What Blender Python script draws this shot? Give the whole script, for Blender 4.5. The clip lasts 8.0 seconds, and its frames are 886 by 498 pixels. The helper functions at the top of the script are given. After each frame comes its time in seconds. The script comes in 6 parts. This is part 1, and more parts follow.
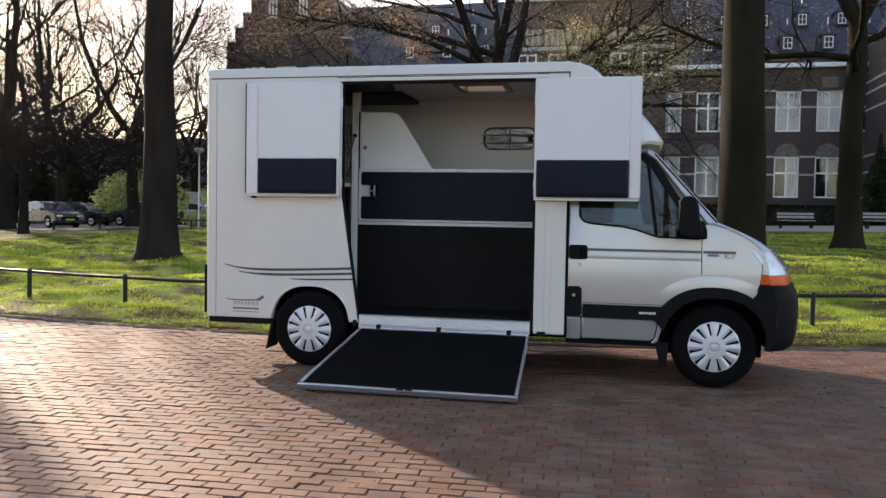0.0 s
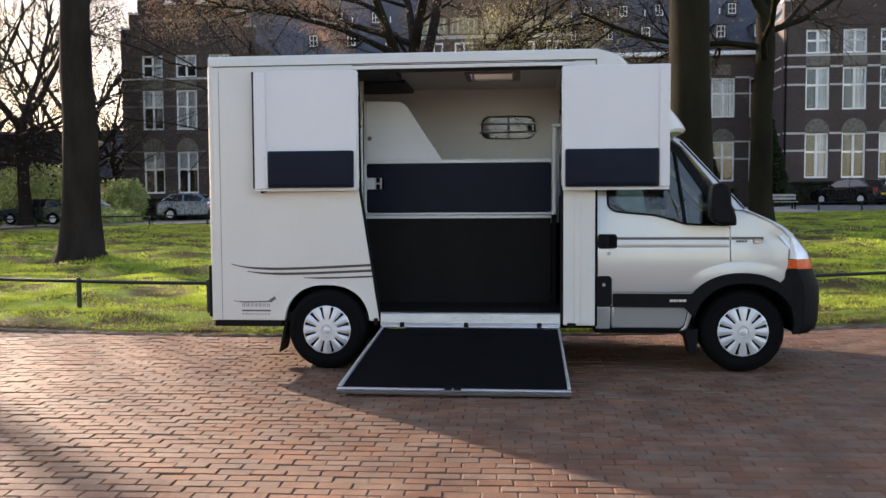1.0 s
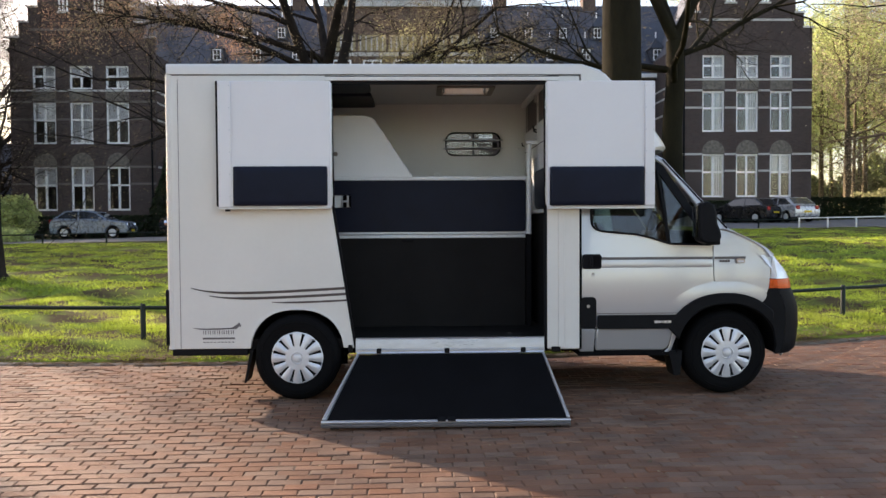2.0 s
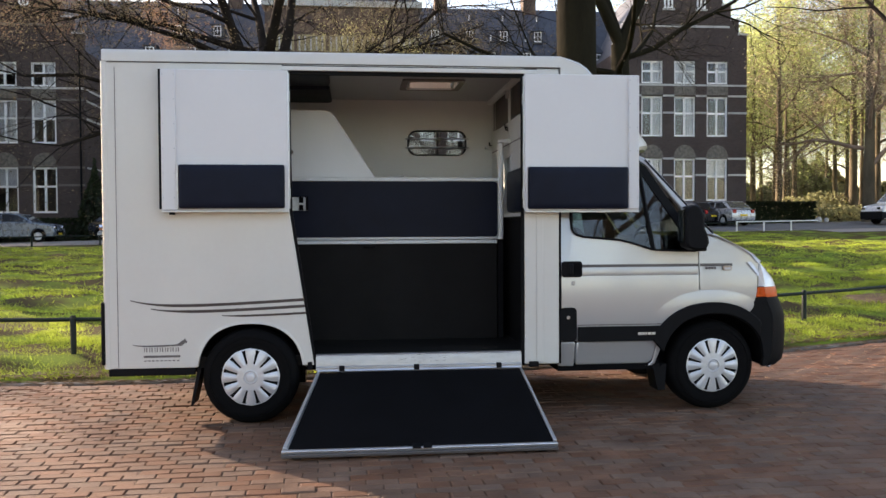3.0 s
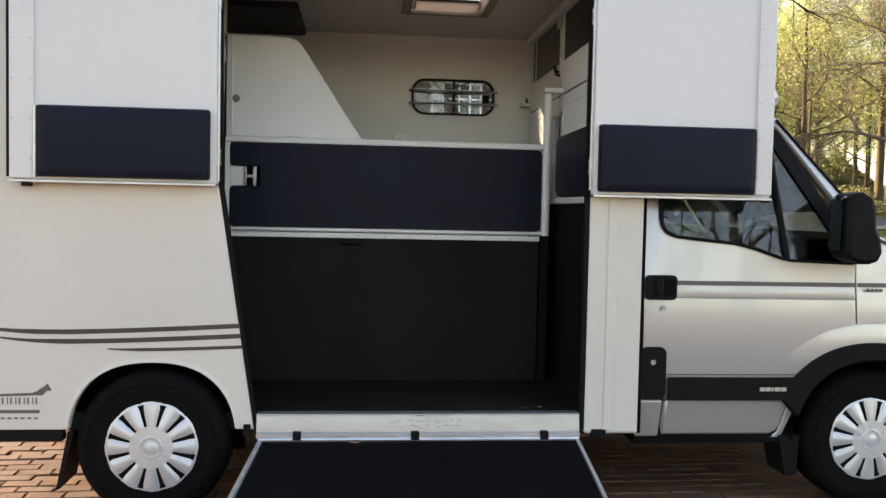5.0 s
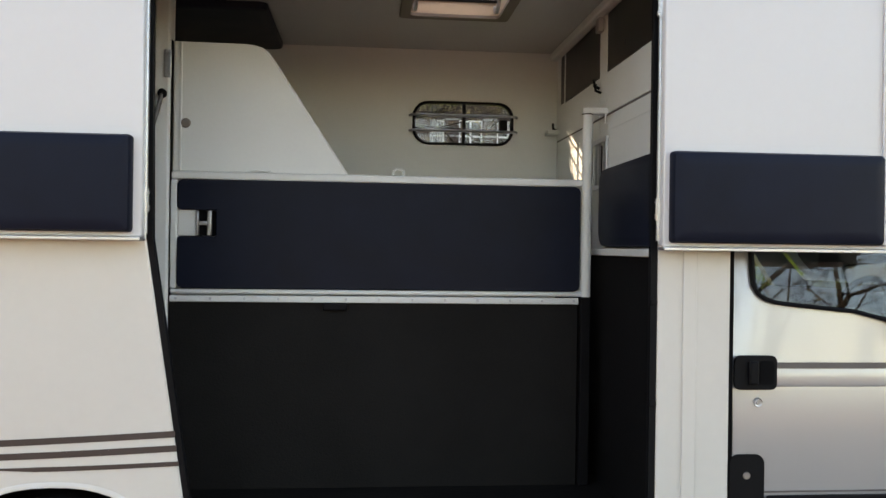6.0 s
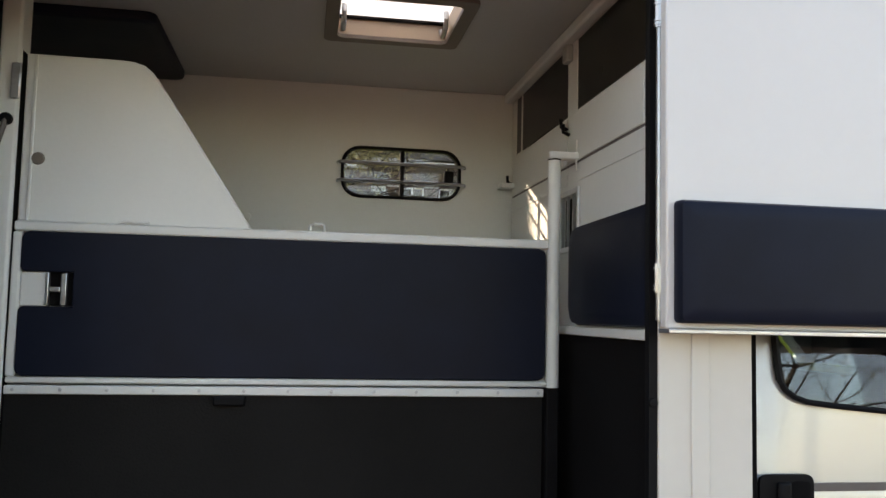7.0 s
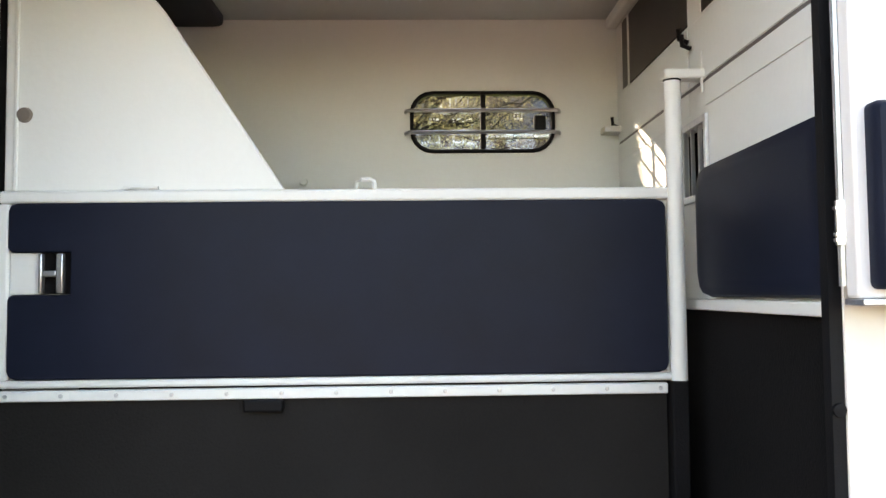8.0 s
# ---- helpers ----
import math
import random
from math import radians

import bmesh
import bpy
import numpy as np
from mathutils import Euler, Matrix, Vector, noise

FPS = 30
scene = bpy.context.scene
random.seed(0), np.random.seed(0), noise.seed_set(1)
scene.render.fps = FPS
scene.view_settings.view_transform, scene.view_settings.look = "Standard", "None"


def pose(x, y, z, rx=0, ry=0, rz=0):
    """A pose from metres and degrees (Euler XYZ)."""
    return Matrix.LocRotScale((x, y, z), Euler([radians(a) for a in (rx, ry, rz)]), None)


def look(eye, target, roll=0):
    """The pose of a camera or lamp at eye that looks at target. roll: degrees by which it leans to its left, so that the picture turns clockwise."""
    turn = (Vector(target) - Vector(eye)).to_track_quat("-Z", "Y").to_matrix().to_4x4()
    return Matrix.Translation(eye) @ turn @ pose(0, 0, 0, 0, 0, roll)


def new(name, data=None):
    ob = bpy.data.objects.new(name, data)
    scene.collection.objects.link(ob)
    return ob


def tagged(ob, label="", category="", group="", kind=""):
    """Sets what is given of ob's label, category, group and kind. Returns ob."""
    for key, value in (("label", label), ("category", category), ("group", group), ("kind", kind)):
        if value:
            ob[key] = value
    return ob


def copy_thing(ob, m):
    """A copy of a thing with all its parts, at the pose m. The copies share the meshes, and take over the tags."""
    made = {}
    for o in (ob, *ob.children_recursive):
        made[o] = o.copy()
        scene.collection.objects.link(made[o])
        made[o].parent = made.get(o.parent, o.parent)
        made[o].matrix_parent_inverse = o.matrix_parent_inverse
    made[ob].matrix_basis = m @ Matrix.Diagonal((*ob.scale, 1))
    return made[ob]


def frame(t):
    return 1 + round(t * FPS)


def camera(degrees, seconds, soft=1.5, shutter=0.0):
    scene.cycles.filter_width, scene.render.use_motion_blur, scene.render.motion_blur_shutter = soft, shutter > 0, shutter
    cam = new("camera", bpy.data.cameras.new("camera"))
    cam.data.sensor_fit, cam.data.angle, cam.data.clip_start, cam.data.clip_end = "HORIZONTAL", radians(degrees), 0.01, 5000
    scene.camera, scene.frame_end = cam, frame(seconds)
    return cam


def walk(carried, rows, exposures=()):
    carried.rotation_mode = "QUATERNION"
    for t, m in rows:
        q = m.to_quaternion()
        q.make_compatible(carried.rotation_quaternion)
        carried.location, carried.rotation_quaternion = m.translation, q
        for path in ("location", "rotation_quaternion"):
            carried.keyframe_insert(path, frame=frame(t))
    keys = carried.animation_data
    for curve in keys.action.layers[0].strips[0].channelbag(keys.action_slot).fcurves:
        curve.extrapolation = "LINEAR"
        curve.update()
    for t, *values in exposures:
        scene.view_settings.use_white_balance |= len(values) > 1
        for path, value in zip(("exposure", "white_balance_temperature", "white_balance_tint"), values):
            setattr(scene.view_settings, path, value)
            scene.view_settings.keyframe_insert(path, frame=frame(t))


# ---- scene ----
cam = camera(55.7, 8.0, soft=1.5)
METRES, EYE, TILT, LEAN, TURN = 7.53, 1.42, 0.0, 0.0, 12.4
ROWS = [
    (0.0, 0.0, 0.0, 0.0, 0.04, -2.27, -0.98),
    (0.5, -0.0804, 0.0128, 0.0009, -3.7, -2.62, -0.34),
    (1.0, -0.1491, 0.0395, 0.0028, -7.17, -2.96, 0.31),
    (1.5, -0.1979, 0.0703, 0.0044, -10.96, -2.25, -0.15),
    (3.0, -0.2405, 0.1856, 0.0066, -18.29, -1.59, 0.26),
    (3.5, -0.2279, 0.2444, 0.0086, -19.89, -2.19, -1.47),
    (4.0, -0.2021, 0.3149, 0.0061, -19.16, -2.77, -2.4),
    (5.5, -0.1307, 0.5596, 0.0128, -17.35, -2.02, -0.72),
    (6.0, -0.1125, 0.6223, 0.0192, -17.78, -0.06, -0.78),
    (6.5, -0.0936, 0.6706, 0.0237, -17.96, 2.83, -1.22),
    (7.0, -0.0757, 0.7213, 0.0234, -21.85, 4.63, -1.25),
    (7.5, -0.0608, 0.7651, 0.0269, -23.39, 4.8, -0.42),
    (8.0, -0.0333, 0.8003, 0.0232, -14.0, 3.04, 0.6),
]
EXPOSURES = [(0.0, 1.40, 7150, 20), (1.0, 1.55, 7300, 20), (3.0, 1.56, 7550, 20), (4.0, 1.68, 7850, 20), (5.5, 2.0, 8500, 18), (6.0, 2.1, 8500, 18), (6.5, 2.4, 8400, 18), (7.0, 2.1, 8350, 18), (7.5, 2.62, 8250, 18), (8.0, 3.25, 8250, 18)]
walk(cam, [(t, pose(0, 0, EYE, TILT, LEAN, TURN) @ pose(METRES * x, METRES * y, METRES * z, 90 + pitch, roll, yaw)) for t, x, y, z, yaw, pitch, roll in ROWS], EXPOSURES)

# ---- light: low spring sun behind the lorry, clear pale sky ----
SUN_EL, SUN_AZ = radians(20.0), radians(-47.5)
world = bpy.data.worlds.new("sky")
scene.world = world
world.use_nodes = True
wn = world.node_tree.nodes
sky = wn.new("ShaderNodeTexSky")
sky.sky_type, sky.sun_disc = "NISHITA", False
sky.sun_elevation, sky.sun_rotation = SUN_EL, SUN_AZ
sky.air_density, sky.dust_density, sky.ozone_density = 1.0, 1.1, 1.0
wn["Background"].inputs["Strength"].default_value = 0.15
world.node_tree.links.new(sky.outputs[0], wn["Background"].inputs["Color"])
sun = new("sun", bpy.data.lights.new("sun", "SUN"))
sun.data.energy, sun.data.angle, sun.data.color = 5.0, radians(0.6), (1.0, 0.9, 0.76)
sun_from = Vector((math.sin(SUN_AZ) * math.cos(SUN_EL), math.cos(SUN_AZ) * math.cos(SUN_EL), math.sin(SUN_EL)))
sun.matrix_world = look(sun_from * 60, (0, 0, 0))


# ---- materials ----
def mat(name, col, rough=0.5, metal=0.0, var=0.12, scale=6.0, fine=70.0, bump=0.0, bump_scale=None, coat=0.0, tint=None, rand=0.0, spec=0.5, stretch=None, rough_var=0.08, hue=0.0):
    m = bpy.data.materials.new(name)
    m.use_nodes = True
    nt = m.node_tree
    n, l = nt.nodes, nt.links
    b = n["Principled BSDF"]
    co = n.new("ShaderNodeTexCoord")
    mp = n.new("ShaderNodeMapping")
    mp.inputs["Scale"].default_value = stretch or (1, 1, 1)
    l.new(co.outputs["Object"], mp.inputs["Vector"])
    a = n.new("ShaderNodeTexNoise")
    a.inputs["Scale"].default_value, a.inputs["Detail"].default_value = scale, 4
    f = n.new("ShaderNodeTexNoise")
    f.inputs["Scale"].default_value, f.inputs["Detail"].default_value = fine, 3
    l.new(mp.outputs[0], a.inputs["Vector"])
    l.new(mp.outputs[0], f.inputs["Vector"])
    mixf = n.new("ShaderNodeMath")
    mixf.operation = "MULTIPLY_ADD"
    l.new(f.outputs["Fac"], mixf.inputs[0])
    mixf.inputs[1].default_value = 0.25
    var *= 1.3
    l.new(a.outputs["Fac"], mixf.inputs[2])
    ramp = n.new("ShaderNodeValToRGB")
    e = ramp.color_ramp.elements
    e[0].position, e[1].position = 0.20, 0.95
    other = tint or col
    e[0].color = (*[c * (1 - var) for c in col], 1)
    e[1].color = (*[min(1, c * (1 + var)) for c in other], 1)
    l.new(mixf.outputs[0], ramp.inputs["Fac"])
    out = ramp.outputs["Color"]
    if rand:
        oi = n.new("ShaderNodeObjectInfo")
        geo = n.new("ShaderNodeNewGeometry")
        add = n.new("ShaderNodeMath")
        add.operation = "ADD"
        l.new(oi.outputs["Random"], add.inputs[0])
        l.new(geo.outputs["Random Per Island"], add.inputs[1])
        fr = n.new("ShaderNodeMath")
        fr.operation = "FRACT"
        l.new(add.outputs[0], fr.inputs[0])
        mr = n.new("ShaderNodeMapRange")
        mr.inputs["To Min"].default_value, mr.inputs["To Max"].default_value = 1 - rand, 1 + rand
        l.new(fr.outputs[0], mr.inputs["Value"])
        hsv = n.new("ShaderNodeHueSaturation")
        l.new(out, hsv.inputs["Color"])
        l.new(mr.outputs[0], hsv.inputs["Value"])
        if hue:
            mul, fr2, mr2, mr3 = n.new("ShaderNodeMath"), n.new("ShaderNodeMath"), n.new("ShaderNodeMapRange"), n.new("ShaderNodeMapRange")
            mul.operation, fr2.operation, mul.inputs[1].default_value = "MULTIPLY", "FRACT", 17.3
            l.new(fr.outputs[0], mul.inputs[0])
            l.new(mul.outputs[0], fr2.inputs[0])
            mr2.inputs["To Min"].default_value, mr2.inputs["To Max"].default_value = 0.5 - hue, 0.5 + hue
            mr3.inputs["To Min"].default_value, mr3.inputs["To Max"].default_value = 1.1, 0.82
            l.new(fr2.outputs[0], mr2.inputs["Value"])
            l.new(fr2.outputs[0], mr3.inputs["Value"])
            l.new(mr2.outputs[0], hsv.inputs["Hue"])
            l.new(mr3.outputs[0], hsv.inputs["Saturation"])
        out = hsv.outputs[0]
    l.new(out, b.inputs["Base Color"])
    rr = n.new("ShaderNodeMapRange")
    rr.inputs["To Min"].default_value, rr.inputs["To Max"].default_value = max(0, rough - rough_var), min(1, rough + rough_var)
    l.new(a.outputs["Fac"], rr.inputs["Value"])
    l.new(rr.outputs[0], b.inputs["Roughness"])
    b.inputs["Metallic"].default_value = metal
    b.inputs["Coat Weight"].default_value = coat
    b.inputs["Specular IOR Level"].default_value = spec
    if bump:
        bn = n.new("ShaderNodeBump")
        bn.inputs["Strength"].default_value, bn.inputs["Distance"].default_value = bump, 0.01
        src = f
        if bump_scale:
            src = n.new("ShaderNodeTexNoise")
            src.inputs["Scale"].default_value, src.inputs["Detail"].default_value = bump_scale, 5
            l.new(mp.outputs[0], src.inputs["Vector"])
        l.new(src.outputs["Fac"], bn.inputs["Height"])
        l.new(bn.outputs[0], b.inputs["Normal"])
    return m


def glass(name, tint=(0.85, 0.9, 0.9), ior=1.5, rough=0.03):
    m = bpy.data.materials.new(name)
    m.use_nodes = True
    n, l = m.node_tree.nodes, m.node_tree.links
    n.remove(n["Principled BSDF"])
    fr, tr, gl, mx = n.new("ShaderNodeFresnel"), n.new("ShaderNodeBsdfTransparent"), n.new("ShaderNodeBsdfGlossy"), n.new("ShaderNodeMixShader")
    fr.inputs["IOR"].default_value = ior
    tr.inputs["Color"].default_value = (*tint, 1)
    gl.inputs["Roughness"].default_value = rough
    l.new(fr.outputs[0], mx.inputs[0])
    l.new(tr.outputs[0], mx.inputs[1])
    l.new(gl.outputs[0], mx.inputs[2])
    l.new(mx.outputs[0], n["Material Output"].inputs["Surface"])
    return m


def leaf_mat(name, col, tint, var=0.25, scale=0.6):
    m = mat(name, col, 0.6, tint=tint, var=var, scale=scale, fine=9, rand=0.35)
    b = m.node_tree.nodes["Principled BSDF"]
    tl, mx = m.node_tree.nodes.new("ShaderNodeBsdfTranslucent"), m.node_tree.nodes.new("ShaderNodeMixShader")
    l = m.node_tree.links
    l.new(b.inputs["Base Color"].links[0].from_socket, tl.inputs["Color"])
    mx.inputs[0].default_value = 0.55
    l.new(b.outputs[0], mx.inputs[1])
    l.new(tl.outputs[0], mx.inputs[2])
    l.new(mx.outputs[0], m.node_tree.nodes["Material Output"].inputs["Surface"])
    return m


M_WHITE = mat("white_grp_paint", (0.64, 0.628, 0.588), 0.25, var=0.05, scale=1.5, fine=30, coat=0.25, bump=0.03, bump_scale=3, rough_var=0.0)
M_FLAP = mat("bright_white_panel", (0.70, 0.70, 0.705), 0.38, var=0.03, scale=1.5, fine=30, coat=0.1)
M_INNER = mat("white_inner_panel", (0.72, 0.742, 0.728), 0.42, var=0.05, scale=2.0, fine=60, bump=0.04)
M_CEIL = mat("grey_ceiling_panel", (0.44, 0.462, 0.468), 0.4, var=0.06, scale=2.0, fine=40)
M_SILVER = mat("silver_car_paint", (0.48, 0.492, 0.503), 0.28, metal=0.45, var=0.0, scale=2, fine=400, coat=0.7, rough_var=0.0)
M_BLACK = mat("black_plastic", (0.0065, 0.0068, 0.008), 0.55, var=0.2, scale=9, fine=220, bump=0.1, spec=0.1)
M_RUBBER = mat("black_rubber_mat", (0.0072, 0.0070, 0.0078), 0.85, var=0.35, scale=4, fine=130, bump=0.3, bump_scale=160, spec=0.1)
M_CURTAIN_RUBBER = mat("worn_black_rubber", (0.0105, 0.0098, 0.0096), 0.75, var=0.35, scale=3, fine=110, bump=0.25, bump_scale=140, spec=0.14)
M_RAMP_RUBBER = mat("gritty_black_rubber", (0.0050, 0.0048, 0.0055), 0.9, var=0.4, scale=4, fine=130, bump=0.4, bump_scale=190, spec=0.06)
M_TAUPE = mat("taupe_hatch_flange", (0.17, 0.145, 0.125), 0.5, var=0.06)
M_TYRE = mat("tyre_rubber", (0.0042, 0.0042, 0.0045), 0.85, var=0.3, scale=12, fine=90, bump=0.2, spec=0.1)
M_NAVY = mat("navy_leatherette", (0.0075, 0.0104, 0.0215), 0.45, var=0.2, scale=5, fine=160, bump=0.05, bump_scale=260, spec=0.13)
M_ALU = mat("aluminium", (0.62, 0.63, 0.65), 0.34, metal=0.85, var=0.14, scale=7, fine=120, bump=0.05, stretch=(1, 6, 6))
M_SCUFF = mat("scuffed_aluminium", (0.47, 0.47, 0.47), 0.4, metal=0.6, var=0.2, scale=6, fine=35, bump=0.1, stretch=(1, 3, 3))
M_FLOOR = mat("worn_rubber_floor", (0.0115, 0.0102, 0.009), 0.85, var=0.5, scale=3, fine=45, bump=0.3, spec=0.12)
M_STEEL = mat("zinc_steel", (0.5, 0.52, 0.54), 0.33, metal=0.9, var=0.15, scale=20)
M_HUB = mat("silver_hub_plastic", (0.62, 0.63, 0.65), 0.35, metal=0.35, var=0.08, scale=10, fine=60)
# Near-black with the shade of arches, gaps and openings in it; underbody parts too.
M_DARK = mat("dark_parts_cavity_shade", (0.005, 0.005, 0.0055), 0.9, var=0.3, scale=6, spec=0.08)
M_STRIPE = mat("dark_brown_vinyl", (0.055, 0.042, 0.040), 0.4, var=0.1)
M_LOGO = mat("grey_vinyl", (0.11, 0.10, 0.10), 0.45, var=0.1)
M_LAMP = glass("clear_lamp_cover", (0.93, 0.95, 0.97), 1.6)
M_CHROME = mat("lamp_reflector", (0.8, 0.81, 0.83), 0.15, metal=1.0, var=0.05)
M_AMBER = mat("amber_lens", (0.66, 0.085, 0.007), 0.3, var=0.2, scale=30, coat=0.15, spec=0.3)
M_GLASS = glass("window_glass", (0.92, 0.93, 0.93))
M_PANE = glass("house_window_glass", (0.88, 0.88, 0.89), 1.5)
M_CABGLASS = glass("tinted_cab_glass", (0.46, 0.51, 0.50), 1.7, 0.012)
M_LENS = mat("pale_lamp_lens", (0.72, 0.74, 0.76), 0.16, metal=0.2, var=0.15, scale=14, fine=60, coat=0.8)
M_DOME = mat("opal_acrylic", (0.9, 0.9, 0.88), 0.35, var=0.02)
dome_nodes = M_DOME.node_tree.nodes
dome_light, dome_mix = dome_nodes.new("ShaderNodeBsdfTranslucent"), dome_nodes.new("ShaderNodeMixShader")
dome_light.inputs["Color"].default_value, dome_mix.inputs[0].default_value = (0.8, 0.8, 0.8, 1), 0.93
M_DOME.node_tree.links.new(dome_nodes["Principled BSDF"].outputs[0], dome_mix.inputs[1])
M_DOME.node_tree.links.new(dome_light.outputs[0], dome_mix.inputs[2])
M_DOME.node_tree.links.new(dome_mix.outputs[0], dome_nodes["Material Output"].inputs["Surface"])
M_CREAM = mat("cream_hatch_frame", (0.46, 0.37, 0.28), 0.45, var=0.05)
M_SMOKED = mat("smoked_acrylic", (0.009, 0.0075, 0.0065), 0.3, var=0.25, scale=3, spec=0.3)
M_SEAT = mat("seat_cloth", (0.05, 0.055, 0.065), 0.85, var=0.2, bump=0.1)
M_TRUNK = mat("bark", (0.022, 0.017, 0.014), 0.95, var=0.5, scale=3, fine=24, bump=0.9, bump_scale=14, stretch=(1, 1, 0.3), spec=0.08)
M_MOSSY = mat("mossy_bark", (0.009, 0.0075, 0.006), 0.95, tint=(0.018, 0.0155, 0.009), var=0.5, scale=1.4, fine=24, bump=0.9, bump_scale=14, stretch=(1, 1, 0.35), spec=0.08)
M_WOODBARK = mat("grey_brown_bark", (0.065, 0.052, 0.040), 0.95, tint=(0.13, 0.105, 0.07), var=0.4, scale=1.5, fine=20, bump=0.8, bump_scale=12, stretch=(1, 1, 0.3), spec=0.1)
M_RUSSET = mat("russet_twig", (0.27, 0.19, 0.14), 0.9, var=0.3, scale=2, spec=0.1)
M_TWIG = mat("twig", (0.05, 0.037, 0.028), 0.9, var=0.3, scale=3, spec=0.1)
M_LEAF_GOLD = leaf_mat("golden_brown_leaf", (0.16, 0.125, 0.075), (0.24, 0.19, 0.115))
M_LEAF_GREEN = leaf_mat("fresh_spring_leaf", (0.33, 0.40, 0.13), (0.48, 0.53, 0.22))
M_LEAF_FAR = leaf_mat("hazy_wood_leaf", (0.18, 0.19, 0.09), (0.32, 0.31, 0.16))
M_LEAF_TAN = leaf_mat("russet_bud_leaf", (0.42, 0.33, 0.21), (0.56, 0.45, 0.30))
M_LEAF_YELLOW = leaf_mat("bright_yellow_leaf", (0.34, 0.31, 0.13), (0.46, 0.42, 0.20))
M_SHADE = leaf_mat("pale_blue_sun_shade", (0.30, 0.50, 0.60), (0.55, 0.72, 0.80), scale=6)
M_LITTER = leaf_mat("dry_brown_leaf", (0.13, 0.085, 0.045), (0.22, 0.15, 0.085))
M_LEAF_DARK = leaf_mat("evergreen_leaf", (0.020, 0.034, 0.014), (0.035, 0.05, 0.018))
M_LEAF_BUD = leaf_mat("pale_bud_leaf", (0.12, 0.096, 0.062), (0.19, 0.155, 0.10))
M_LEAF_ORANGE = leaf_mat("orange_young_leaf", (0.31, 0.17, 0.10), (0.42, 0.25, 0.15))
M_GRASS = leaf_mat("grass_blade", (0.15, 0.215, 0.028), (0.39, 0.47, 0.062), 0.5, 1.0)
# Streaks stretched along x stand in for tree shade; brown soil mixed in below.
M_LAWN = mat("lawn_soil_shade_streaks", (0.055, 0.078, 0.013), 0.98, tint=(0.175, 0.235, 0.034), var=0.5, scale=0.9, stretch=(0.4, 1.0, 1.0), fine=5, bump=0.9, bump_scale=18, spec=0.05)
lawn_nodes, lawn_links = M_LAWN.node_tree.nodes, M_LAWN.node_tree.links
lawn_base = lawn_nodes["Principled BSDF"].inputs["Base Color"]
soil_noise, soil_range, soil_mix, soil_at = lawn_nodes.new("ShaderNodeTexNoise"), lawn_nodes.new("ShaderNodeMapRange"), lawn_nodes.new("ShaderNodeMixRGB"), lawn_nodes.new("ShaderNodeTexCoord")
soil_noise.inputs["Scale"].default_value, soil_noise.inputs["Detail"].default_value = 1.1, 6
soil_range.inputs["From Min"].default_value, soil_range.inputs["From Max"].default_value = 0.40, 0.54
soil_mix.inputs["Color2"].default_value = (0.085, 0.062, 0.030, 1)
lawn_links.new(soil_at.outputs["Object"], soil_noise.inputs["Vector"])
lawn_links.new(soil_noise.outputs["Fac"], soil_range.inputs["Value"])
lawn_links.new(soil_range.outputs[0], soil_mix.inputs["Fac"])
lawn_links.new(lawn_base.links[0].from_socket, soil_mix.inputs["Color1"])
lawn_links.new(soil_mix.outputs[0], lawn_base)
M_SOIL = mat("bare_soil", (0.085, 0.06, 0.04), 0.95, tint=(0.15, 0.11, 0.075), var=0.35, scale=3, fine=30, bump=0.8, bump_scale=25, spec=0.05)
M_PATH = mat("sandy_asphalt", (0.32, 0.275, 0.235), 0.9, var=0.2, scale=0.7, fine=14, bump=0.3)
M_ASPHALT = mat("grey_asphalt", (0.13, 0.127, 0.125), 0.9, var=0.2, scale=0.8, fine=20, bump=0.3)
M_PAVER = mat("clay_paver", (0.112, 0.054, 0.032), 0.74, tint=(0.175, 0.092, 0.054), var=0.3, scale=3.0, fine=55, bump=0.45, bump_scale=45, rand=0.11, rough_var=0.1, spec=0.3, hue=0.006)
M_JOINT = mat("sand_joint", (0.105, 0.072, 0.050), 0.95, var=0.3, scale=5, fine=80, bump=0.5)
M_KERB = mat("concrete_kerb", (0.22, 0.19, 0.165), 0.85, var=0.3, scale=4, fine=40, bump=0.4, rand=0.15)
M_FENCE = mat("dark_green_paint", (0.009, 0.015, 0.012), 0.5, var=0.25, scale=12, bump=0.08, spec=0.2)
M_SLATE = mat("slate_roof", (0.026, 0.029, 0.038), 0.55, tint=(0.048, 0.053, 0.066), var=0.35, scale=0.9, fine=5, bump=0.5, bump_scale=5)
M_FRAME = mat("white_window_paint", (0.90, 0.89, 0.87), 0.45, var=0.04)
M_STONE = mat("pale_limestone", (0.50, 0.48, 0.45), 0.8, var=0.15, scale=2)
# Darker stone for most of the left wing's string courses.
M_DULLSTONE = mat("dark_dull_stone", (0.15, 0.13, 0.115), 0.85, var=0.2, scale=2)
M_CURTAIN = mat("pale_curtain", (0.86, 0.85, 0.86), 0.9, var=0.2, scale=1.2, rand=0.15)
# Dark of the unlit rooms behind windows and dormer panes, put into colour.
M_ROOM = mat("room_shade_dark", (0.05, 0.048, 0.045), 0.9, var=0.2)
M_TILE = mat("tile_spandrel", (0.13, 0.11, 0.09), 0.6, var=0.7, scale=5, fine=9)
M_OCHRE = mat("ochre_render", (0.33, 0.27, 0.15), 0.8, var=0.3, scale=2)
M_BENCH = mat("grey_bench_wood", (0.30, 0.29, 0.27), 0.8, var=0.2)
M_WHITERAIL = mat("white_rail_paint", (0.7, 0.69, 0.66), 0.5, var=0.1)
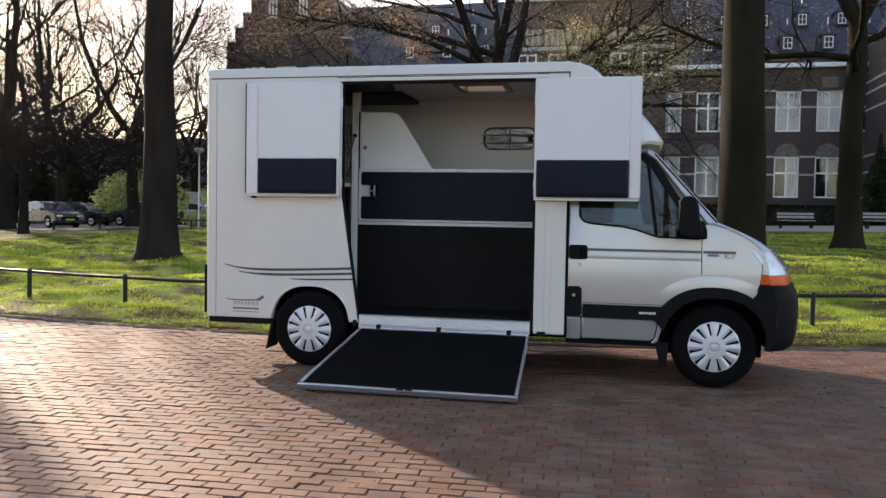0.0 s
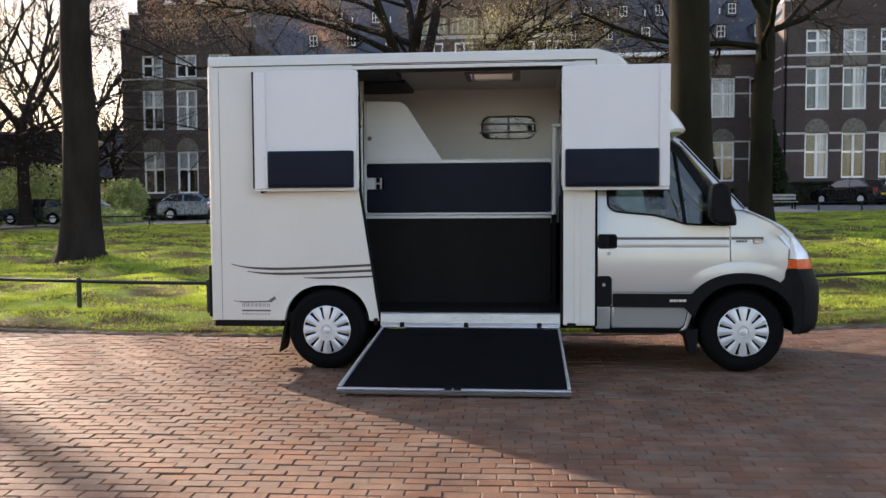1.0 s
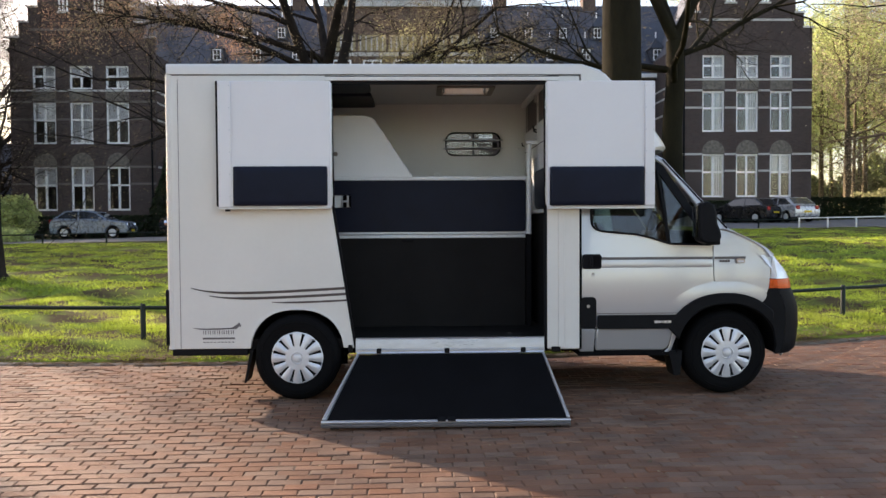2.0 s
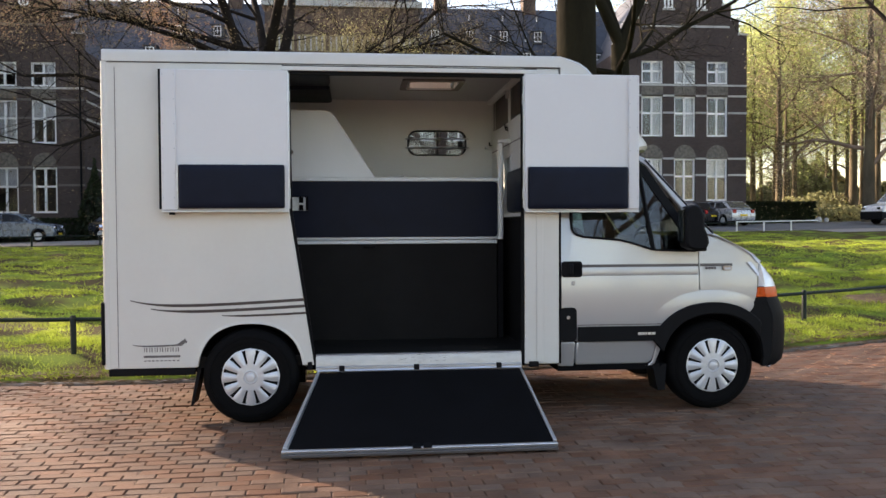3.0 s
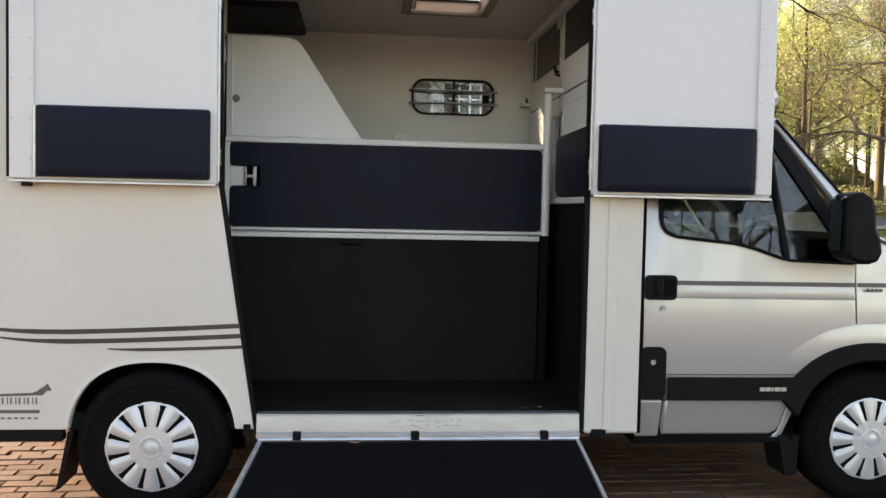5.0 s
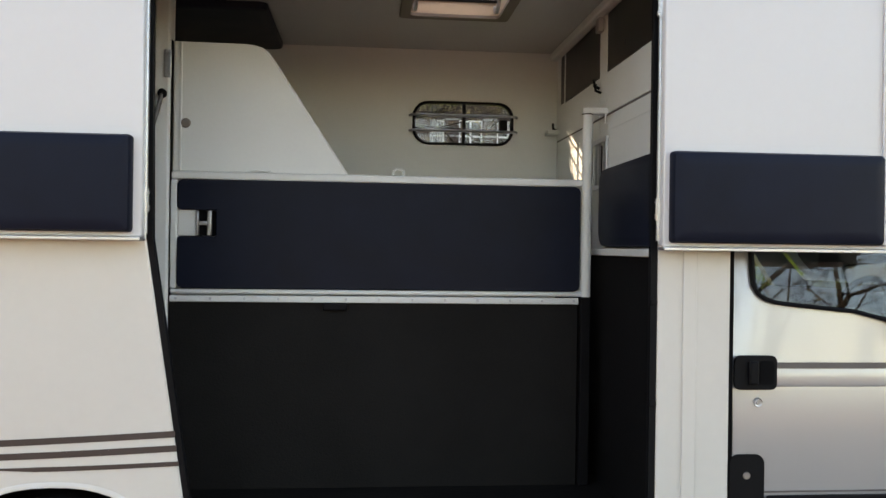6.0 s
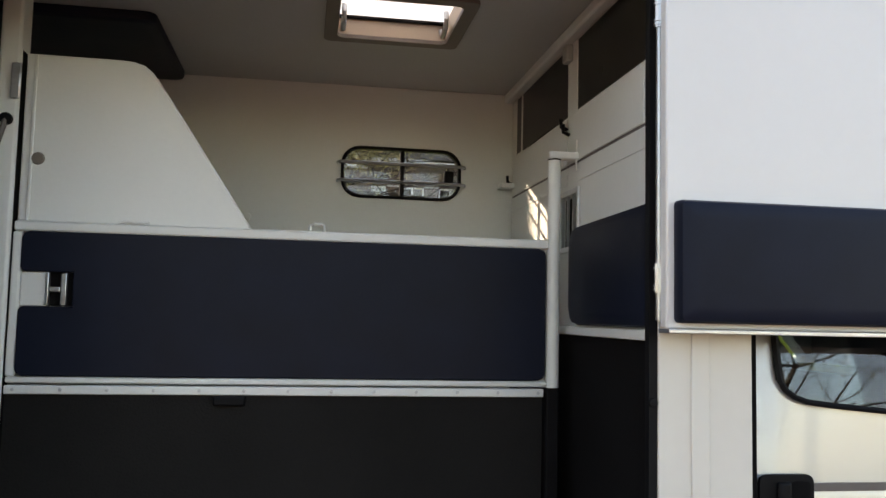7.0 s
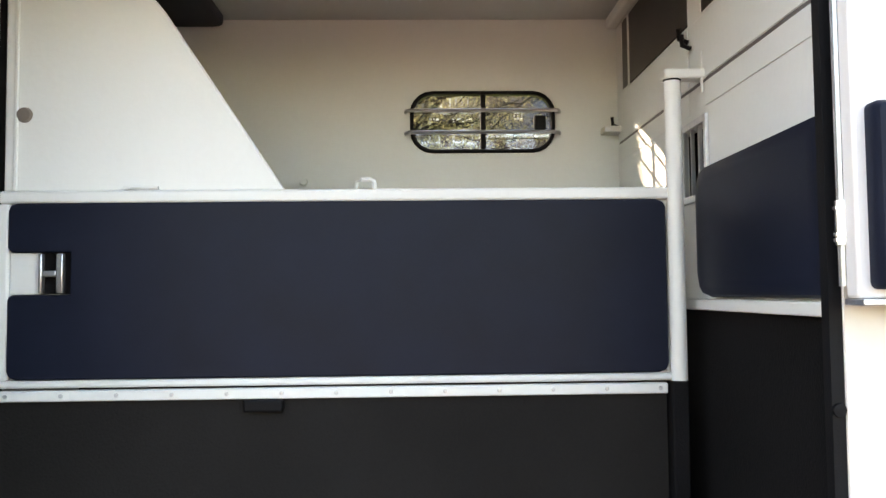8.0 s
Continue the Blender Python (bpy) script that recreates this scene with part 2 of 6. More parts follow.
M_BLUE = mat("blue_sign", (0.02, 0.12, 0.5), 0.4, var=0.05)


def brick_mat(name, c1, c2, mortar):
    m = mat(name, c1, 0.85, var=0.1)
    n, l = m.node_tree.nodes, m.node_tree.links
    b = n["Principled BSDF"]
    co, sep, com, br = n.new("ShaderNodeTexCoord"), n.new("ShaderNodeSeparateXYZ"), n.new("ShaderNodeCombineXYZ"), n.new("ShaderNodeTexBrick")
    add = n.new("ShaderNodeMath")
    l.new(co.outputs["Object"], sep.inputs[0])
    l.new(sep.outputs["X"], add.inputs[0])
    l.new(sep.outputs["Y"], add.inputs[1])
    l.new(add.outputs[0], com.inputs["X"])
    l.new(sep.outputs["Z"], com.inputs["Y"])
    l.new(com.outputs[0], br.inputs["Vector"])
    br.inputs["Scale"].default_value = 1.0
    br.inputs["Brick Width"].default_value, br.inputs["Row Height"].default_value, br.inputs["Mortar Size"].default_value = 0.22, 0.065, 0.01
    br.inputs["Color1"].default_value, br.inputs["Color2"].default_value, br.inputs["Mortar"].default_value = (*c1, 1), (*c2, 1), (*mortar, 1)
    big = n.new("ShaderNodeTexNoise")
    big.inputs["Scale"].default_value, big.inputs["Detail"].default_value = 0.35, 5
    l.new(co.outputs["Object"], big.inputs["Vector"])
    mr = n.new("ShaderNodeMapRange")
    mr.inputs["To Min"].default_value, mr.inputs["To Max"].default_value = 0.6, 1.4
    l.new(big.outputs["Fac"], mr.inputs["Value"])
    hsv = n.new("ShaderNodeHueSaturation")
    l.new(br.outputs["Color"], hsv.inputs["Color"])
    l.new(mr.outputs[0], hsv.inputs["Value"])
    l.new(hsv.outputs[0], b.inputs["Base Color"])
    bp = n.new("ShaderNodeBump")
    bp.inputs["Strength"].default_value, bp.inputs["Distance"].default_value = 0.4, 0.01
    bp.invert = True
    l.new(br.outputs["Fac"], bp.inputs["Height"])
    l.new(bp.outputs[0], b.inputs["Normal"])
    return m


M_BRICK = brick_mat("dark_brown_brick", (0.058, 0.035, 0.030), (0.084, 0.052, 0.045), (0.08, 0.068, 0.062))
M_BRICK_OUTER = brick_mat("red_brown_brick", (0.085, 0.045, 0.034), (0.115, 0.065, 0.046), (0.10, 0.085, 0.075))


# ---- shape helpers ----
def thing(name, loc, label, category, group="", kind=""):
    ob = new(name)
    ob.location = loc
    ob.empty_display_size = 0.1
    return tagged(ob, label, category, group, kind)


def finish(bm, name, material, smooth=35):
    bmesh.ops.recalc_face_normals(bm, faces=bm.faces[:])
    me = bpy.data.meshes.new(name)
    bm.to_mesh(me)
    bm.free()
    me.materials.append(material)
    if smooth:
        me.polygons.foreach_set("use_smooth", [True] * len(me.polygons))
        me.set_sharp_from_angle(angle=radians(smooth))
    return me


def part(name, bm, material, parent=None, label="", bevel=0.0, smooth=35, loc=None):
    me = bm if isinstance(bm, bpy.types.Mesh) else finish(bm, name, material, smooth)
    ob = new(name, me)
    if parent:
        ob.parent = parent
    if loc:
        ob.location = loc
    if bevel:
        md = ob.modifiers.new("bevel", "BEVEL")
        md.width, md.segments, md.limit_method, md.angle_limit = bevel, 2, "ANGLE", radians(40)
    if label:
        ob["label"] = label
    return ob


def raw(name, verts, faces, material, smooth=True):
    me = bpy.data.meshes.new(name)
    me.from_pydata(verts, [], faces)
    me.materials.append(material)
    if smooth:
        me.polygons.foreach_set("use_smooth", [True] * len(me.polygons))
    me.update()
    return me


def box(lo, hi, bm=None):
    bm = bm or bmesh.new()
    v = [bm.verts.new((x, y, z)) for x in (lo[0], hi[0]) for y in (lo[1], hi[1]) for z in (lo[2], hi[2])]
    for f in ((0, 1, 3, 2), (4, 6, 7, 5), (0, 4, 5, 1), (2, 3, 7, 6), (0, 2, 6, 4), (1, 5, 7, 3)):
        bm.faces.new([v[i] for i in f])
    return bm


AX = {"y": lambda a, b, d: (a, d, b), "x": lambda a, b, d: (d, a, b), "z": lambda a, b, d: (a, b, d)}


def plate(outer, holes, axis, a, b, bm=None):
    """A flat plate with holes, from depth a to depth b along the axis."""
    bm = bm or bmesh.new()
    put = AX[axis]
    edges = []
    for loop in (outer, *holes):
        vs = [bm.verts.new(put(p[0], p[1], a)) for p in loop]
        edges += [bm.edges.new((vs[i], vs[(i + 1) % len(vs)])) for i in range(len(vs))]
    got = bmesh.ops.triangle_fill(bm, use_beauty=True, use_dissolve=False, edges=edges)
    faces = [g for g in got["geom"] if isinstance(g, bmesh.types.BMFace)]
    ext = bmesh.ops.extrude_face_region(bm, geom=faces)
    vs = [g for g in ext["geom"] if isinstance(g, bmesh.types.BMVert)]
    d = Vector(put(0, 0, b - a))
    bmesh.ops.translate(bm, verts=vs, vec=d)
    return bm


def rrect(x0, z0, x1, z1, r, n=5):
    pts = []
    for cx, cz, a0 in ((x1 - r, z1 - r, 0), (x0 + r, z1 - r, 90), (x0 + r, z0 + r, 180), (x1 - r, z0 + r, 270)):
        for i in range(n + 1):
            a = radians(a0 + 90 * i / n)
            pts.append((cx + r * math.cos(a), cz + r * math.sin(a)))
    return pts


def rect(x0, z0, x1, z1):
    return [(x0, z0), (x1, z0), (x1, z1), (x0, z1)]


def arc(cx, cz, r, a0, a1, n):
    return [(cx + r * math.cos(radians(a0 + (a1 - a0) * i / n)), cz + r * math.sin(radians(a0 + (a1 - a0) * i / n))) for i in range(n + 1)]


def hoop(cx, cz, a, b, a0, a1, n, power=2.4):
    """A squarish arch: a superellipse of half-width a and height b."""
    out = []
    for i in range(n + 1):
        t = radians(a0 + (a1 - a0) * i / n)
        c, q = math.cos(t), math.sin(t)
        out.append((cx + a * math.copysign(abs(c) ** (2 / power), c), cz + b * math.copysign(abs(q) ** (2 / power), q)))
    return out


def tube(pts, r, n=8, bm=None, caps=True):
    bm = bm or bmesh.new()
    pts = [Vector(p) for p in pts]
    rs = r if isinstance(r, (list, tuple)) else [r] * len(pts)
    rings = []
    for i, p in enumerate(pts):
        d = (pts[min(i + 1, len(pts) - 1)] - pts[max(i - 1, 0)]).normalized()
        s = d.cross(Vector((0, 0, 1)) if abs(d.z) < 0.9 else Vector((1, 0, 0))).normalized()
        t = s.cross(d)
        rings.append([bm.verts.new(p + rs[i] * (math.cos(2 * math.pi * k / n) * s + math.sin(2 * math.pi * k / n) * t)) for k in range(n)])
    for a, b in zip(rings, rings[1:]):
        for k in range(n):
            bm.faces.new((a[k], a[(k + 1) % n], b[(k + 1) % n], b[k]))
    if caps:
        bm.faces.new(rings[0][::-1])
        bm.faces.new(rings[-1])
    return bm


def lathe(profile, n=32, bm=None, at=(0, 0, 0), axis="y"):
    """Turns a profile of (radius, depth) round the axis through at."""
    bm = bm or bmesh.new()
    rings = []
    for r, d in profile:
        ring = []
        for k in range(n):
            a = 2 * math.pi * k / n
            q = AX[axis](r * math.cos(a), r * math.sin(a), d)
            ring.append(bm.verts.new((q[0] + at[0], q[1] + at[1], q[2] + at[2])))
        rings.append(ring)
    for a, b in zip(rings, rings[1:]):
        for k in range(n):
            bm.faces.new((a[k], a[(k + 1) % n], b[(k + 1) % n], b[k]))
    for ring in (rings[0], rings[-1]):
        if (ring[0].co - ring[n // 2].co).length > 1e-4:
            bm.faces.new(ring)
    bmesh.ops.remove_doubles(bm, verts=bm.verts[:], dist=1e-5)
    return bm


def loft(rows, bm=None, closed=False):
    bm = bm or bmesh.new()
    grid = [[bm.verts.new(p) for p in row] for row in rows]
    for a, b in zip(grid, grid[1:]):
        for k in range(len(a) - (0 if closed else 1)):
            bm.faces.new((a[k], a[(k + 1) % len(a)], b[(k + 1) % len(b)], b[k]))
    return bm


def warp(bm, f):
    for v in bm.verts:
        v.co = f(v.co)
    return bm


def cushion(poly, axis, a, b, r, bm=None):
    """An upholstered pad: plate whose face swells and whose rim is rounded."""
    bm = bm or bmesh.new()
    put = AX[axis]
    cx = sum(p[0] for p in poly) / len(poly)
    cz = sum(p[1] for p in poly) / len(poly)
    sign = 1 if b > a else -1

    hx = max(p[0] for p in poly) / 2 - min(p[0] for p in poly) / 2
    hz = max(p[1] for p in poly) / 2 - min(p[1] for p in poly) / 2
    cx, cz = min(p[0] for p in poly) + hx, min(p[1] for p in poly) + hz

    def ring(inset, d):
        return [bm.verts.new(put(cx + (p[0] - cx) * (1 - inset / hx), cz + (p[1] - cz) * (1 - inset / hz), d)) for p in poly]

    steps = [(0, a), (0, b - sign * r), (r * 0.3, b - sign * r * 0.3), (r, b), (r * 2.2, b + sign * r * 0.12)]
    rings = [ring(*s) for s in steps]
    for p, q in zip(rings, rings[1:]):
        for i in range(len(p)):
            bm.faces.new((p[i], p[(i + 1) % len(p)], q[(i + 1) % len(q)], q[i]))
    bm.faces.new(rings[0])
    bm.faces.new(rings[-1])
    return bm


# ---- the horse lorry: white box body with an open side ramp, silver cab ----
WB, TYRE_R, HUB_R = 3.578, 0.354, 0.232
lorry = thing("horse_lorry", (-2.845, 7.30, 0), "white horse lorry with silver cab and lowered side ramp", "horse lorry")
rear_panel = [(-1.04, 0.43)] + hoop(-0.015, 0.35, 0.385, 0.396, 171.5, 8.5, 26) + [(0.455, 0.43), (0.28, 1.585), (0.27, 2.667), (-1.04, 2.667)]
side = part("side_panel", plate(rear_panel, [], "y", 0.0, 0.05), M_WHITE, lorry, "white panel with dark swoosh stripes", bevel=0.006)
part("side_panel", plate(rect(2.056, 0.40, 2.325, 2.667), [], "y", 0.0, 0.05), M_WHITE, lorry, bevel=0.012)
part("pressed_rib", box((2.148, -0.007, 0.42), (2.20, -0.0002, 1.574)), M_WHITE, lorry, bevel=0.006)
part("top_rail", plate([(0.058, 2.674), (-0.012, 2.674), (-0.013, 2.735), (-0.009, 2.750), (0.002, 2.760), (0.058, 2.765)], [], "x", -1.05, 2.335), M_WHITE, lorry)
part("roof_seam", box((-1.04, 0.001, 2.6675), (2.325, 0.04, 2.6735)), M_LOGO, lorry)
part("door_lintel", box((0.2705, 0.0, 2.632), (2.0555, 0.05, 2.667)), M_WHITE, lorry)
part("drip_rail", box((0.235, -0.022, 2.621), (2.15, -0.001, 2.653)), M_WHITE, lorry, bevel=0.004)
part("drip_rail_seal", box((0.235, -0.015, 2.6535), (2.15, -0.001, 2.660)), M_BLACK, lorry)
part("corner_post", tube([(-1.035, 0.03, 0.43), (-1.035, 0.03, 2.673)], 0.035, 12), M_WHITE, lorry)
part("seam_line", box((-0.965, -0.0015, 0.44), (-0.961, 0.0, 2.63)), M_LOGO, lorry)
part("rear_wall", box((-1.05, 0.05, 0.43), (-1.01, 1.83, 2.70)), M_WHITE, lorry)
# roof with the hatch opening, its rounded edge and the nose over the cab
HATCH = rect(1.20, 0.655, 1.655, 1.10)
part("roof", plate(rrect(-1.05, 0.0585, 2.34, 1.892, 0.03), [HATCH], "z", 2.703, 2.765), M_WHITE, lorry, bevel=0.004)
nose = [(2.335, 2.764), (2.42, 2.754), (2.50, 2.73), (2.57, 2.69), (2.66, 2.61), (2.80, 2.485), (2.91, 2.378), (2.98, 2.302), (3.066, 2.195), (3.118, 2.122), (3.130, 2.090), (3.108, 2.062), (2.95, 2.105)]
rows = []
for s, back, low in ((-0.010, -0.20, 0.03), (0.012, -0.16, 0.014), (0.05, -0.12, 0.004), (0.10, -0.085, 0), (0.18, -0.04, 0), (0.3, 0, 0), (0.9, 0.01, 0.0), (1.56, 0, 0), (1.70, -0.05, 0.0), (1.80, -0.12, 0.006), (1.86, -0.20, 0.03)):
    rows.append([(u + back * min(1, (u - 2.335) / 0.75) ** 1.6, s, z - low * (1 if u > 2.34 else 0.2)) for u, z in nose] + [(2.335, s, 2.03)])
nb = loft(rows, closed=True)
for ring in (rows[0], rows[-1]):
    nb.faces.new([nb.verts.new(p) for p in ring])
bmesh.ops.remove_doubles(nb, verts=nb.verts[:], dist=1e-5)
part("roof_nose", nb, M_WHITE, lorry)
part("front_wall", box((2.285, 0.05, 0.42), (2.325, 1.83, 2.70)), M_WHITE, lorry)
# inside of the box
WIN = rrect(1.284, 2.160, 1.840, 2.386, 0.080)
part("far_side_wall", plate(rect(-1.04, 0.43, 2.33, 2.70), [WIN], "y", 1.83, 1.85), M_INNER, lorry)
part("kick_mat", box((0.0, 1.80, 0.50), (2.11, 1.818, 1.25)), M_RUBBER, lorry, "black rubber kick lining")
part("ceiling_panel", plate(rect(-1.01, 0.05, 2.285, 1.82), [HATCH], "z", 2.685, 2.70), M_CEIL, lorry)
part("box_floor", box((-1.01, 0.05, 0.42), (2.285, 1.82, 0.50)), M_FLOOR, lorry, "black rubber floor")
part("ceiling_pad", cushion(rrect(-0.35, 1.0, 0.552, 1.805, 0.04, 3), "z", 2.684, 2.648, 0.014), M_NAVY, lorry, "navy padded ceiling cushion")
part("ceiling_pad", cushion(rrect(-0.35, 0.09, 0.565, 0.765, 0.04, 3), "z", 2.684, 2.635, 0.018), M_NAVY, lorry)
part("ceiling_trim", box((2.056, 0.06, 2.640), (2.101, 1.81, 2.684)), M_INNER, lorry, bevel=0.01)
# roof hatch
hatch = part("roof_hatch", plate(rrect(1.165, 0.62, 1.69, 1.135, 0.03), [rrect(1.215, 0.67, 1.64, 1.085, 0.03)], "z", 2.684, 2.668), M_TAUPE, lorry, "taupe-framed roof hatch with cream lining and opal dome", bevel=0.006)
part("lining", plate(rect(1.202, 0.657, 1.653, 1.098), [rect(1.215, 0.67, 1.64, 1.085)], "z", 2.684, 2.757), M_CREAM, hatch)
part("dome", plate(rect(1.203, 0.658, 1.652, 1.097), [], "z", 2.758, 2.766), M_DOME, hatch)
for x in (1.235, 1.62):
    part("stay", tube([(x, 0.955, 2.752), (x, 0.945, 2.722), (x, 0.965, 2.695), (x, 1.005, 2.682), (x, 1.045, 2.690), (x, 1.072, 2.72)], 0.010, 8), M_STEEL, hatch)
    part("stay_block", box((x - 0.016, 0.70, 2.735), (x + 0.016, 0.745, 2.757)), M_BLACK, hatch, bevel=0.004)
part("handle_bar", box((1.22, 1.067, 2.743), (1.635, 1.083, 2.756)), M_BLACK, hatch, bevel=0.003)
# window with its bars in the far wall
win = part("barred_window", plate(rrect(1.274, 2.150, 1.850, 2.396, 0.088), [rrect(1.289, 2.163, 1.835, 2.383, 0.079)], "y", 1.812, 1.856), M_BLACK, lorry, "black-framed window with steel bars", bevel=0.004)
part("pane", plate(rrect(1.29, 2.165, 1.834, 2.381, 0.075), [], "y", 1.838, 1.842), M_GLASS, win).visible_shadow = False
part("mullion", box((1.554, 1.814, 2.163), (1.574, 1.836, 2.381)), M_BLACK, win)
part("catch", box((1.765, 1.80, 2.225), (1.812, 1.836, 2.295)), M_BLACK, win, bevel=0.006)
for z in (2.225, 2.311):
    part("bar", tube([(1.258, 1.812, z), (1.263, 1.79, z), (1.272, 1.782, z), (1.852, 1.782, z), (1.861, 1.79, z), (1.866, 1.812, z)], 0.0075, 8), M_STEEL, win)
part("wall_knob", lathe([(0.0, 1.80), (0.014, 1.802), (0.016, 1.812), (0.012, 1.818), (0.0, 1.8185)], 16, at=(0.856, 0, 2.037)), M_INNER, lorry)
part("wall_bracket", box((2.03, 1.74, 2.215), (2.11, 1.817, 2.24)), M_INNER, lorry, bevel=0.005)
# bulkhead at the front of the horse area
FW = 2.102
bulk = part("bulkhead", plate(rect(0.055, 1.54, 1.815, 2.684), [rect(0.945, 2.372, 1.632, 2.645), rect(1.652, 2.378, 1.738, 2.645), rect(0.15, 2.375, 0.832, 2.645), rect(0.805, 1.868, 1.045, 2.062)], "x", FW, FW + 0.03), M_INNER, lorry, "white bulkhead with folding hatches", bevel=0.003)
for y0, y1 in ((0.151, 0.831), (0.946, 1.631), (1.653, 1.737)):
    part("dark_pane", box((FW + 0.003, y0, 2.379), (FW + 0.008, y1, 2.644)), M_SMOKED, bulk, "dark smoked pane")
part("leaf_joint", box((FW - 0.0022, 0.06, 2.1725), (FW - 0.0006, 1.79, 2.1815)), M_LOGO, bulk, "dark joint between the hatch leaves")
# Black sheet stands in for the unlit space behind the openings.
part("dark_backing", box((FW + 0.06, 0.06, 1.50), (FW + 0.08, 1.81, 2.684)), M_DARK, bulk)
part("slider_block", box((FW - 0.028, 0.875, 2.575), (FW - 0.001, 0.935, 2.64)), M_CEIL, bulk, bevel=0.006)
for y0, y1 in ((0.20, 0.88), (0.935, 1.79)):
    part("hatch_leaf", box((FW - 0.006, y0, 2.182), (FW - 0.001, y1, 2.36)), M_INNER, bulk, bevel=0.003)
    part("hatch_leaf", box((FW - 0.003, y0 if y0 > 0.5 else 0.06, 2.105), (FW - 0.001, y1 if y0 > 0.5 else 0.80, 2.172)), M_INNER, bulk, bevel=0.003)
    part("slide_rail", box((FW - 0.014, y0, 2.645), (FW - 0.001, y1, 2.665)), M_ALU, bulk)
for y, z in ((0.905, 2.315), (0.93, 2.34), (1.78, 2.26)):
    part("latch", tube([(FW - 0.004, y, z - 0.02), (FW - 0.03, y, z - 0.01), (FW - 0.035, y - 0.012, z + 0.018)], 0.007, 6), M_BLACK, bulk)
for y in (0.86, 0.925, 0.99):
    part("vent_bar", box((FW - 0.005, y - 0.005, 1.868), (FW + 0.005, y + 0.005, 2.062)), M_STEEL, bulk)
part("vent_frame", plate(rect(0.785, 1.848, 1.065, 2.082), [rect(0.805, 1.868, 1.045, 2.062)], "x", FW - 0.011, FW - 0.0005), M_ALU, bulk, bevel=0.002)
pad_poly = [(0.08, 1.578), (0.725, 1.578)] + [(0.765, 1.584), (0.79, 1.60), (0.802, 1.63), (0.802, 1.86), (0.793, 1.895), (0.77, 1.918), (0.735, 1.927)] + [(0.08, 1.932)]
part("bulkhead_pad", cushion(pad_poly, "x", FW - 0.002, FW - 0.044, 0.02), M_NAVY, bulk, "navy padded cushion")
part("pad_rail", box((FW - 0.03, 0.06, 1.542), (FW - 0.001, 1.10, 1.572)), M_INNER, bulk, bevel=0.004)
part("kick_panel", box((FW, 0.055, 0.50), (FW + 0.02, 1.80, 1.538)), M_RUBBER, bulk, "black rubber kick panel")
part("pull_cord", box((FW - 0.016, 0.79, 2.14), (FW - 0.011, 0.80, 2.255)), M_INNER, bulk)
# partition between the two stalls
PV = 0.82
divider = part("partition", plate([(0.178, 1.353), (2.03, 1.353), (2.03, 1.88), (0.178, 1.88)], [], "y", PV + 0.012, PV + 0.05), M_INNER, lorry, "white framed stall partition with navy padding")
for a, b in (((0.178, PV - 0.014, 1.848), (2.0, PV + 0.0115, 1.882)), ((0.178, PV - 0.014, 1.353), (2.0, PV + 0.0115, 1.374)), ((0.176, PV - 0.013, 1.374), (0.206, PV + 0.0115, 1.848))):
    part("frame_bar", box(a, b), M_INNER, divider, bevel=0.007)
ppoly = [(0.23, 1.376), (1.955, 1.376), (1.976, 1.384), (1.982, 1.40), (1.982, 1.825), (1.975, 1.841), (1.955, 1.848), (0.23, 1.848), (0.212, 1.842), (0.206, 1.825), (0.206, 1.73), (0.211, 1.72), (0.222, 1.716), (0.372, 1.716), (0.372, 1.602), (0.222, 1.602), (0.211, 1.598), (0.206, 1.588), (0.206, 1.40), (0.212, 1.384)]
cb = plate(ppoly, [], "y", PV + 0.011, PV - 0.018)
part("pad", cb, M_NAVY, divider, "navy leatherette padding", bevel=0.013)
part("latch_plate", box((0.207, PV - 0.004, 1.603), (0.285, PV + 0.0115, 1.7155)), M_INNER, divider, bevel=0.003)
part("latch_pocket", box((0.286, PV + 0.004, 1.604), (0.371, PV + 0.0117, 1.715)), M_DARK, divider)
lt = box((0.334, PV - 0.018, 1.606), (0.352, PV + 0.003, 1.713))
box((0.287, PV - 0.018, 1.606), (0.297, PV + 0.003, 1.713), lt)
box((0.298, PV - 0.016, 1.650), (0.333, PV + 0.003, 1.667), lt)
part("latch_lever", lt, M_STEEL, divider, bevel=0.003)
part("latch_rim", box((0.207, PV - 0.010, 1.594), (0.372, PV - 0.001, 1.6015)), M_INNER, divider)
strip = part("screw_strip", box((0.178, PV - 0.018, 1.318), (1.978, PV + 0.012, 1.347)), M_INNER, divider, bevel=0.004)
sc = finish(lathe([(0.0, -0.004), (0.005, -0.003), (0.006, 0.0), (0.0, 0.0005)], 8), "screw", M_STEEL)
for i in range(13):
    part("screw", sc, None, strip, loc=(0.205 + i * 0.146, PV - 0.018, 1.333))
part("curtain", box((0.178, PV - 0.003, 0.502), (1.977, PV + 0.009, 1.319)), M_CURTAIN_RUBBER, divider, "black rubber curtain")
part("curtain_tab", box((0.835, PV - 0.03, 1.284), (0.94, PV - 0.004, 1.317)), M_BLACK, divider, bevel=0.006)
part("end_post", tube([(2.012, PV - 0.005, 1.352), (2.012, PV - 0.005, 2.185)], 0.0235, 16), M_INNER, divider)
part("lower_post", box((1.986, PV - 0.026, 0.502), (2.032, PV + 0.02, 1.351)), M_RUBBER, divider, bevel=0.006)
part("post_cap", box((1.984, PV - 0.032, 2.18), (2.112, PV + 0.022, 2.207)), M_INNER, divider, bevel=0.006)
# Near-black ring stands in for the shade under the post cap.
part("post_gap", lathe([(0.0, 2.176), (0.0245, 2.176), (0.0245, 2.181), (0.0, 2.181)], 16, at=(2.012, PV - 0.005, 0), axis="z"), M_DARK, divider)
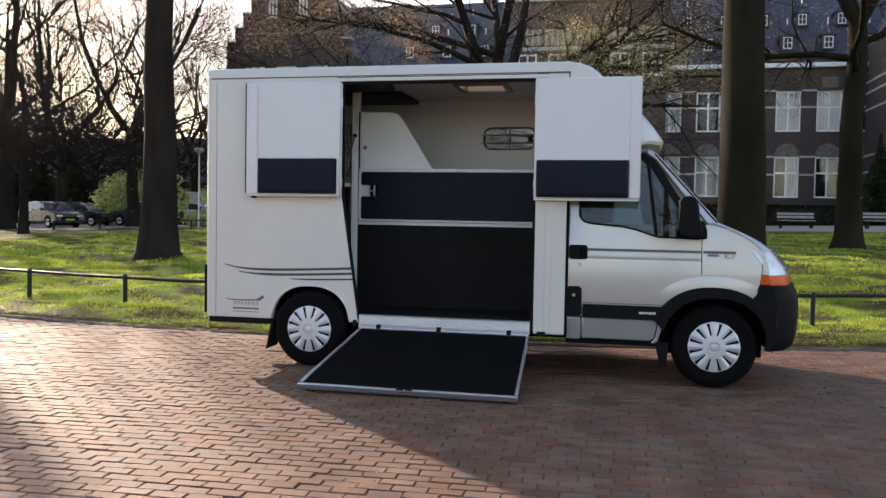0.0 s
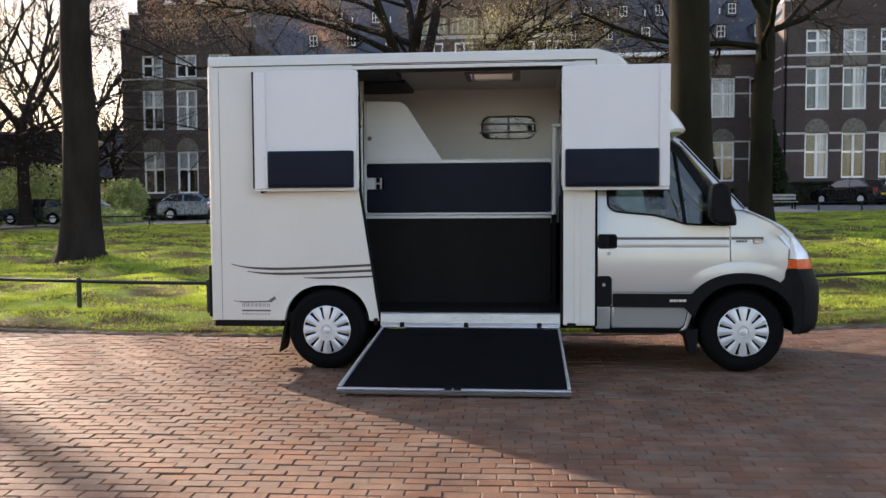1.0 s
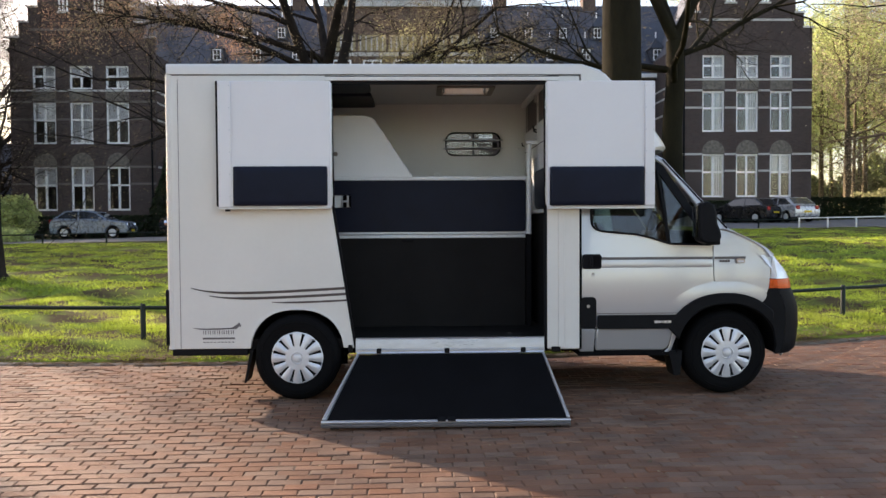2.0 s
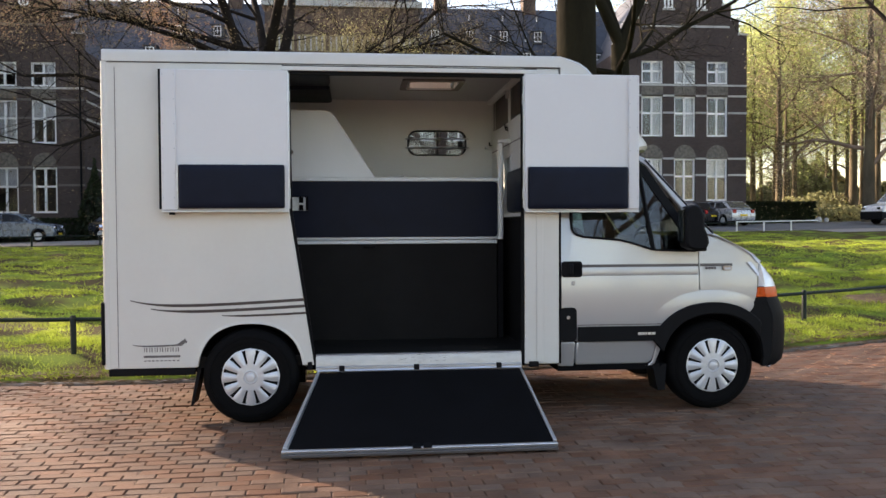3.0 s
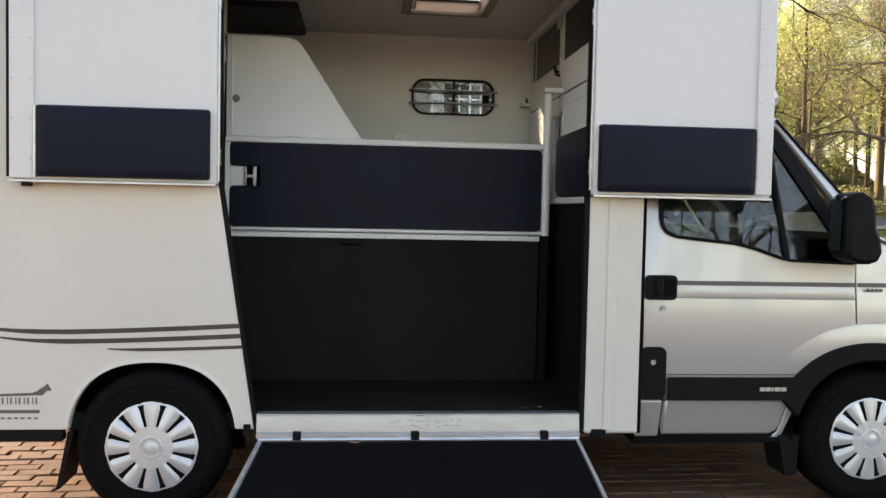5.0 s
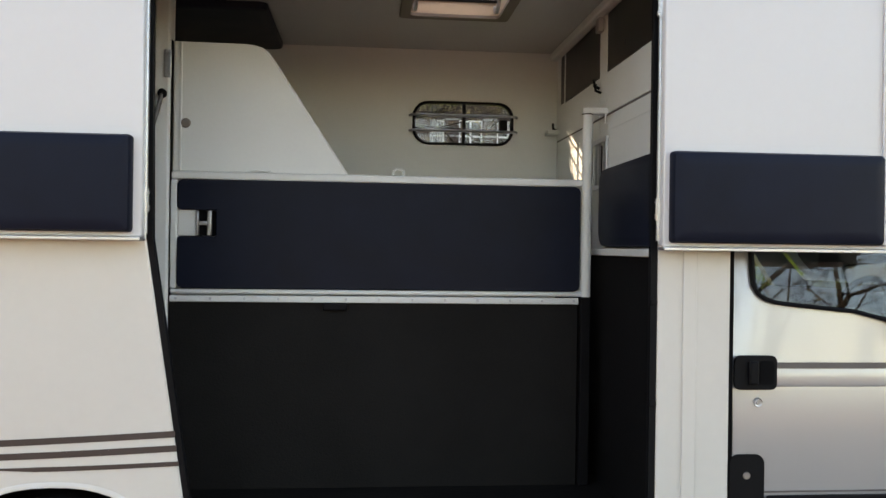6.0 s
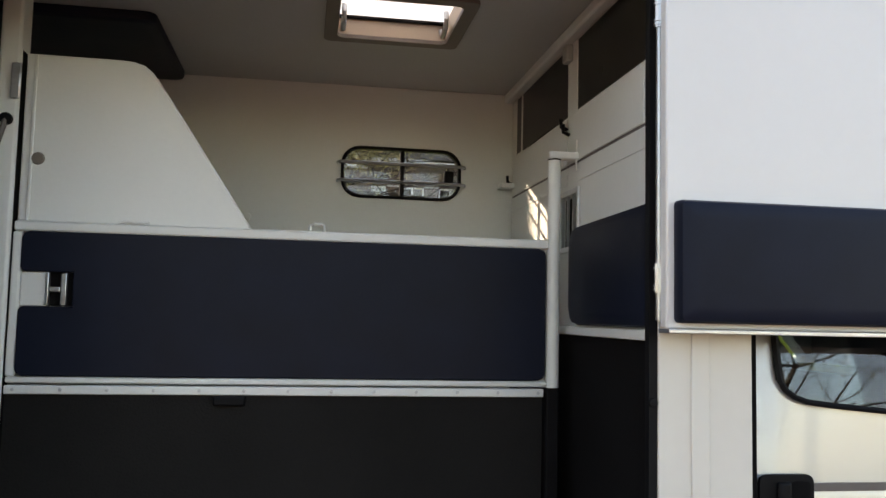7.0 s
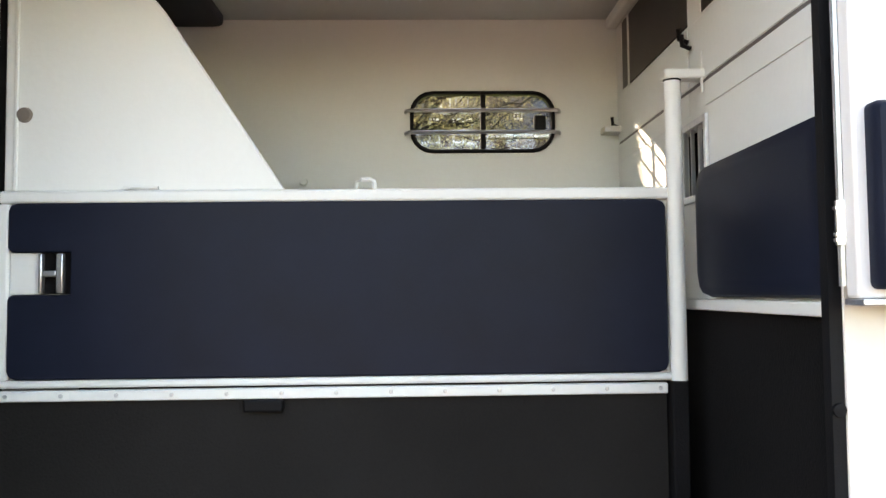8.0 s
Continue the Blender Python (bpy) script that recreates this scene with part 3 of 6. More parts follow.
diag = [(0.178, 1.882), (0.939, 1.882), (0.607, 2.385)] + [(0.585, 2.412), (0.557, 2.434), (0.52, 2.445), (0.48, 2.448)] + [(0.178, 2.45)]
shield = part("head_divider", plate(diag, [], "y", PV + 0.012, PV + 0.04), M_INNER, divider, "white panel with slanted edge", bevel=0.006)
part("divider_rib", box((0.206, PV + 0.004, 1.884), (0.216, PV + 0.012, 2.445)), M_INNER, shield, bevel=0.002)
part("knob", lathe([(0.0, -0.012), (0.018, -0.010), (0.022, 0.0), (0.0, 0.001)], 16, at=(0.232, PV + 0.012, 2.094)), M_TAUPE, shield)
part("hook", tube([(0.50, PV + 0.0, 1.886), (0.53, PV - 0.006, 1.892), (0.60, PV - 0.006, 1.889)], 0.006, 6), M_INNER, shield)
part("top_staple", tube([(1.135, PV + 0.02, 1.88), (1.137, PV + 0.02, 1.905), (1.148, PV + 0.02, 1.912), (1.172, PV + 0.02, 1.912), (1.183, PV + 0.02, 1.905), (1.185, PV + 0.02, 1.88)], 0.006, 8), M_INNER, divider)
# stall end by the rear: post, cross rail, rack and gas strut
stall = part("stall_post", box((0.104, PV - 0.03, 0.50), (0.172, PV + 0.07, 2.684)), M_INNER, lorry, "white stall end post with rail", bevel=0.01)
part("post_seam", box((0.1725, PV - 0.012, 0.55), (0.1740, PV + 0.03, 2.45)), M_DARK, stall)
part("cross_rail", box((-0.9, PV - 0.01, 1.695), (0.103, PV + 0.03, 1.735)), M_INNER, stall, bevel=0.008)
part("lower_mat", box((-0.9, PV + 0.0, 0.51), (0.06, PV + 0.02, 1.694)), M_RUBBER, stall)
part("hinge", box((0.15, PV - 0.045, 2.28), (0.18, PV - 0.031, 2.40)), M_ALU, stall, bevel=0.004)
part("strut", tube([(0.145, PV - 0.05, 2.21), (0.05, PV - 0.07, 1.83)], 0.010, 8), M_LOGO, stall)
part("strut_end", lathe([(0, -0.02), (0.02, -0.015), (0.02, 0.0), (0, 0.001)], 12, at=(0.145, PV - 0.04, 2.21)), M_BLACK, stall)
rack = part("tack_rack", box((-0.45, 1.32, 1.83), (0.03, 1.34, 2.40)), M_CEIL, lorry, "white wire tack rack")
for x in (-0.45, -0.105, -0.022, 0.018):
    part("upright", box((x, 1.295, 1.83), (x + 0.014, 1.319, 2.40)), M_INNER, rack, bevel=0.003)
for z in (1.84, 1.905, 1.99, 2.06, 2.15, 2.24, 2.385):
    part("rung", box((-0.44, 1.30, z), (0.03, 1.315, z + 0.016)), M_INNER, rack)
part("rear_stall_wall", box((-0.95, 1.50, 0.50), (-0.90, 1.81, 2.68)), M_INNER, lorry)
# seals and hinges round the doorway
for poly in ([(0.455, 0.42), (0.475, 0.42), (0.302, 1.585), (0.2805, 1.585)], [(0.2805, 1.585), (0.302, 1.585), (0.290, 2.63), (0.2705, 2.63)], rect(2.032, 0.42, 2.0555, 2.63)):
    part("door_seal", plate(poly, [], "y", 0.004, 0.032), M_BLACK, lorry, "black rubber door seal")
part("door_head", box((0.291, 0.004, 2.60), (2.031, 0.06, 2.631)), M_BLACK, lorry)
for x in (0.283, 2.046):
    part("hinge_rod", tube([(x, -0.024, 1.60), (x, -0.024, 2.60)], 0.008, 8), M_STEEL, lorry)
    for z in (1.672, 2.39):
        kn = part("hinge_knuckle", tube([(x, -0.026, z), (x, -0.026, z + 0.078)], 0.0115, 10), M_STEEL, lorry)
        for dz in (0.006, 0.016, 0.062):
            part("hinge_ring", tube([(x, -0.026, z + dz), (x, -0.026, z + dz + 0.006)], 0.0145, 10), M_STEEL, kn)
for z in (1.02, 1.382):
    part("bolt_cap", lathe([(0, -0.008), (0.012, -0.006), (0.013, 0), (0, 0.001)], 10, at=(2.044, 0.004, z)), M_BLACK, lorry)


def flap(u0, u1, strip_left, drop=0.0):
    """Upper door leaf folded back against the side, with edge strip, rivets and pad."""
    f = part("upper_door_leaf", box((u0, -0.072, 1.588 - drop), (u1, -0.03, 2.612)), M_FLAP, lorry, "white upper door leaf folded flat open", bevel=0.006)
    s0, s1 = (u0, u0 + 0.105) if strip_left else (u1 - 0.085, u1)
    part("edge_strip", box((s0, -0.088, 1.592), (s1, -0.0725, 2.608)), M_FLAP, f, bevel=0.006)
    part("leaf_seal", box((u0 - 0.022, -0.06, 1.60), (u0 - 0.001, -0.005, 2.612)) if strip_left else box((u1 + 0.001, -0.05, 1.60), (u1 + 0.008, -0.01, 2.612)), M_BLACK if strip_left else M_WHITE, f)
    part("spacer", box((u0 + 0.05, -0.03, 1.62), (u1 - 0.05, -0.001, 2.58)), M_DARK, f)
    p0, p1 = (u0 + 0.122, u1 - 0.028) if strip_left else (u0 + 0.021, u1 - 0.090)
    part("leaf_pad", cushion(rrect(p0, 1.603 - drop, p1, 1.921 - drop, 0.012, 3), "y", -0.0725, -0.118, 0.02), M_NAVY, f, "navy leatherette pad")
    if strip_left:
        part("pad_edge", box((p0 - 0.014, -0.10, 1.60), (p0 - 0.003, -0.0725, 1.925)), M_ALU, f)
    part("bottom_channel", box((u0, -0.09, 1.576 - drop), (u1, -0.025, 1.5875 - drop)), M_ALU, f, bevel=0.002)
    part("catch_block", box((s0 + 0.05, -0.08, 1.558), (s0 + 0.085, -0.04, 1.5755 - drop)), M_BLACK, f)
    rv = finish(lathe([(0.0, -0.003), (0.004, -0.002), (0.005, 0.0), (0.0, 0.0005)], 8), "rivet", M_STEEL)
    for i in range(6):
        for x in (s0 + 0.012, s1 - 0.012):
            part("rivet", rv, None, f, loc=(x, -0.088, 1.68 + i * 0.178))


flap(-0.622, 0.283, True)
flap(2.046, 2.930, False, 0.009)

# sill and ramp
sill = part("door_sill", plate([(-0.03, 0.392), (0.05, 0.392), (0.05, 0.499), (-0.006, 0.499), (-0.012, 0.475), (-0.018, 0.42), (-0.03, 0.415)], [], "x", 0.468, 2.028), M_SCUFF, lorry, "scuffed aluminium sill", bevel=0.002)
for x in (0.64, 1.20, 1.83):
    part("sill_clip", box((x, -0.045, 0.385), (x + 0.04, -0.012, 0.425)), M_BLACK, sill, bevel=0.004)
rs = random.Random(21)
for i in range(70):
    x, z = (rs.gauss(1.22, 0.13) if i % 3 else rs.uniform(0.5, 1.98)), rs.uniform(0.425, 0.492)
    w, h = rs.uniform(0.003, 0.03), rs.uniform(0.0006, 0.0028)
    part("scuff_mark", warp(box((x, -0.0005, z), (x + w, 0.0, z + h)), lambda c: Vector((c.x, c.y - 0.018 + (c.z - 0.42) * 0.109 - 0.0008, c.z + (c.x - 1.2) * 0.1))), M_LOGO, sill)
part("sill_lip", box((0.468, -0.014, 0.4995), (2.028, 0.05, 0.506)), M_ALU, sill, bevel=0.002)
part("corner_foot", box((2.09, -0.012, 0.383), (2.165, 0.05, 0.425)), M_BLACK, lorry, bevel=0.006)
part("corner_foot", box((0.405, -0.012, 0.395), (0.44, 0.04, 0.455)), M_BLACK, lorry, bevel=0.006)
RAMP_OUT, RAMP_IN = -1.045, -0.035


def on_ramp(x, s, d):
    """A place on the ramp: s from hinge (0) to foot (1), d above its surface."""
    top = Vector((x, RAMP_IN + (RAMP_OUT - RAMP_IN) * s, 0.372 + (0.055 - 0.372) * s))
    n = Vector((0, -0.299, 0.954))
    return top + n * d


def ramp_slab(poly, d0, d1):
    bm = bmesh.new()
    lo, hi = [[bm.verts.new(on_ramp(x, s, d)) for x, s in poly] for d in (d0, d1)]
    bm.faces.new(lo)
    bm.faces.new(hi)
    for i in range(len(poly)):
        bm.faces.new((lo[i - 1], lo[i], hi[i], hi[i - 1]))
    return bm


ramp = part("ramp", ramp_slab([(0.475, 0), (2.026, 0), (2.062, 1), (0.30, 1)], -0.035, 0.0), M_ALU, lorry, "lowered side ramp with black rubber and aluminium edge", bevel=0.004)
part("ramp_mat", ramp_slab([(0.500, 0.012), (2.006, 0.012), (2.036, 0.980), (0.338, 0.980)], 0.001, 0.008), M_RAMP_RUBBER, ramp, "black rubber ramp surface")
part("edge_profile", ramp_slab([(0.30, 0.981), (2.062, 0.981), (2.064, 1.004), (0.296, 1.004)], -0.012, 0.010), M_ALU, ramp, bevel=0.005)
part("foot_strip", ramp_slab([(0.30, 1.0005), (2.062, 1.0005), (2.064, 1.014), (0.296, 1.014)], -0.034, -0.0125), M_LOGO, ramp, "dull grey foot strip", bevel=0.003)
part("edge_profile", ramp_slab([(0.475, 0), (0.499, 0), (0.330, 0.9695), (0.302, 0.9695)], 0.0005, 0.016), M_ALU, ramp, bevel=0.005)
part("edge_profile", ramp_slab([(2.007, 0), (2.027, 0), (2.062, 0.9695), (2.038, 0.9695)], 0.0005, 0.016), M_ALU, ramp, bevel=0.005)
part("ramp_hinge", tube([(0.48, -0.03, 0.388), (2.02, -0.03, 0.388)], 0.011, 8), M_ALU, ramp)
for x in (1.12, 1.19):
    part("ramp_catch", ramp_slab([(x, 0.966), (x + 0.055, 0.966), (x + 0.055, 1.015), (x, 1.015)], 0.0125, 0.02), M_BLACK, ramp)
part("ramp_foot", box((0.36, RAMP_OUT + 0.03, 0.0), (0.42, RAMP_OUT + 0.10, 0.04)), M_BLACK, ramp, bevel=0.005)
part("ramp_foot", box((1.94, RAMP_OUT + 0.03, 0.0), (2.00, RAMP_OUT + 0.10, 0.04)), M_BLACK, ramp, bevel=0.005)

# underside
part("rear_skirt", box((-1.035, 0.005, 0.375), (-0.42, 0.05, 0.428)), M_BLACK, lorry, bevel=0.006)
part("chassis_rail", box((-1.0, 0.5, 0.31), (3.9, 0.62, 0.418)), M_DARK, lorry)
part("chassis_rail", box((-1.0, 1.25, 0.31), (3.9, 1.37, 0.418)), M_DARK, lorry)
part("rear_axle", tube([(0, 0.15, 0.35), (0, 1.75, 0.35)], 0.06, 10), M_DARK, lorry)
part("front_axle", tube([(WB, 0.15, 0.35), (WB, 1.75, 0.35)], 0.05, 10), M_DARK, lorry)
# Unseen far boards and underbody box, added to keep sun off the ground.
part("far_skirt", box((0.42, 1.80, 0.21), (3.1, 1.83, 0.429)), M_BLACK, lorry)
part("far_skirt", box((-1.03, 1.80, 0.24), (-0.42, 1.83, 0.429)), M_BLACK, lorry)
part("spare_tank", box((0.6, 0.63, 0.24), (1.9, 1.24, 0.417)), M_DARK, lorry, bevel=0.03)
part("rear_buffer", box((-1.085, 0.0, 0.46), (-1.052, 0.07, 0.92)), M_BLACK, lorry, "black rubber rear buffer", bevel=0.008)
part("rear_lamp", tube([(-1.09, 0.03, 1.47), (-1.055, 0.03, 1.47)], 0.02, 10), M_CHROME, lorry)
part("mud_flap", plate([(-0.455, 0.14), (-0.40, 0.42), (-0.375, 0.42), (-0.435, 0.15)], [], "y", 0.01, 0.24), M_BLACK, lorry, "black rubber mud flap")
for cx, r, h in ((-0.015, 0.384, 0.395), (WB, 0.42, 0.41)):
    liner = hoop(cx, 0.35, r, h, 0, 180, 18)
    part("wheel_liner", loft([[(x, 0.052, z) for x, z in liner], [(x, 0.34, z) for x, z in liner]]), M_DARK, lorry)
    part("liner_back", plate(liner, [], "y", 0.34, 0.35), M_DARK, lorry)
    # Black sheet added low in the arch to hide sunlit ground beyond.
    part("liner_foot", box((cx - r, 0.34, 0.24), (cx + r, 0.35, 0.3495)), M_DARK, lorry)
lip = [hoop(-0.015, 0.35, 0.385 + q, 0.396 + q, 170, 10, 26) for q in (0.002, 0.010, 0.020)]
part("arch_lip", loft([[(x, y, z) for x, z in edge] for edge, y in ((lip[0], 0.004), (lip[0], -0.005), (lip[1], -0.006), (lip[2], -0.001))]), M_WHITE, lorry)

# wheels
def wheel(cx, flip=False):
    w = part("wheel", lathe([(0.230, 0.03), (0.240, 0.012), (0.262, 0.004), (0.308, 0.008), (0.334, 0.025), (0.350, 0.05), (TYRE_R, 0.08), (TYRE_R, 0.18), (0.350, 0.21), (0.318, 0.235), (0.26, 0.24), (0.2, 0.22)], 48), M_TYRE, lorry, "black tyre with silver multi-spoke hub cap")
    w.location = ((cx, 0.045, TYRE_R) if cx > 1 else (cx - 0.012, -0.028, TYRE_R)) if not flip else (cx, 1.86, TYRE_R)
    if flip:
        w.rotation_euler = (0, 0, math.pi)
    for rr in (0.296,):
        part("tyre_rib", lathe([(rr - 0.004, 0.010), (rr, 0.002 if rr < 0.3 else 0.012), (rr + 0.004, 0.012)], 48), M_TYRE, w)
    hub = bmesh.new()
    depth = lambda q: -0.013 + 0.0045 * (q / 0.06) ** 0.5 + 0.022 * (q / HUB_R) ** 4
    for i in range(12):
        a0 = radians(30 * i)
        strips = []
        for q, gap in ((0.055, 0.0), (0.100, 0.0), (0.1005, 0.0055), (0.15, 0.0085), (0.202, 0.0115), (0.2025, 0.0), (0.218, 0.0), (HUB_R, 0.0)):
            half = radians(15) - gap / q
            crown = 0.004 if 0.1005 <= q <= 0.205 else 0.001
            strips.append([(q * math.cos(a0 + half * k), depth(q) - crown * (1 - k * k) + (0.006 if gap and abs(k) == 1 else 0), q * math.sin(a0 + half * k)) for k in (-1, -0.8, 0, 0.8, 1)])
        loft(strips, hub)
    hc = part("hub_cap", hub, M_HUB, w, "silver plastic hub cap", smooth=50)
    part("backing", lathe([(0.0, 0.022), (0.229, 0.024), (0.229, 0.03), (0.0, 0.03)], 32), M_DARK, w)
    part("hub_centre", lathe([(0.0, -0.014), (0.025, -0.014), (0.032, -0.010), (0.036, -0.002), (0.045, -0.002), (0.05, -0.012), (0.058, -0.008), (0.062, 0.006), (0.0, 0.008)], 32), M_HUB, hc)
    part("disc_brake", lathe([(0.0, 0.05), (0.15, 0.05), (0.15, 0.07), (0.0, 0.07)], 24), M_STEEL, w)
    return w


for cx in (0.0, WB):
    wheel(cx)
    wheel(cx, True)

# stripes and emblem on the rear panel
def stripe(pts, w):
    bm = bmesh.new()
    n = len(pts)
    up, dn = [], []
    for i, (x, z) in enumerate(pts):
        ww = w * min(1, 0.3 + i / (n * 0.35))
        up.append(bm.verts.new((x, -0.0025, z + ww / 2)))
        dn.append(bm.verts.new((x, -0.0025, z - ww / 2)))
    for i in range(n - 1):
        bm.faces.new((dn[i], dn[i + 1], up[i + 1], up[i]))
    return bm


def sweep(x0, z0, x1, z1, dip, n=24):
    """A line that drops from its tip, levels and rises gently to its end."""
    out = []
    for i in range(n + 1):
        t = i / n
        out.append((x0 + (x1 - x0) * t, z1 - dip + (z0 - z1 + dip) * (1 - t) ** 7 + dip * t ** 1.6))
    return out


part("stripe", stripe(sweep(-0.875, 0.932, 0.385, 0.924, 0.045), 0.022), M_STRIPE, side)
part("stripe", stripe(sweep(-0.729, 0.868, 0.390, 0.876, 0.038), 0.022), M_STRIPE, side)
part("stripe", stripe(sweep(-0.219, 0.812, 0.398, 0.824, 0.018), 0.016), M_STRIPE, side)
part("emblem_line", stripe(sweep(-0.862, 0.606, -0.52, 0.600, 0.008), 0.012), M_LOGO, side)
part("emblem_head", plate([(-0.56, 0.603), (-0.535, 0.612), (-0.515, 0.628), (-0.498, 0.637), (-0.488, 0.650), (-0.482, 0.640), (-0.470, 0.622), (-0.474, 0.612), (-0.487, 0.616), (-0.500, 0.602), (-0.512, 0.592), (-0.535, 0.594)], [], "y", -0.0015, -0.0005), M_LOGO, side)
for i in range(7):
    for x, w in ((-0.780 + i * 0.0375, 0.005), (-0.765 + i * 0.0375, 0.007)):
        part("emblem_bar", box((x, -0.0015, 0.551), (x + w, -0.0005, 0.583)), M_LOGO, side)
part("emblem_bar", box((-0.785, -0.0015, 0.509), (-0.522, -0.0005, 0.525)), M_LOGO, side)
for i in range(9):
    part("emblem_bar", box((-0.783 + i * 0.0293, -0.0015, 0.482), (-0.783 + i * 0.0293 + 0.019, -0.0005, 0.490)), M_LOGO, side)


# ---- cab ----
def lean(c):
    """The sides of the cab lean inwards above the waistline."""
    return Vector((c.x, c.y + max(0, c.z - 1.27) * 0.17 - 0.0 * c.x, c.z))


def tuck(c):
    """The foot of the cab rolls in towards the ground."""
    return Vector((c.x, c.y + max(0, 0.575 - c.z) * 0.26, c.z))


CS = 0.02
ARCH_X, ARCH_Z, ARCH_A, ARCH_B = 3.560, 0.36, 0.515, 0.497
cab = part("cab", warp(plate([(2.33, 0.58), (3.09, 0.58), (3.20, 0.78), (3.42, 0.86), (3.44, 1.27), (2.33, 1.27)], [], "y", CS + 0.035, CS + 0.05), lean), M_SILVER, lorry, "silver van cab")
door_poly = [(2.35, 0.57), (3.105, 0.57)] + hoop(ARCH_X, ARCH_Z, ARCH_A, ARCH_B, 152, 99, 10, 2.2) + [(3.458, 0.875), (3.452, 1.262), (3.36, 1.262), (3.10, 1.272), (3.05, 1.285), (2.93, 1.325), (2.82, 1.352), (2.60, 1.372), (2.515, 1.382), (2.476, 1.394), (2.450, 1.413), (2.436, 1.441), (2.43, 1.475), (2.43, 1.56), (2.43, 2.02), (2.35, 2.02)]


def bow(z):
    return 0.016 * ((min(z, 1.15) - 0.90) / 0.25) ** 2 * (1 if z > 0.9 else 0.5)


def belly(bm):
    """Bows a side panel gently outwards between sill and waistline."""
    for z in (0.64, 0.70, 0.76, 0.82, 0.88, 0.94, 1.0, 1.05, 1.09, 1.12, 1.15):
        bmesh.ops.bisect_plane(bm, geom=bm.verts[:] + bm.edges[:] + bm.faces[:], plane_co=(0, 0, z), plane_no=(0, 0, 1))
    return warp(bm, lambda c: Vector((c.x, c.y + bow(c.z), c.z)))


door = part("cab_door", warp(belly(plate(door_poly, [], "y", CS, CS + 0.034)), lean), M_SILVER, cab, "silver cab door", bevel=0.008)
frame_poly = [(2.43, 1.93), (2.94, 1.93), (3.01, 1.885), (3.40, 1.30), (3.44, 1.264), (3.47, 1.30), (3.06, 1.93), (2.97, 1.99), (2.43, 1.99)]
part("window_surround", warp(plate(frame_poly, [], "y", CS + 0.002, CS + 0.034), lean), M_BLACK, door)
glass_poly = [(2.432, 1.93), (2.432, 1.475), (2.438, 1.443), (2.453, 1.416), (2.478, 1.397), (2.515, 1.385), (2.60, 1.374), (2.82, 1.354), (2.93, 1.327), (3.05, 1.287), (3.10, 1.274), (3.42, 1.264), (3.40, 1.30), (3.01, 1.885), (2.94, 1.93)]
part("door_glass", warp(plate(glass_poly, [], "y", CS + 0.016, CS + 0.019), lean), M_CABGLASS, door, "tinted side window").visible_shadow = False
for a, b, w in (((3.085, 1.272), (3.005, 1.89), 0.016), ((2.440, 1.44), (2.435, 1.93), 0.010)):
    part("glass_divider", warp(tube([(a[0], CS + 0.010, a[1]), (b[0], CS + 0.010, b[1])], w, 6), lean), M_BLACK, door)
gp = [(2.434, 1.56), (2.434, 1.475), (2.438, 1.441), (2.452, 1.414), (2.477, 1.395), (2.515, 1.382), (2.60, 1.372), (2.82, 1.352), (2.93, 1.325), (3.05, 1.285), (3.10, 1.272), (3.43, 1.262)]
part("window_seal", warp(tube([(x, CS + 0.004, z) for x, z in gp], 0.009, 6), lean), M_BLACK, door)
handle = part("door_handle", plate(rrect(2.352, 1.066, 2.512, 1.190, 0.022), [], "y", CS - 0.008, CS + 0.004), M_BLACK, door, "black plastic door handle", bevel=0.006)
part("grip", box((2.40, CS - 0.026, 1.085), (2.438, CS - 0.009, 1.172)), M_BLACK, handle, bevel=0.008)
# Black plate laid on the handle stands in for its shaded recess.
part("handle_recess", plate(rrect(2.445, 1.085, 2.50, 1.172, 0.012), [], "y", CS - 0.0095, CS - 0.0082), M_DARK, handle)
part("door_lock", lathe([(0, -0.006), (0.009, -0.006), (0.010, -0.002), (0.016, -0.004), (0.018, 0.001), (0, 0.002)], 16, at=(2.445, CS, 1.020)), M_STEEL, door)
# Grey strip stands in for the shadow of the waistline groove.
for x0, x1 in ((2.513, 3.450), (3.468, 3.73)):
    part("waist_groove", box((x0, CS + 0.009, 1.141), (x1, CS + 0.019, 1.163)), M_LOGO, door if x0 < 3 else cab, "dark strip for the shade of the waistline groove")
part("waist_crease", plate([(CS + 0.012, 1.072), (CS + 0.0065, 1.076), (CS + 0.004, 1.084), (CS + 0.014, 1.138), (CS + 0.020, 1.138), (CS + 0.020, 1.072)], [], "x", 2.515, 3.448), M_SILVER, door)
fuel = part("filler_flap", plate(rrect(2.338, 0.568, 2.470, 0.832, 0.035), [], "y", CS - 0.006, CS + 0.01), M_BLACK, cab, "black plastic filler flap", bevel=0.008)
part("filler_lock", lathe([(0, -0.004), (0.012, -0.004), (0.014, 0.0), (0, 0.001)], 14, at=(2.402, CS - 0.006, 0.755)), M_STEEL, fuel)
trim = part("side_moulding", plate([(2.478, 0.565), (3.120, 0.565), (3.158, 0.681), (2.478, 0.681)], [], "y", CS - 0.014, CS + 0.004), M_BLACK, cab, "black side moulding with pale badge", bevel=0.01)
for i, (x, w) in enumerate(((2.955, 0.03), (2.988, 0.022), (3.014, 0.012), (3.032, 0.03), (3.066, 0.028))):
    part("badge_bar", box((x, CS - 0.016, 0.612), (x + w, CS - 0.0145, 0.632)), M_ALU, trim)
part("moulding_joint", box((2.476, CS + 0.001, 0.690), (3.15, CS + 0.012, 0.696)), M_LOGO, cab)
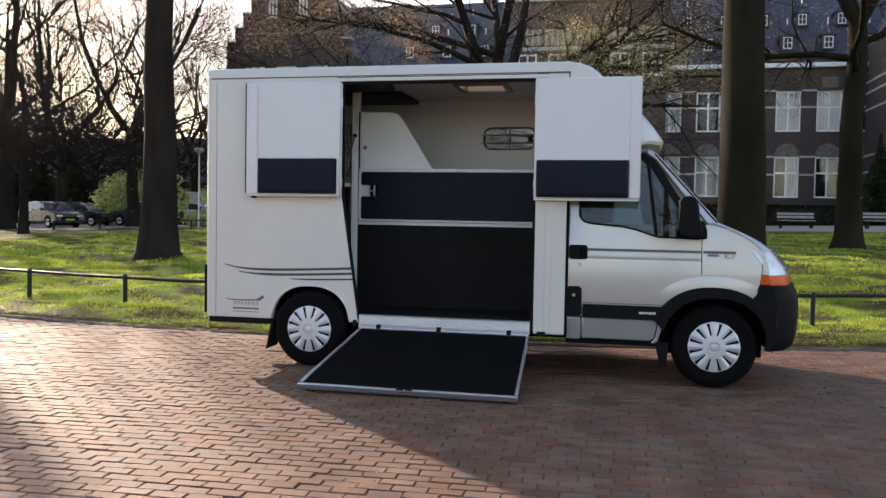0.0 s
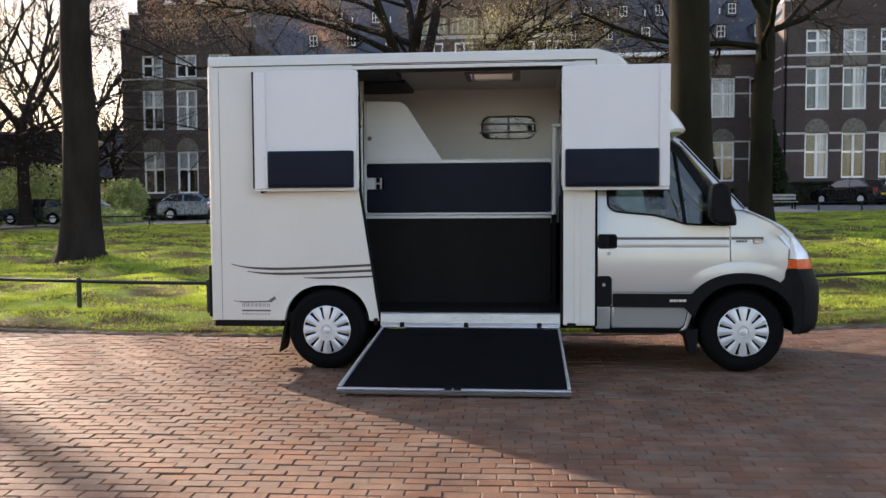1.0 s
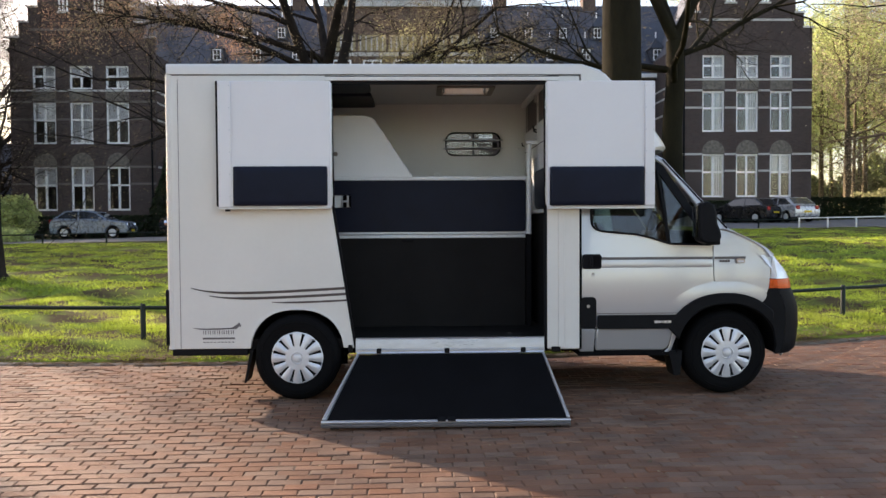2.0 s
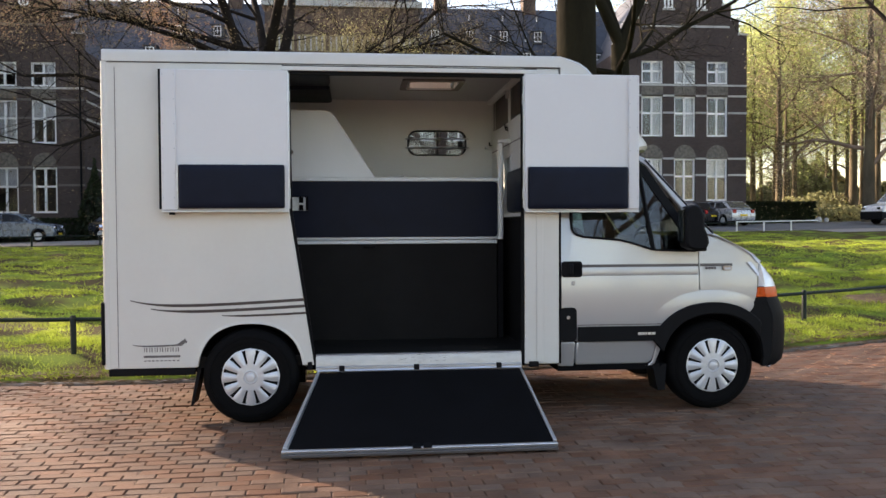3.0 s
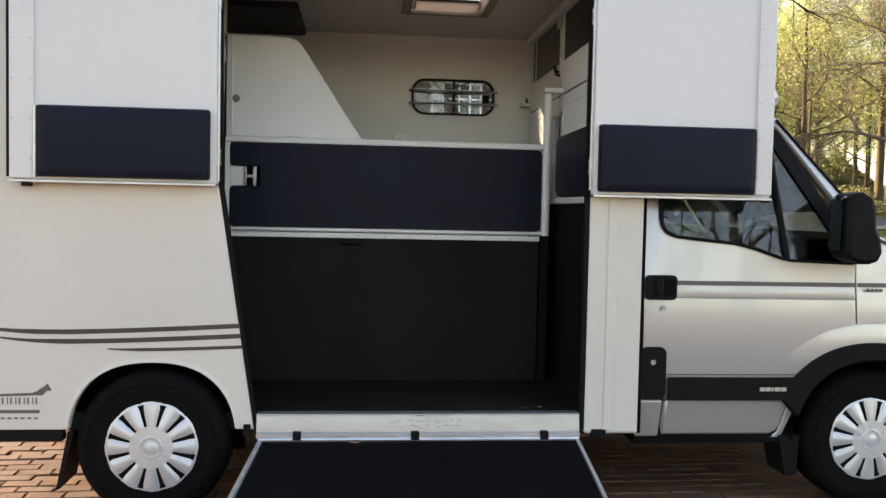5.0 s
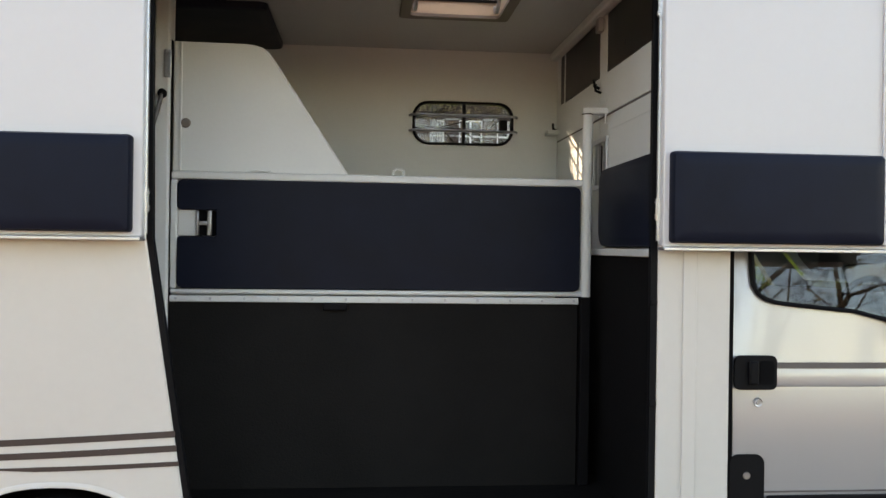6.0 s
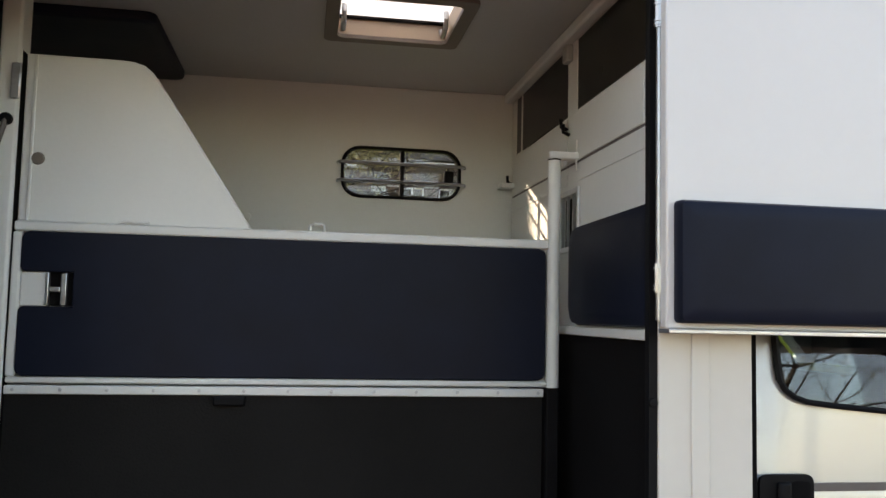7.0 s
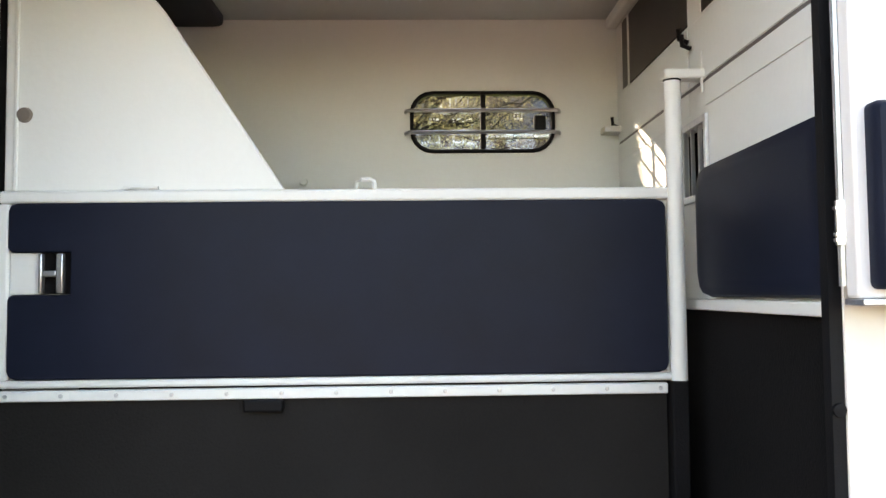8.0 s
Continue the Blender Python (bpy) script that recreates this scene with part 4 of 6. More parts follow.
part("door_foot", warp(plate([(2.47, 0.374), (3.05, 0.374), (3.084, 0.395), (3.115, 0.562), (2.47, 0.562)], [], "y", CS + 0.004, CS + 0.05), tuck), M_SILVER, cab, bevel=0.014)
part("cab_corner", warp(box((2.335, CS + 0.004, 0.362), (2.463, CS + 0.05, 0.564)), tuck), M_SILVER, cab, bevel=0.012)
part("rocker", warp(plate([(2.335, 0.336), (3.05, 0.336), (3.105, 0.345), (3.172, 0.562), (3.122, 0.562), (3.092, 0.392), (3.06, 0.369), (2.335, 0.358)], [], "y", CS + 0.006, CS + 0.06), lambda c: Vector((c.x, c.y + max(0, 0.575 - c.z) * 0.25, c.z))), M_SILVER, cab, bevel=0.01)
part("cab_floor", box((2.335, 0.08, 0.33), (3.15, 1.80, 0.42)), M_DARK, cab)
# Black strip painted for the shade in the gap between box and cab.
part("cab_gap", box((2.326, CS - 0.004, 0.40), (2.346, CS + 0.03, 2.0)), M_DARK, cab)
# front wing, wheel arch and bumper
wing_poly = [(3.466, 0.875)] + hoop(ARCH_X, ARCH_Z, ARCH_A, ARCH_B, 97, 58, 9, 2.2) + [(3.885, 0.84), (3.922, 0.893), (3.930, 0.95), (3.936, 1.05), (3.945, 1.12), (3.950, 1.165), (3.90, 1.213), (3.855, 1.254), (3.78, 1.300), (3.705, 1.342), (3.63, 1.380), (3.565, 1.412), (3.50, 1.405), (3.458, 1.30)]
part("front_wing", warp(belly(plate(wing_poly, [], "y", CS, CS + 0.04)), lean), M_SILVER, cab, "silver front wing", bevel=0.016)
arch_poly = hoop(ARCH_X, ARCH_Z, ARCH_A + 0.003, ARCH_B + 0.003, 158, 40, 24, 2.2) + hoop(WB, 0.35, 0.425, 0.415, 30, 165, 22, 2.2)
part("wheel_arch", plate(arch_poly, [], "y", CS - 0.018, CS + 0.03), M_BLACK, cab, "black wheel arch moulding", bevel=0.01)
flare = []
for k, out in ((1.0, 0.009), (1.03, 0.0085), (1.07, 0.007), (1.12, 0.0045), (1.17, 0.0015), (1.21, -0.001)):
    edge = hoop(ARCH_X, ARCH_Z, ARCH_A * k, ARCH_B * k, 142, 52, 26, 2.2)
    flare.append([(x, CS + bow(z) - out * max(0, math.sin(math.pi * i / 26)) ** 0.6, z) for i, (x, z) in enumerate(edge)])
part("wing_flare", loft(flare), M_SILVER, cab, "rounded silver wheel arch flare")
repeater = part("side_repeater", plate(rrect(3.645, 1.108, 3.718, 1.146, 0.014), [], "y", CS - 0.012, CS + 0.002), M_CREAM, cab, "small cream side indicator lamp", bevel=0.006)
part("repeater_lens", plate(rrect(3.656, 1.114, 3.707, 1.132, 0.006), [], "y", CS - 0.015, CS - 0.0125), M_LENS, repeater)
for i in range(4):
    part("name_bar", box((3.505 + i * 0.023, CS - 0.003, 1.118), (3.523 + i * 0.023, CS - 0.0005, 1.136)), M_LOGO, cab)
STN = [(0.0, -0.19), (0.015, -0.15), (0.04, -0.10), (0.08, -0.055), (0.15, -0.02), (0.25, 0.0), (0.45, 0.05), (0.70, 0.10), (0.93, 0.12)]
STN += [(1.86 - s, b) for s, b in STN[-2::-1]]


def front(pts, k=1.0, s0=-0.001, s1=2.0, zd=0.0, thick=0.0):
    rows = []
    for s, b in STN:
        if s0 <= s <= s1:
            edge = min(s, 1.86 - s)
            drop = zd * max(0, 1 - edge / 0.15) ** 2
            rows.append([(u + b * k * w, CS + s, z - drop) for u, z, w in pts])
    return loft(rows)


part("bonnet", front([(3.55, 1.412, 0.05), (3.65, 1.382, 0.10), (3.76, 1.336, 0.16), (3.86, 1.290, 0.24), (3.95, 1.242, 0.34), (4.03, 1.180, 0.5), (4.04, 1.170, 1.0)], zd=0.015), M_SILVER, cab, "silver bonnet")
part("headlamp", front([(4.04, 1.172, 1), (4.10, 1.10, 1), (4.155, 1.03, 1), (4.178, 0.974, 1)], s1=0.46), M_LENS, cab, "clear headlamp")
part("headlamp_side", plate([(3.937, 0.975), (4.002, 0.975), (3.995, 1.03), (3.982, 1.10), (3.955, 1.163)], [], "y", CS + 0.002, CS + 0.03), M_LENS, cab, bevel=0.006)
part("indicator_side", plate([(3.924, 0.893), (4.008, 0.893), (4.002, 0.971), (3.936, 0.971)], [], "y", CS + 0.001, CS + 0.03), M_AMBER, cab, bevel=0.006)
part("indicator", front([(4.180, 0.972, 1), (4.192, 0.933, 1), (4.196, 0.892, 1)], s1=0.46), M_AMBER, cab, "amber indicator lens")
part("grille", front([(4.04, 1.172, 1), (4.155, 1.02, 1), (4.19, 0.875, 1)], s0=0.44, s1=1.45), M_BLACK, cab, "black front grille")
part("headlamp", front([(4.04, 1.172, 1), (4.155, 1.02, 1), (4.178, 0.956, 1), (4.196, 0.872, 1)], s0=1.40), M_CHROME, cab)
part("bumper", front([(4.197, 0.890, 1), (4.235, 0.80, 1), (4.255, 0.74, 1), (4.26, 0.60, 1), (4.25, 0.45, 1), (4.235, 0.385, 1), (4.18, 0.345, 0.9), (4.04, 0.33, 0.6)]), M_BLACK, cab, "black plastic front bumper")
part("bumper_side", plate([(3.850, 0.788), (3.921, 0.889), (4.008, 0.889), (4.045, 0.80), (4.065, 0.74), (4.07, 0.60), (4.06, 0.45), (4.045, 0.385), (4.01, 0.345), (3.975, 0.345), (3.99, 0.42), (3.975, 0.52), (3.945, 0.62), (3.905, 0.70)], [], "y", CS - 0.0005, CS + 0.04), M_BLACK, cab, bevel=0.006)
part("tow_eye", tube([(4.02, CS + 0.03, 0.355), (4.05, CS + 0.03, 0.34)], 0.015, 8), M_STEEL, cab)
part("mud_flap", plate([(3.095, 0.37), (3.21, 0.37), (3.195, 0.165), (3.14, 0.16)], [], "y", CS + 0.05, CS + 0.24), M_BLACK, cab, "black rubber mud flap")
# screen, pillars, roof
scr = []
for s in (0.10, 0.14, 0.25, 0.5, 0.93, 1.36, 1.61, 1.72, 1.76):
    bulge = 0.10 * (1 - ((s - 0.93) / 0.85) ** 2)
    scr.append([(3.57 + bulge, CS + s, 1.41), (3.44 + bulge, CS + s + (0.02 if s < 0.2 else 0), 1.56), (3.24 + bulge, CS + s, 1.78), (3.05 + bulge * 0.6, CS + s, 1.985)])
part("windscreen", loft(scr), M_CABGLASS, cab, "tinted windscreen")
pillar = [(3.49, 1.385), (3.60, 1.385), (3.57, 1.425), (3.07, 1.992), (3.00, 2.03), (2.98, 1.995), (3.055, 1.94)]
part("screen_pillar", warp(plate(pillar, [], "y", CS + 0.004, CS + 0.06), lean), M_SILVER, cab, "silver screen pillar", bevel=0.012)
part("pillar_seal", warp(tube([(3.575, CS - 0.0, 1.40), (3.055, CS - 0.0, 1.985)], 0.007, 6), lean), M_BLACK, cab)
part("cab_roof", box((2.33, 0.16, 1.97), (3.02, 1.72, 2.03)), M_SILVER, cab, bevel=0.03)
far = plate([(2.35, 0.42), (3.12, 0.42), (3.2, 0.75), (3.95, 0.75), (4.0, 1.15), (3.60, 1.375), (3.44, 1.27), (2.35, 1.27)], [], "y", 1.84, 1.88)
part("far_door", far, M_SILVER, cab)
part("far_pillar", plate([(3.44, 1.27), (3.56, 1.39), (3.05, 1.98), (2.98, 1.94)], [], "y", 1.72, 1.78), M_SILVER, cab)
part("scuttle", box((3.30, 0.10, 1.05), (3.60, 1.78, 1.375)), M_BLACK, cab, bevel=0.04)
ring = [(3.12 + 0.06 * math.sin(a), 0.50 + 0.19 * math.cos(a), 1.30 + 0.16 * math.sin(a)) for a in [2 * math.pi * i / 20 for i in range(21)]]
part("steering_wheel", tube(ring, 0.014, 8, caps=False), M_BLACK, cab)
for y in (0.25, 0.78, 1.22):
    part("seat_back", plate([(2.50, 0.75), (2.66, 0.75), (2.60, 1.40), (2.55, 1.46), (2.46, 1.44)], [], "y", y, y + 0.46), M_SEAT, cab, bevel=0.04)
    part("head_rest", box((2.42, y + 0.11, 1.48), (2.54, y + 0.35, 1.70)), M_SEAT, cab, bevel=0.04)
part("sun_shade", plate([(2.68, 1.36), (3.0, 1.36), (2.96, 1.62), (2.70, 1.62)], [], "y", 1.70, 1.71), M_SHADE, cab, "pale blue sun shade")
# mirror
mp = [(3.262, 1.34), (3.278, 1.295), (3.335, 1.274), (3.42, 1.278), (3.446, 1.33), (3.437, 1.39), (3.414, 1.435), (3.408, 1.526), (3.388, 1.590), (3.335, 1.618), (3.285, 1.608), (3.262, 1.57)]
mirror = part("door_mirror", plate(mp, [], "y", -0.20, -0.03), M_BLACK, cab, "black door mirror", bevel=0.03)
part("mirror_glass", plate([(3.285, 1.32), (3.25, 1.335), (3.25, 1.58), (3.285, 1.60)], [], "y", -0.16, -0.05), M_CABGLASS, mirror)
part("mirror_arm", plate([(3.36, 1.262), (3.49, 1.262), (3.49, 1.33), (3.46, 1.42), (3.38, 1.36)], [], "y", -0.05, CS + 0.02), M_BLACK, mirror, bevel=0.012)


# ---- ground ----
def kerb_y(x):
    d = abs(x + 4.0)
    return 9.15 + (0.024 * d * d if d < 10 else 2.4 + 0.48 * (d - 10) if d < 20 else 7.2)


def gz(x, y):
    """Height of the land: level by the road, rising gently to the building, more so to the right."""
    s = min(1, max(0, (y - 10.5) / 40))
    rise = min(1.7, max(0.35, 0.66 + 0.018 * (x + 18)))
    return s * rise


def lumps(x, y):
    fade = min(1, max(0, (39.5 - y) / 3))
    return fade * 0.15 * noise.noise((x * 0.7, y * 0.8, 0)) + fade * 0.05 * noise.noise((x * 1.9, y * 1.9, 5))


xs = [-900, -500, -300, -200, -140, -100, -75, -55] + [-42 + i * 0.7 for i in range(120)] + [43, 52, 65, 85, 110, 150, 220, 320, 500, 900]
offs = [-900, -500, -250, -120, -60, -30, -12, -0.02, 0.0] + [0.25 + i * 0.45 for i in range(80)] + [39, 43, 48, 54, 62, 75, 95, 130, 180, 260, 400, 600, 900]
gv, gf = [], []
for x in xs:
    k = kerb_y(x)
    for o in offs:
        y = k + o
        z = -0.055 if o < -0.01 else gz(x, y) + (0.03 + lumps(x, y) * min(1, o) if o < 40 else 0.0)
        gv.append((x, y, z))
n = len(offs)
for i in range(len(xs) - 1):
    for j in range(n - 1):
        gf.append((i * n + j, (i + 1) * n + j, (i + 1) * n + j + 1, i * n + j + 1))
tagged(part("ground", raw("ground", gv, gf, M_LAWN), None), "sunlit grass lawn with worn patches and painted shade streaks", "lawn", kind="structure")


def drape(name, x0, x1, y0, y1, material, up, label, category, nx=60, ny=12):
    v, f = [], []
    for i in range(nx + 1):
        for j in range(ny + 1):
            x = x0 + (x1 - x0) * i / nx
            y = y0 + (y1 - y0) * j / ny
            v.append((x, y, gz(x, y) + up))
    for i in range(nx):
        for j in range(ny):
            a = i * (ny + 1) + j
            f.append((a, a + ny + 1, a + ny + 2, a + 1))
    return tagged(part(name, raw(name, v, f, material), None), label, category, kind="structure")


drape("road", -75, 75, 42.6, 50.0, M_PATH, 0.06, "pale sandy drive in front of the building", "drive")
drape("pavement", 21.5, 44, 39.9, 42.58, M_PATH, 0.064, "sunlit sandy apron at the lawn's edge", "path")
drape("pavement", 14, 70, 43.0, 62.0, M_ASPHALT, 0.075, "grey asphalt parking beside the building", "parking")
drape("pavement", -75, -27, 36.0, 42.58, M_PATH, 0.066, "pale sandy parking under the trees", "parking")

# kerb stones along the curve
kx = -30.0
kerb = tagged(new("kerb"), "weathered concrete kerb beside the brick road", "kerb", kind="structure")
while kx < 30:
    x2 = kx + 0.98
    a, b = Vector((kx + 0.006, kerb_y(kx), 0)), Vector((x2 - 0.006, kerb_y(x2), 0))
    d = (b - a).normalized()
    s = Vector((-d.y, d.x, 0))
    j = random.uniform(-0.006, 0.008)
    bm = bmesh.new()
    lo, mid, hi = [[bm.verts.new(q + s * w + Vector((0, 0, z + j))) for q, w in ((a, w0), (b, w0), (b, w1), (a, w1))] for w0, w1, z in ((-0.08, 0.04, -0.15), (-0.08, 0.04, 0.008), (-0.068, 0.03, 0.018))]
    for p, q in ((lo, mid), (mid, hi)):
        for i in range(4):
            bm.faces.new((p[i - 1], p[i], q[i], q[i - 1]))
    bm.faces.new(hi)
    part("kerb_stone", bm, M_KERB, kerb, smooth=0)
    kx = x2


# ---- the brick building behind the lawn ----
def wall_grid(bm, x0, x1, z0, z1, holes, y0, y1):
    """A wall along x with rectangular openings that go right through."""
    X = sorted({x0, x1, *[h[0] for h in holes], *[h[2] for h in holes]})
    Z = sorted({z0, z1, *[h[1] for h in holes], *[h[3] for h in holes]})
    solid = lambda i, j: 0 <= i < len(X) - 1 and 0 <= j < len(Z) - 1 and not any(h[0] <= X[i] and X[i + 1] <= h[2] and h[1] <= Z[j] and Z[j + 1] <= h[3] for h in holes)
    def quad(*p):
        bm.faces.new([bm.verts.new(q) for q in p])
    for i in range(len(X) - 1):
        for j in range(len(Z) - 1):
            if not solid(i, j):
                continue
            a, b, c, d = X[i], X[i + 1], Z[j], Z[j + 1]
            quad((a, y0, c), (b, y0, c), (b, y0, d), (a, y0, d))
            quad((a, y1, c), (a, y1, d), (b, y1, d), (b, y1, c))
            if not solid(i - 1, j):
                quad((a, y0, c), (a, y0, d), (a, y1, d), (a, y1, c))
            if not solid(i + 1, j):
                quad((b, y0, c), (b, y1, c), (b, y1, d), (b, y0, d))
            if not solid(i, j - 1):
                quad((a, y0, c), (a, y1, c), (b, y1, c), (b, y0, c))
            if not solid(i, j + 1):
                quad((a, y0, d), (b, y0, d), (b, y1, d), (a, y1, d))
    bmesh.ops.remove_doubles(bm, verts=bm.verts[:], dist=1e-4)
    return bm


def window_meshes(w, h, split):
    zs = [0.12, h * split - 0.06, h * split + 0.06, h - 0.12] if split else [0.10, h - 0.10]
    lights = [rect(x0, zs[i], x1, zs[i + 1]) for x0, x1 in ((0.115, w / 2 - 0.065), (w / 2 + 0.065, w - 0.115)) for i in range(0, len(zs), 2)]
    bm = plate(rect(0, 0, w, h), lights, "y", 0.0, 0.10)
    fr = finish(bm, "frame", M_FRAME, 0)
    pn = finish(box((0.08, 0.05, 0.08), (w - 0.08, 0.056, h - 0.08)), "pane", M_PANE, 0)
    sl = finish(box((-0.1, -0.08, -0.12), (w + 0.1, 0.12, -0.001)), "sill", M_STONE, 0)
    cv = []
    for k in (0, 1):
        x = 0.05 if k == 0 else w / 2 + 0.02
        ww = w / 2 - 0.07
        cv.append([[(x + ww * i / 14, 0.22 + 0.035 * math.sin(i * 1.9), z) for i in range(15)] for z in (0.05, h - 0.05)])
    bm = loft(cv[0])
    loft(cv[1], bm)
    both = finish(bm, "curtain", M_CURTAIN)
    one = finish(loft(cv[1]), "curtain", M_CURTAIN)
    blind = finish(box((0.05, 0.2, h * 0.55), (w - 0.05, 0.22, h)), "blind", M_CURTAIN, 0)
    return fr, pn, sl, (both, one, blind)


WIN_KINDS = {}


def window(parent, x, y, z, w, h, split=0.62):
    key = (round(w, 2), round(h, 2), split)
    if key not in WIN_KINDS:
        WIN_KINDS[key] = window_meshes(w, h, split)
    fr, pn, sl, cur = WIN_KINDS[key]
    o = part("window", fr, None, parent, loc=(x, y + 0.12, z))
    part("pane", pn, None, o)
    part("sill", sl, None, o)
    c = random.choice((0, 1, 1, 2, 2, None, None))
    if c is not None:
        part("curtain", cur[c], None, o)


def band(parent, x0, x1, y, z, gaps=(), h=0.16, stone=None):
    """A pale stone string course, broken at the windows."""
    at = x0
    for a, b in sorted(gaps) + [(x1, x1)]:
        if a - at > 0.15:
            part("string_course", box((at, y - 0.03, z), (a, y + 0.02, z + h)), stone or M_STONE, parent)
        at = b


def tympanum(parent, x, y, z, w):
    pts = [(x, z)] + [(x + w / 2 + w / 2 * math.cos(radians(a)), z + 0.85 * math.sin(radians(a))) for a in range(180, -1, -15)]
    part("arched_panel", plate(pts[1:], [], "y", y - 0.02, y + 0.03), M_TILE, parent)


def wing(name, x0, x1, y, base, cols, label, side_x, stone):
    h = thing(name, ((x0 + x1) / 2, y, base), label, "building")
    half = (x1 - x0) / 2
    cx = (x0 + x1) / 2
    holes, wins = [], []
    for c in cols:
        c -= cx
        for z, ht in ((1.72, 2.78), (5.92, 2.62), (9.35, 1.48)):
            holes.append((c - 0.72, z, c + 0.72, z + ht))
            wins.append((c - 0.72, z, 1.44, ht))
    top = 11.6
    bm = wall_grid(bmesh.new(), -half, half, 0.0, top, holes, 0.0, 0.45)
    w = part("wall", bm, M_BRICK, h, smooth=0)
    steps, hw, z = 7, half, top
    gable = [(-half, top - 0.001)]
    left = []
    for i in range(steps):
        zz = z + 0.95
        left += [(-hw, z), (-hw, zz)]
        hw -= half / (steps + 0.6)
        z = zz
    poly = left + [(-x, zc) for x, zc in reversed(left)]
    gable = part("gable", plate(poly, [], "y", 0.0, 0.45), M_BRICK, h)
    for i in range(steps):
        x = half - i * half / (steps + 0.6)
        for sx in (-1, 1):
            a, b = sorted((sx * x, sx * (x - half / (steps + 0.6))))
            part("coping", box((a - 0.06, -0.08, top + 0.95 * (i + 1)), (b + 0.06, 0.52, top + 0.95 * (i + 1) + 0.12)), M_STONE, gable)
    for x in (-1.1, 1.1):
        window(h, x - 0.3, -0.14, 14.2, 0.6, 1.1, 0)
    # Dark sheet stands in for the unlit room.
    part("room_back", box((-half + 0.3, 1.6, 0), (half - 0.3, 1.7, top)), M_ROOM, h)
    for x, z, ww, hh in wins:
        window(h, x, 0.0, z, ww, hh, 0.55 if hh < 2 else 0.58)
    for c in cols:
        c -= cx
        tympanum(h, c - 0.75, 0, 4.53, 1.5)
        part("tile_panel", box((c - 0.72, -0.02, 8.62), (c + 0.72, 0.03, 9.22)), M_TILE, h)
    gaps = [(c - cx - 0.72, c - cx + 0.72) for c in cols]
    for z in (3.35, 4.42, 7.4, 8.50):
        band(h, -half, half, 0, z, gaps, 0.13, stone)
    band(h, -half, half, 0, 9.2, (), 0.12, M_STONE)
    band(h, -half + 1.2, half - 1.2, 0, 13.0, (), 0.14, stone)
    # side returns and roof
    for sx in (-half, half - 0.45):
        part("side_wall", box((sx, 0.4505, 0), (sx + 0.45, 12.0, top)), M_BRICK, h, smooth=0)
        xf = sx - 0.02 if sx < 0 else sx + 0.47
        for z in (3.35, 4.42, 7.4, 8.50, 9.2):
            part("string_course", box((min(xf, sx), 0.46, z), (max(xf, sx + 0.45), 6.5, z + 0.13)), M_STONE, h)
    rb = bmesh.new()
    pk = top + 6.3
    v = [rb.verts.new(p) for p in ((-half, 0.46, top), (half, 0.46, top), (0, 0.46, pk), (-half, 14, top), (half, 14, top), (0, 14, pk))]
    for f in ((0, 3, 5, 2), (1, 2, 5, 4), (3, 4, 5), (0, 1, 4, 3)):
        rb.faces.new([v[i] for i in f])
    part("roof", rb, M_SLATE, h, smooth=0)
    part("down_pipe", tube([(side_x, -0.08, 0.2), (side_x, -0.08, top)], 0.06, 8), M_BLACK, h)
    # small windows in the return wall that faces the court
    return h


LB, MB, RB = 0.62, 1.10, 1.30
wing("brick_wing", -27.45, -18.45, 54.0, LB, (-25.35, -23.05, -20.8), "dark brick gabled wing with white sash windows", 4.3, M_DULLSTONE)
wing("brick_wing", 15.05, 23.5, 54.0, RB, (17.1, 19.3, 21.5), "dark brick stepped-gable wing with arched tile panels", -4.1, M_STONE)
main = thing("brick_building", (-1.6, 60.0, MB), "long dark brick building with blue-grey slate roof", "building")
MX0, MX1, TOPM = -16.9, 18.2, 10.85
cols = [2.6 + 2.56 * i + 1.6 for i in range(6)] + [-(2.6 + 2.56 * i) - 0.4 for i in range(5)] + [-1.1, 1.5]
cols = [c for c in cols if MX0 + 1 < c < MX1 - 1]
holes, wins = [], []
for c in cols:
    for z, ht in ((1.92, 2.76), (6.33, 2.72)):
        holes.append((c - 0.8, z, c + 0.8, z + ht))
        wins.append((c - 0.8, z, 1.6, ht))
part("wall", wall_grid(bmesh.new(), MX0, MX1, 0.0, TOPM, holes, 0.0, 0.45), M_BRICK, main, smooth=0)
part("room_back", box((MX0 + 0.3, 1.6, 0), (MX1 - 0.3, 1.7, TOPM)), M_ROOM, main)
for x, z, w, hh in wins:
    window(main, x, 0, z, w, hh, 0.6)
for i, c in enumerate(cols):
    tympanum(main, c - 0.8, 0, 4.70, 1.6)
    if i % 2 == 0:
        part("tile_panel", box((c - 0.5, -0.02, 9.25), (c + 0.5, 0.03, 9.95)), M_TILE, main)
gaps = [(c - 0.8, c + 0.8) for c in cols]
for z in (3.4, 4.6, 7.9, 9.0):
    band(main, MX0, MX1, 0, z, gaps, 0.12)
part("gutter", box((MX0, -0.35, TOPM - 0.30), (MX1, 0.0, TOPM)), M_FRAME, main, "white gutter board", bevel=0.05)
rb = bmesh.new()
RZ = TOPM + 6.6
v = [rb.verts.new(p) for p in ((MX0 - 4.4, -0.3, TOPM + 0.004), (MX1 + 4.2, -0.3, TOPM + 0.004), (MX1 + 4.2, 7.0, RZ), (MX0 - 4.4, 7.0, RZ), (MX0 - 4.4, 14.5, TOPM), (MX1 + 4.2, 14.5, TOPM))]
for f in ((0, 1, 2, 3), (3, 2, 5, 4), (0, 3, 4), (1, 5, 2)):
    rb.faces.new([v[i] for i in f])
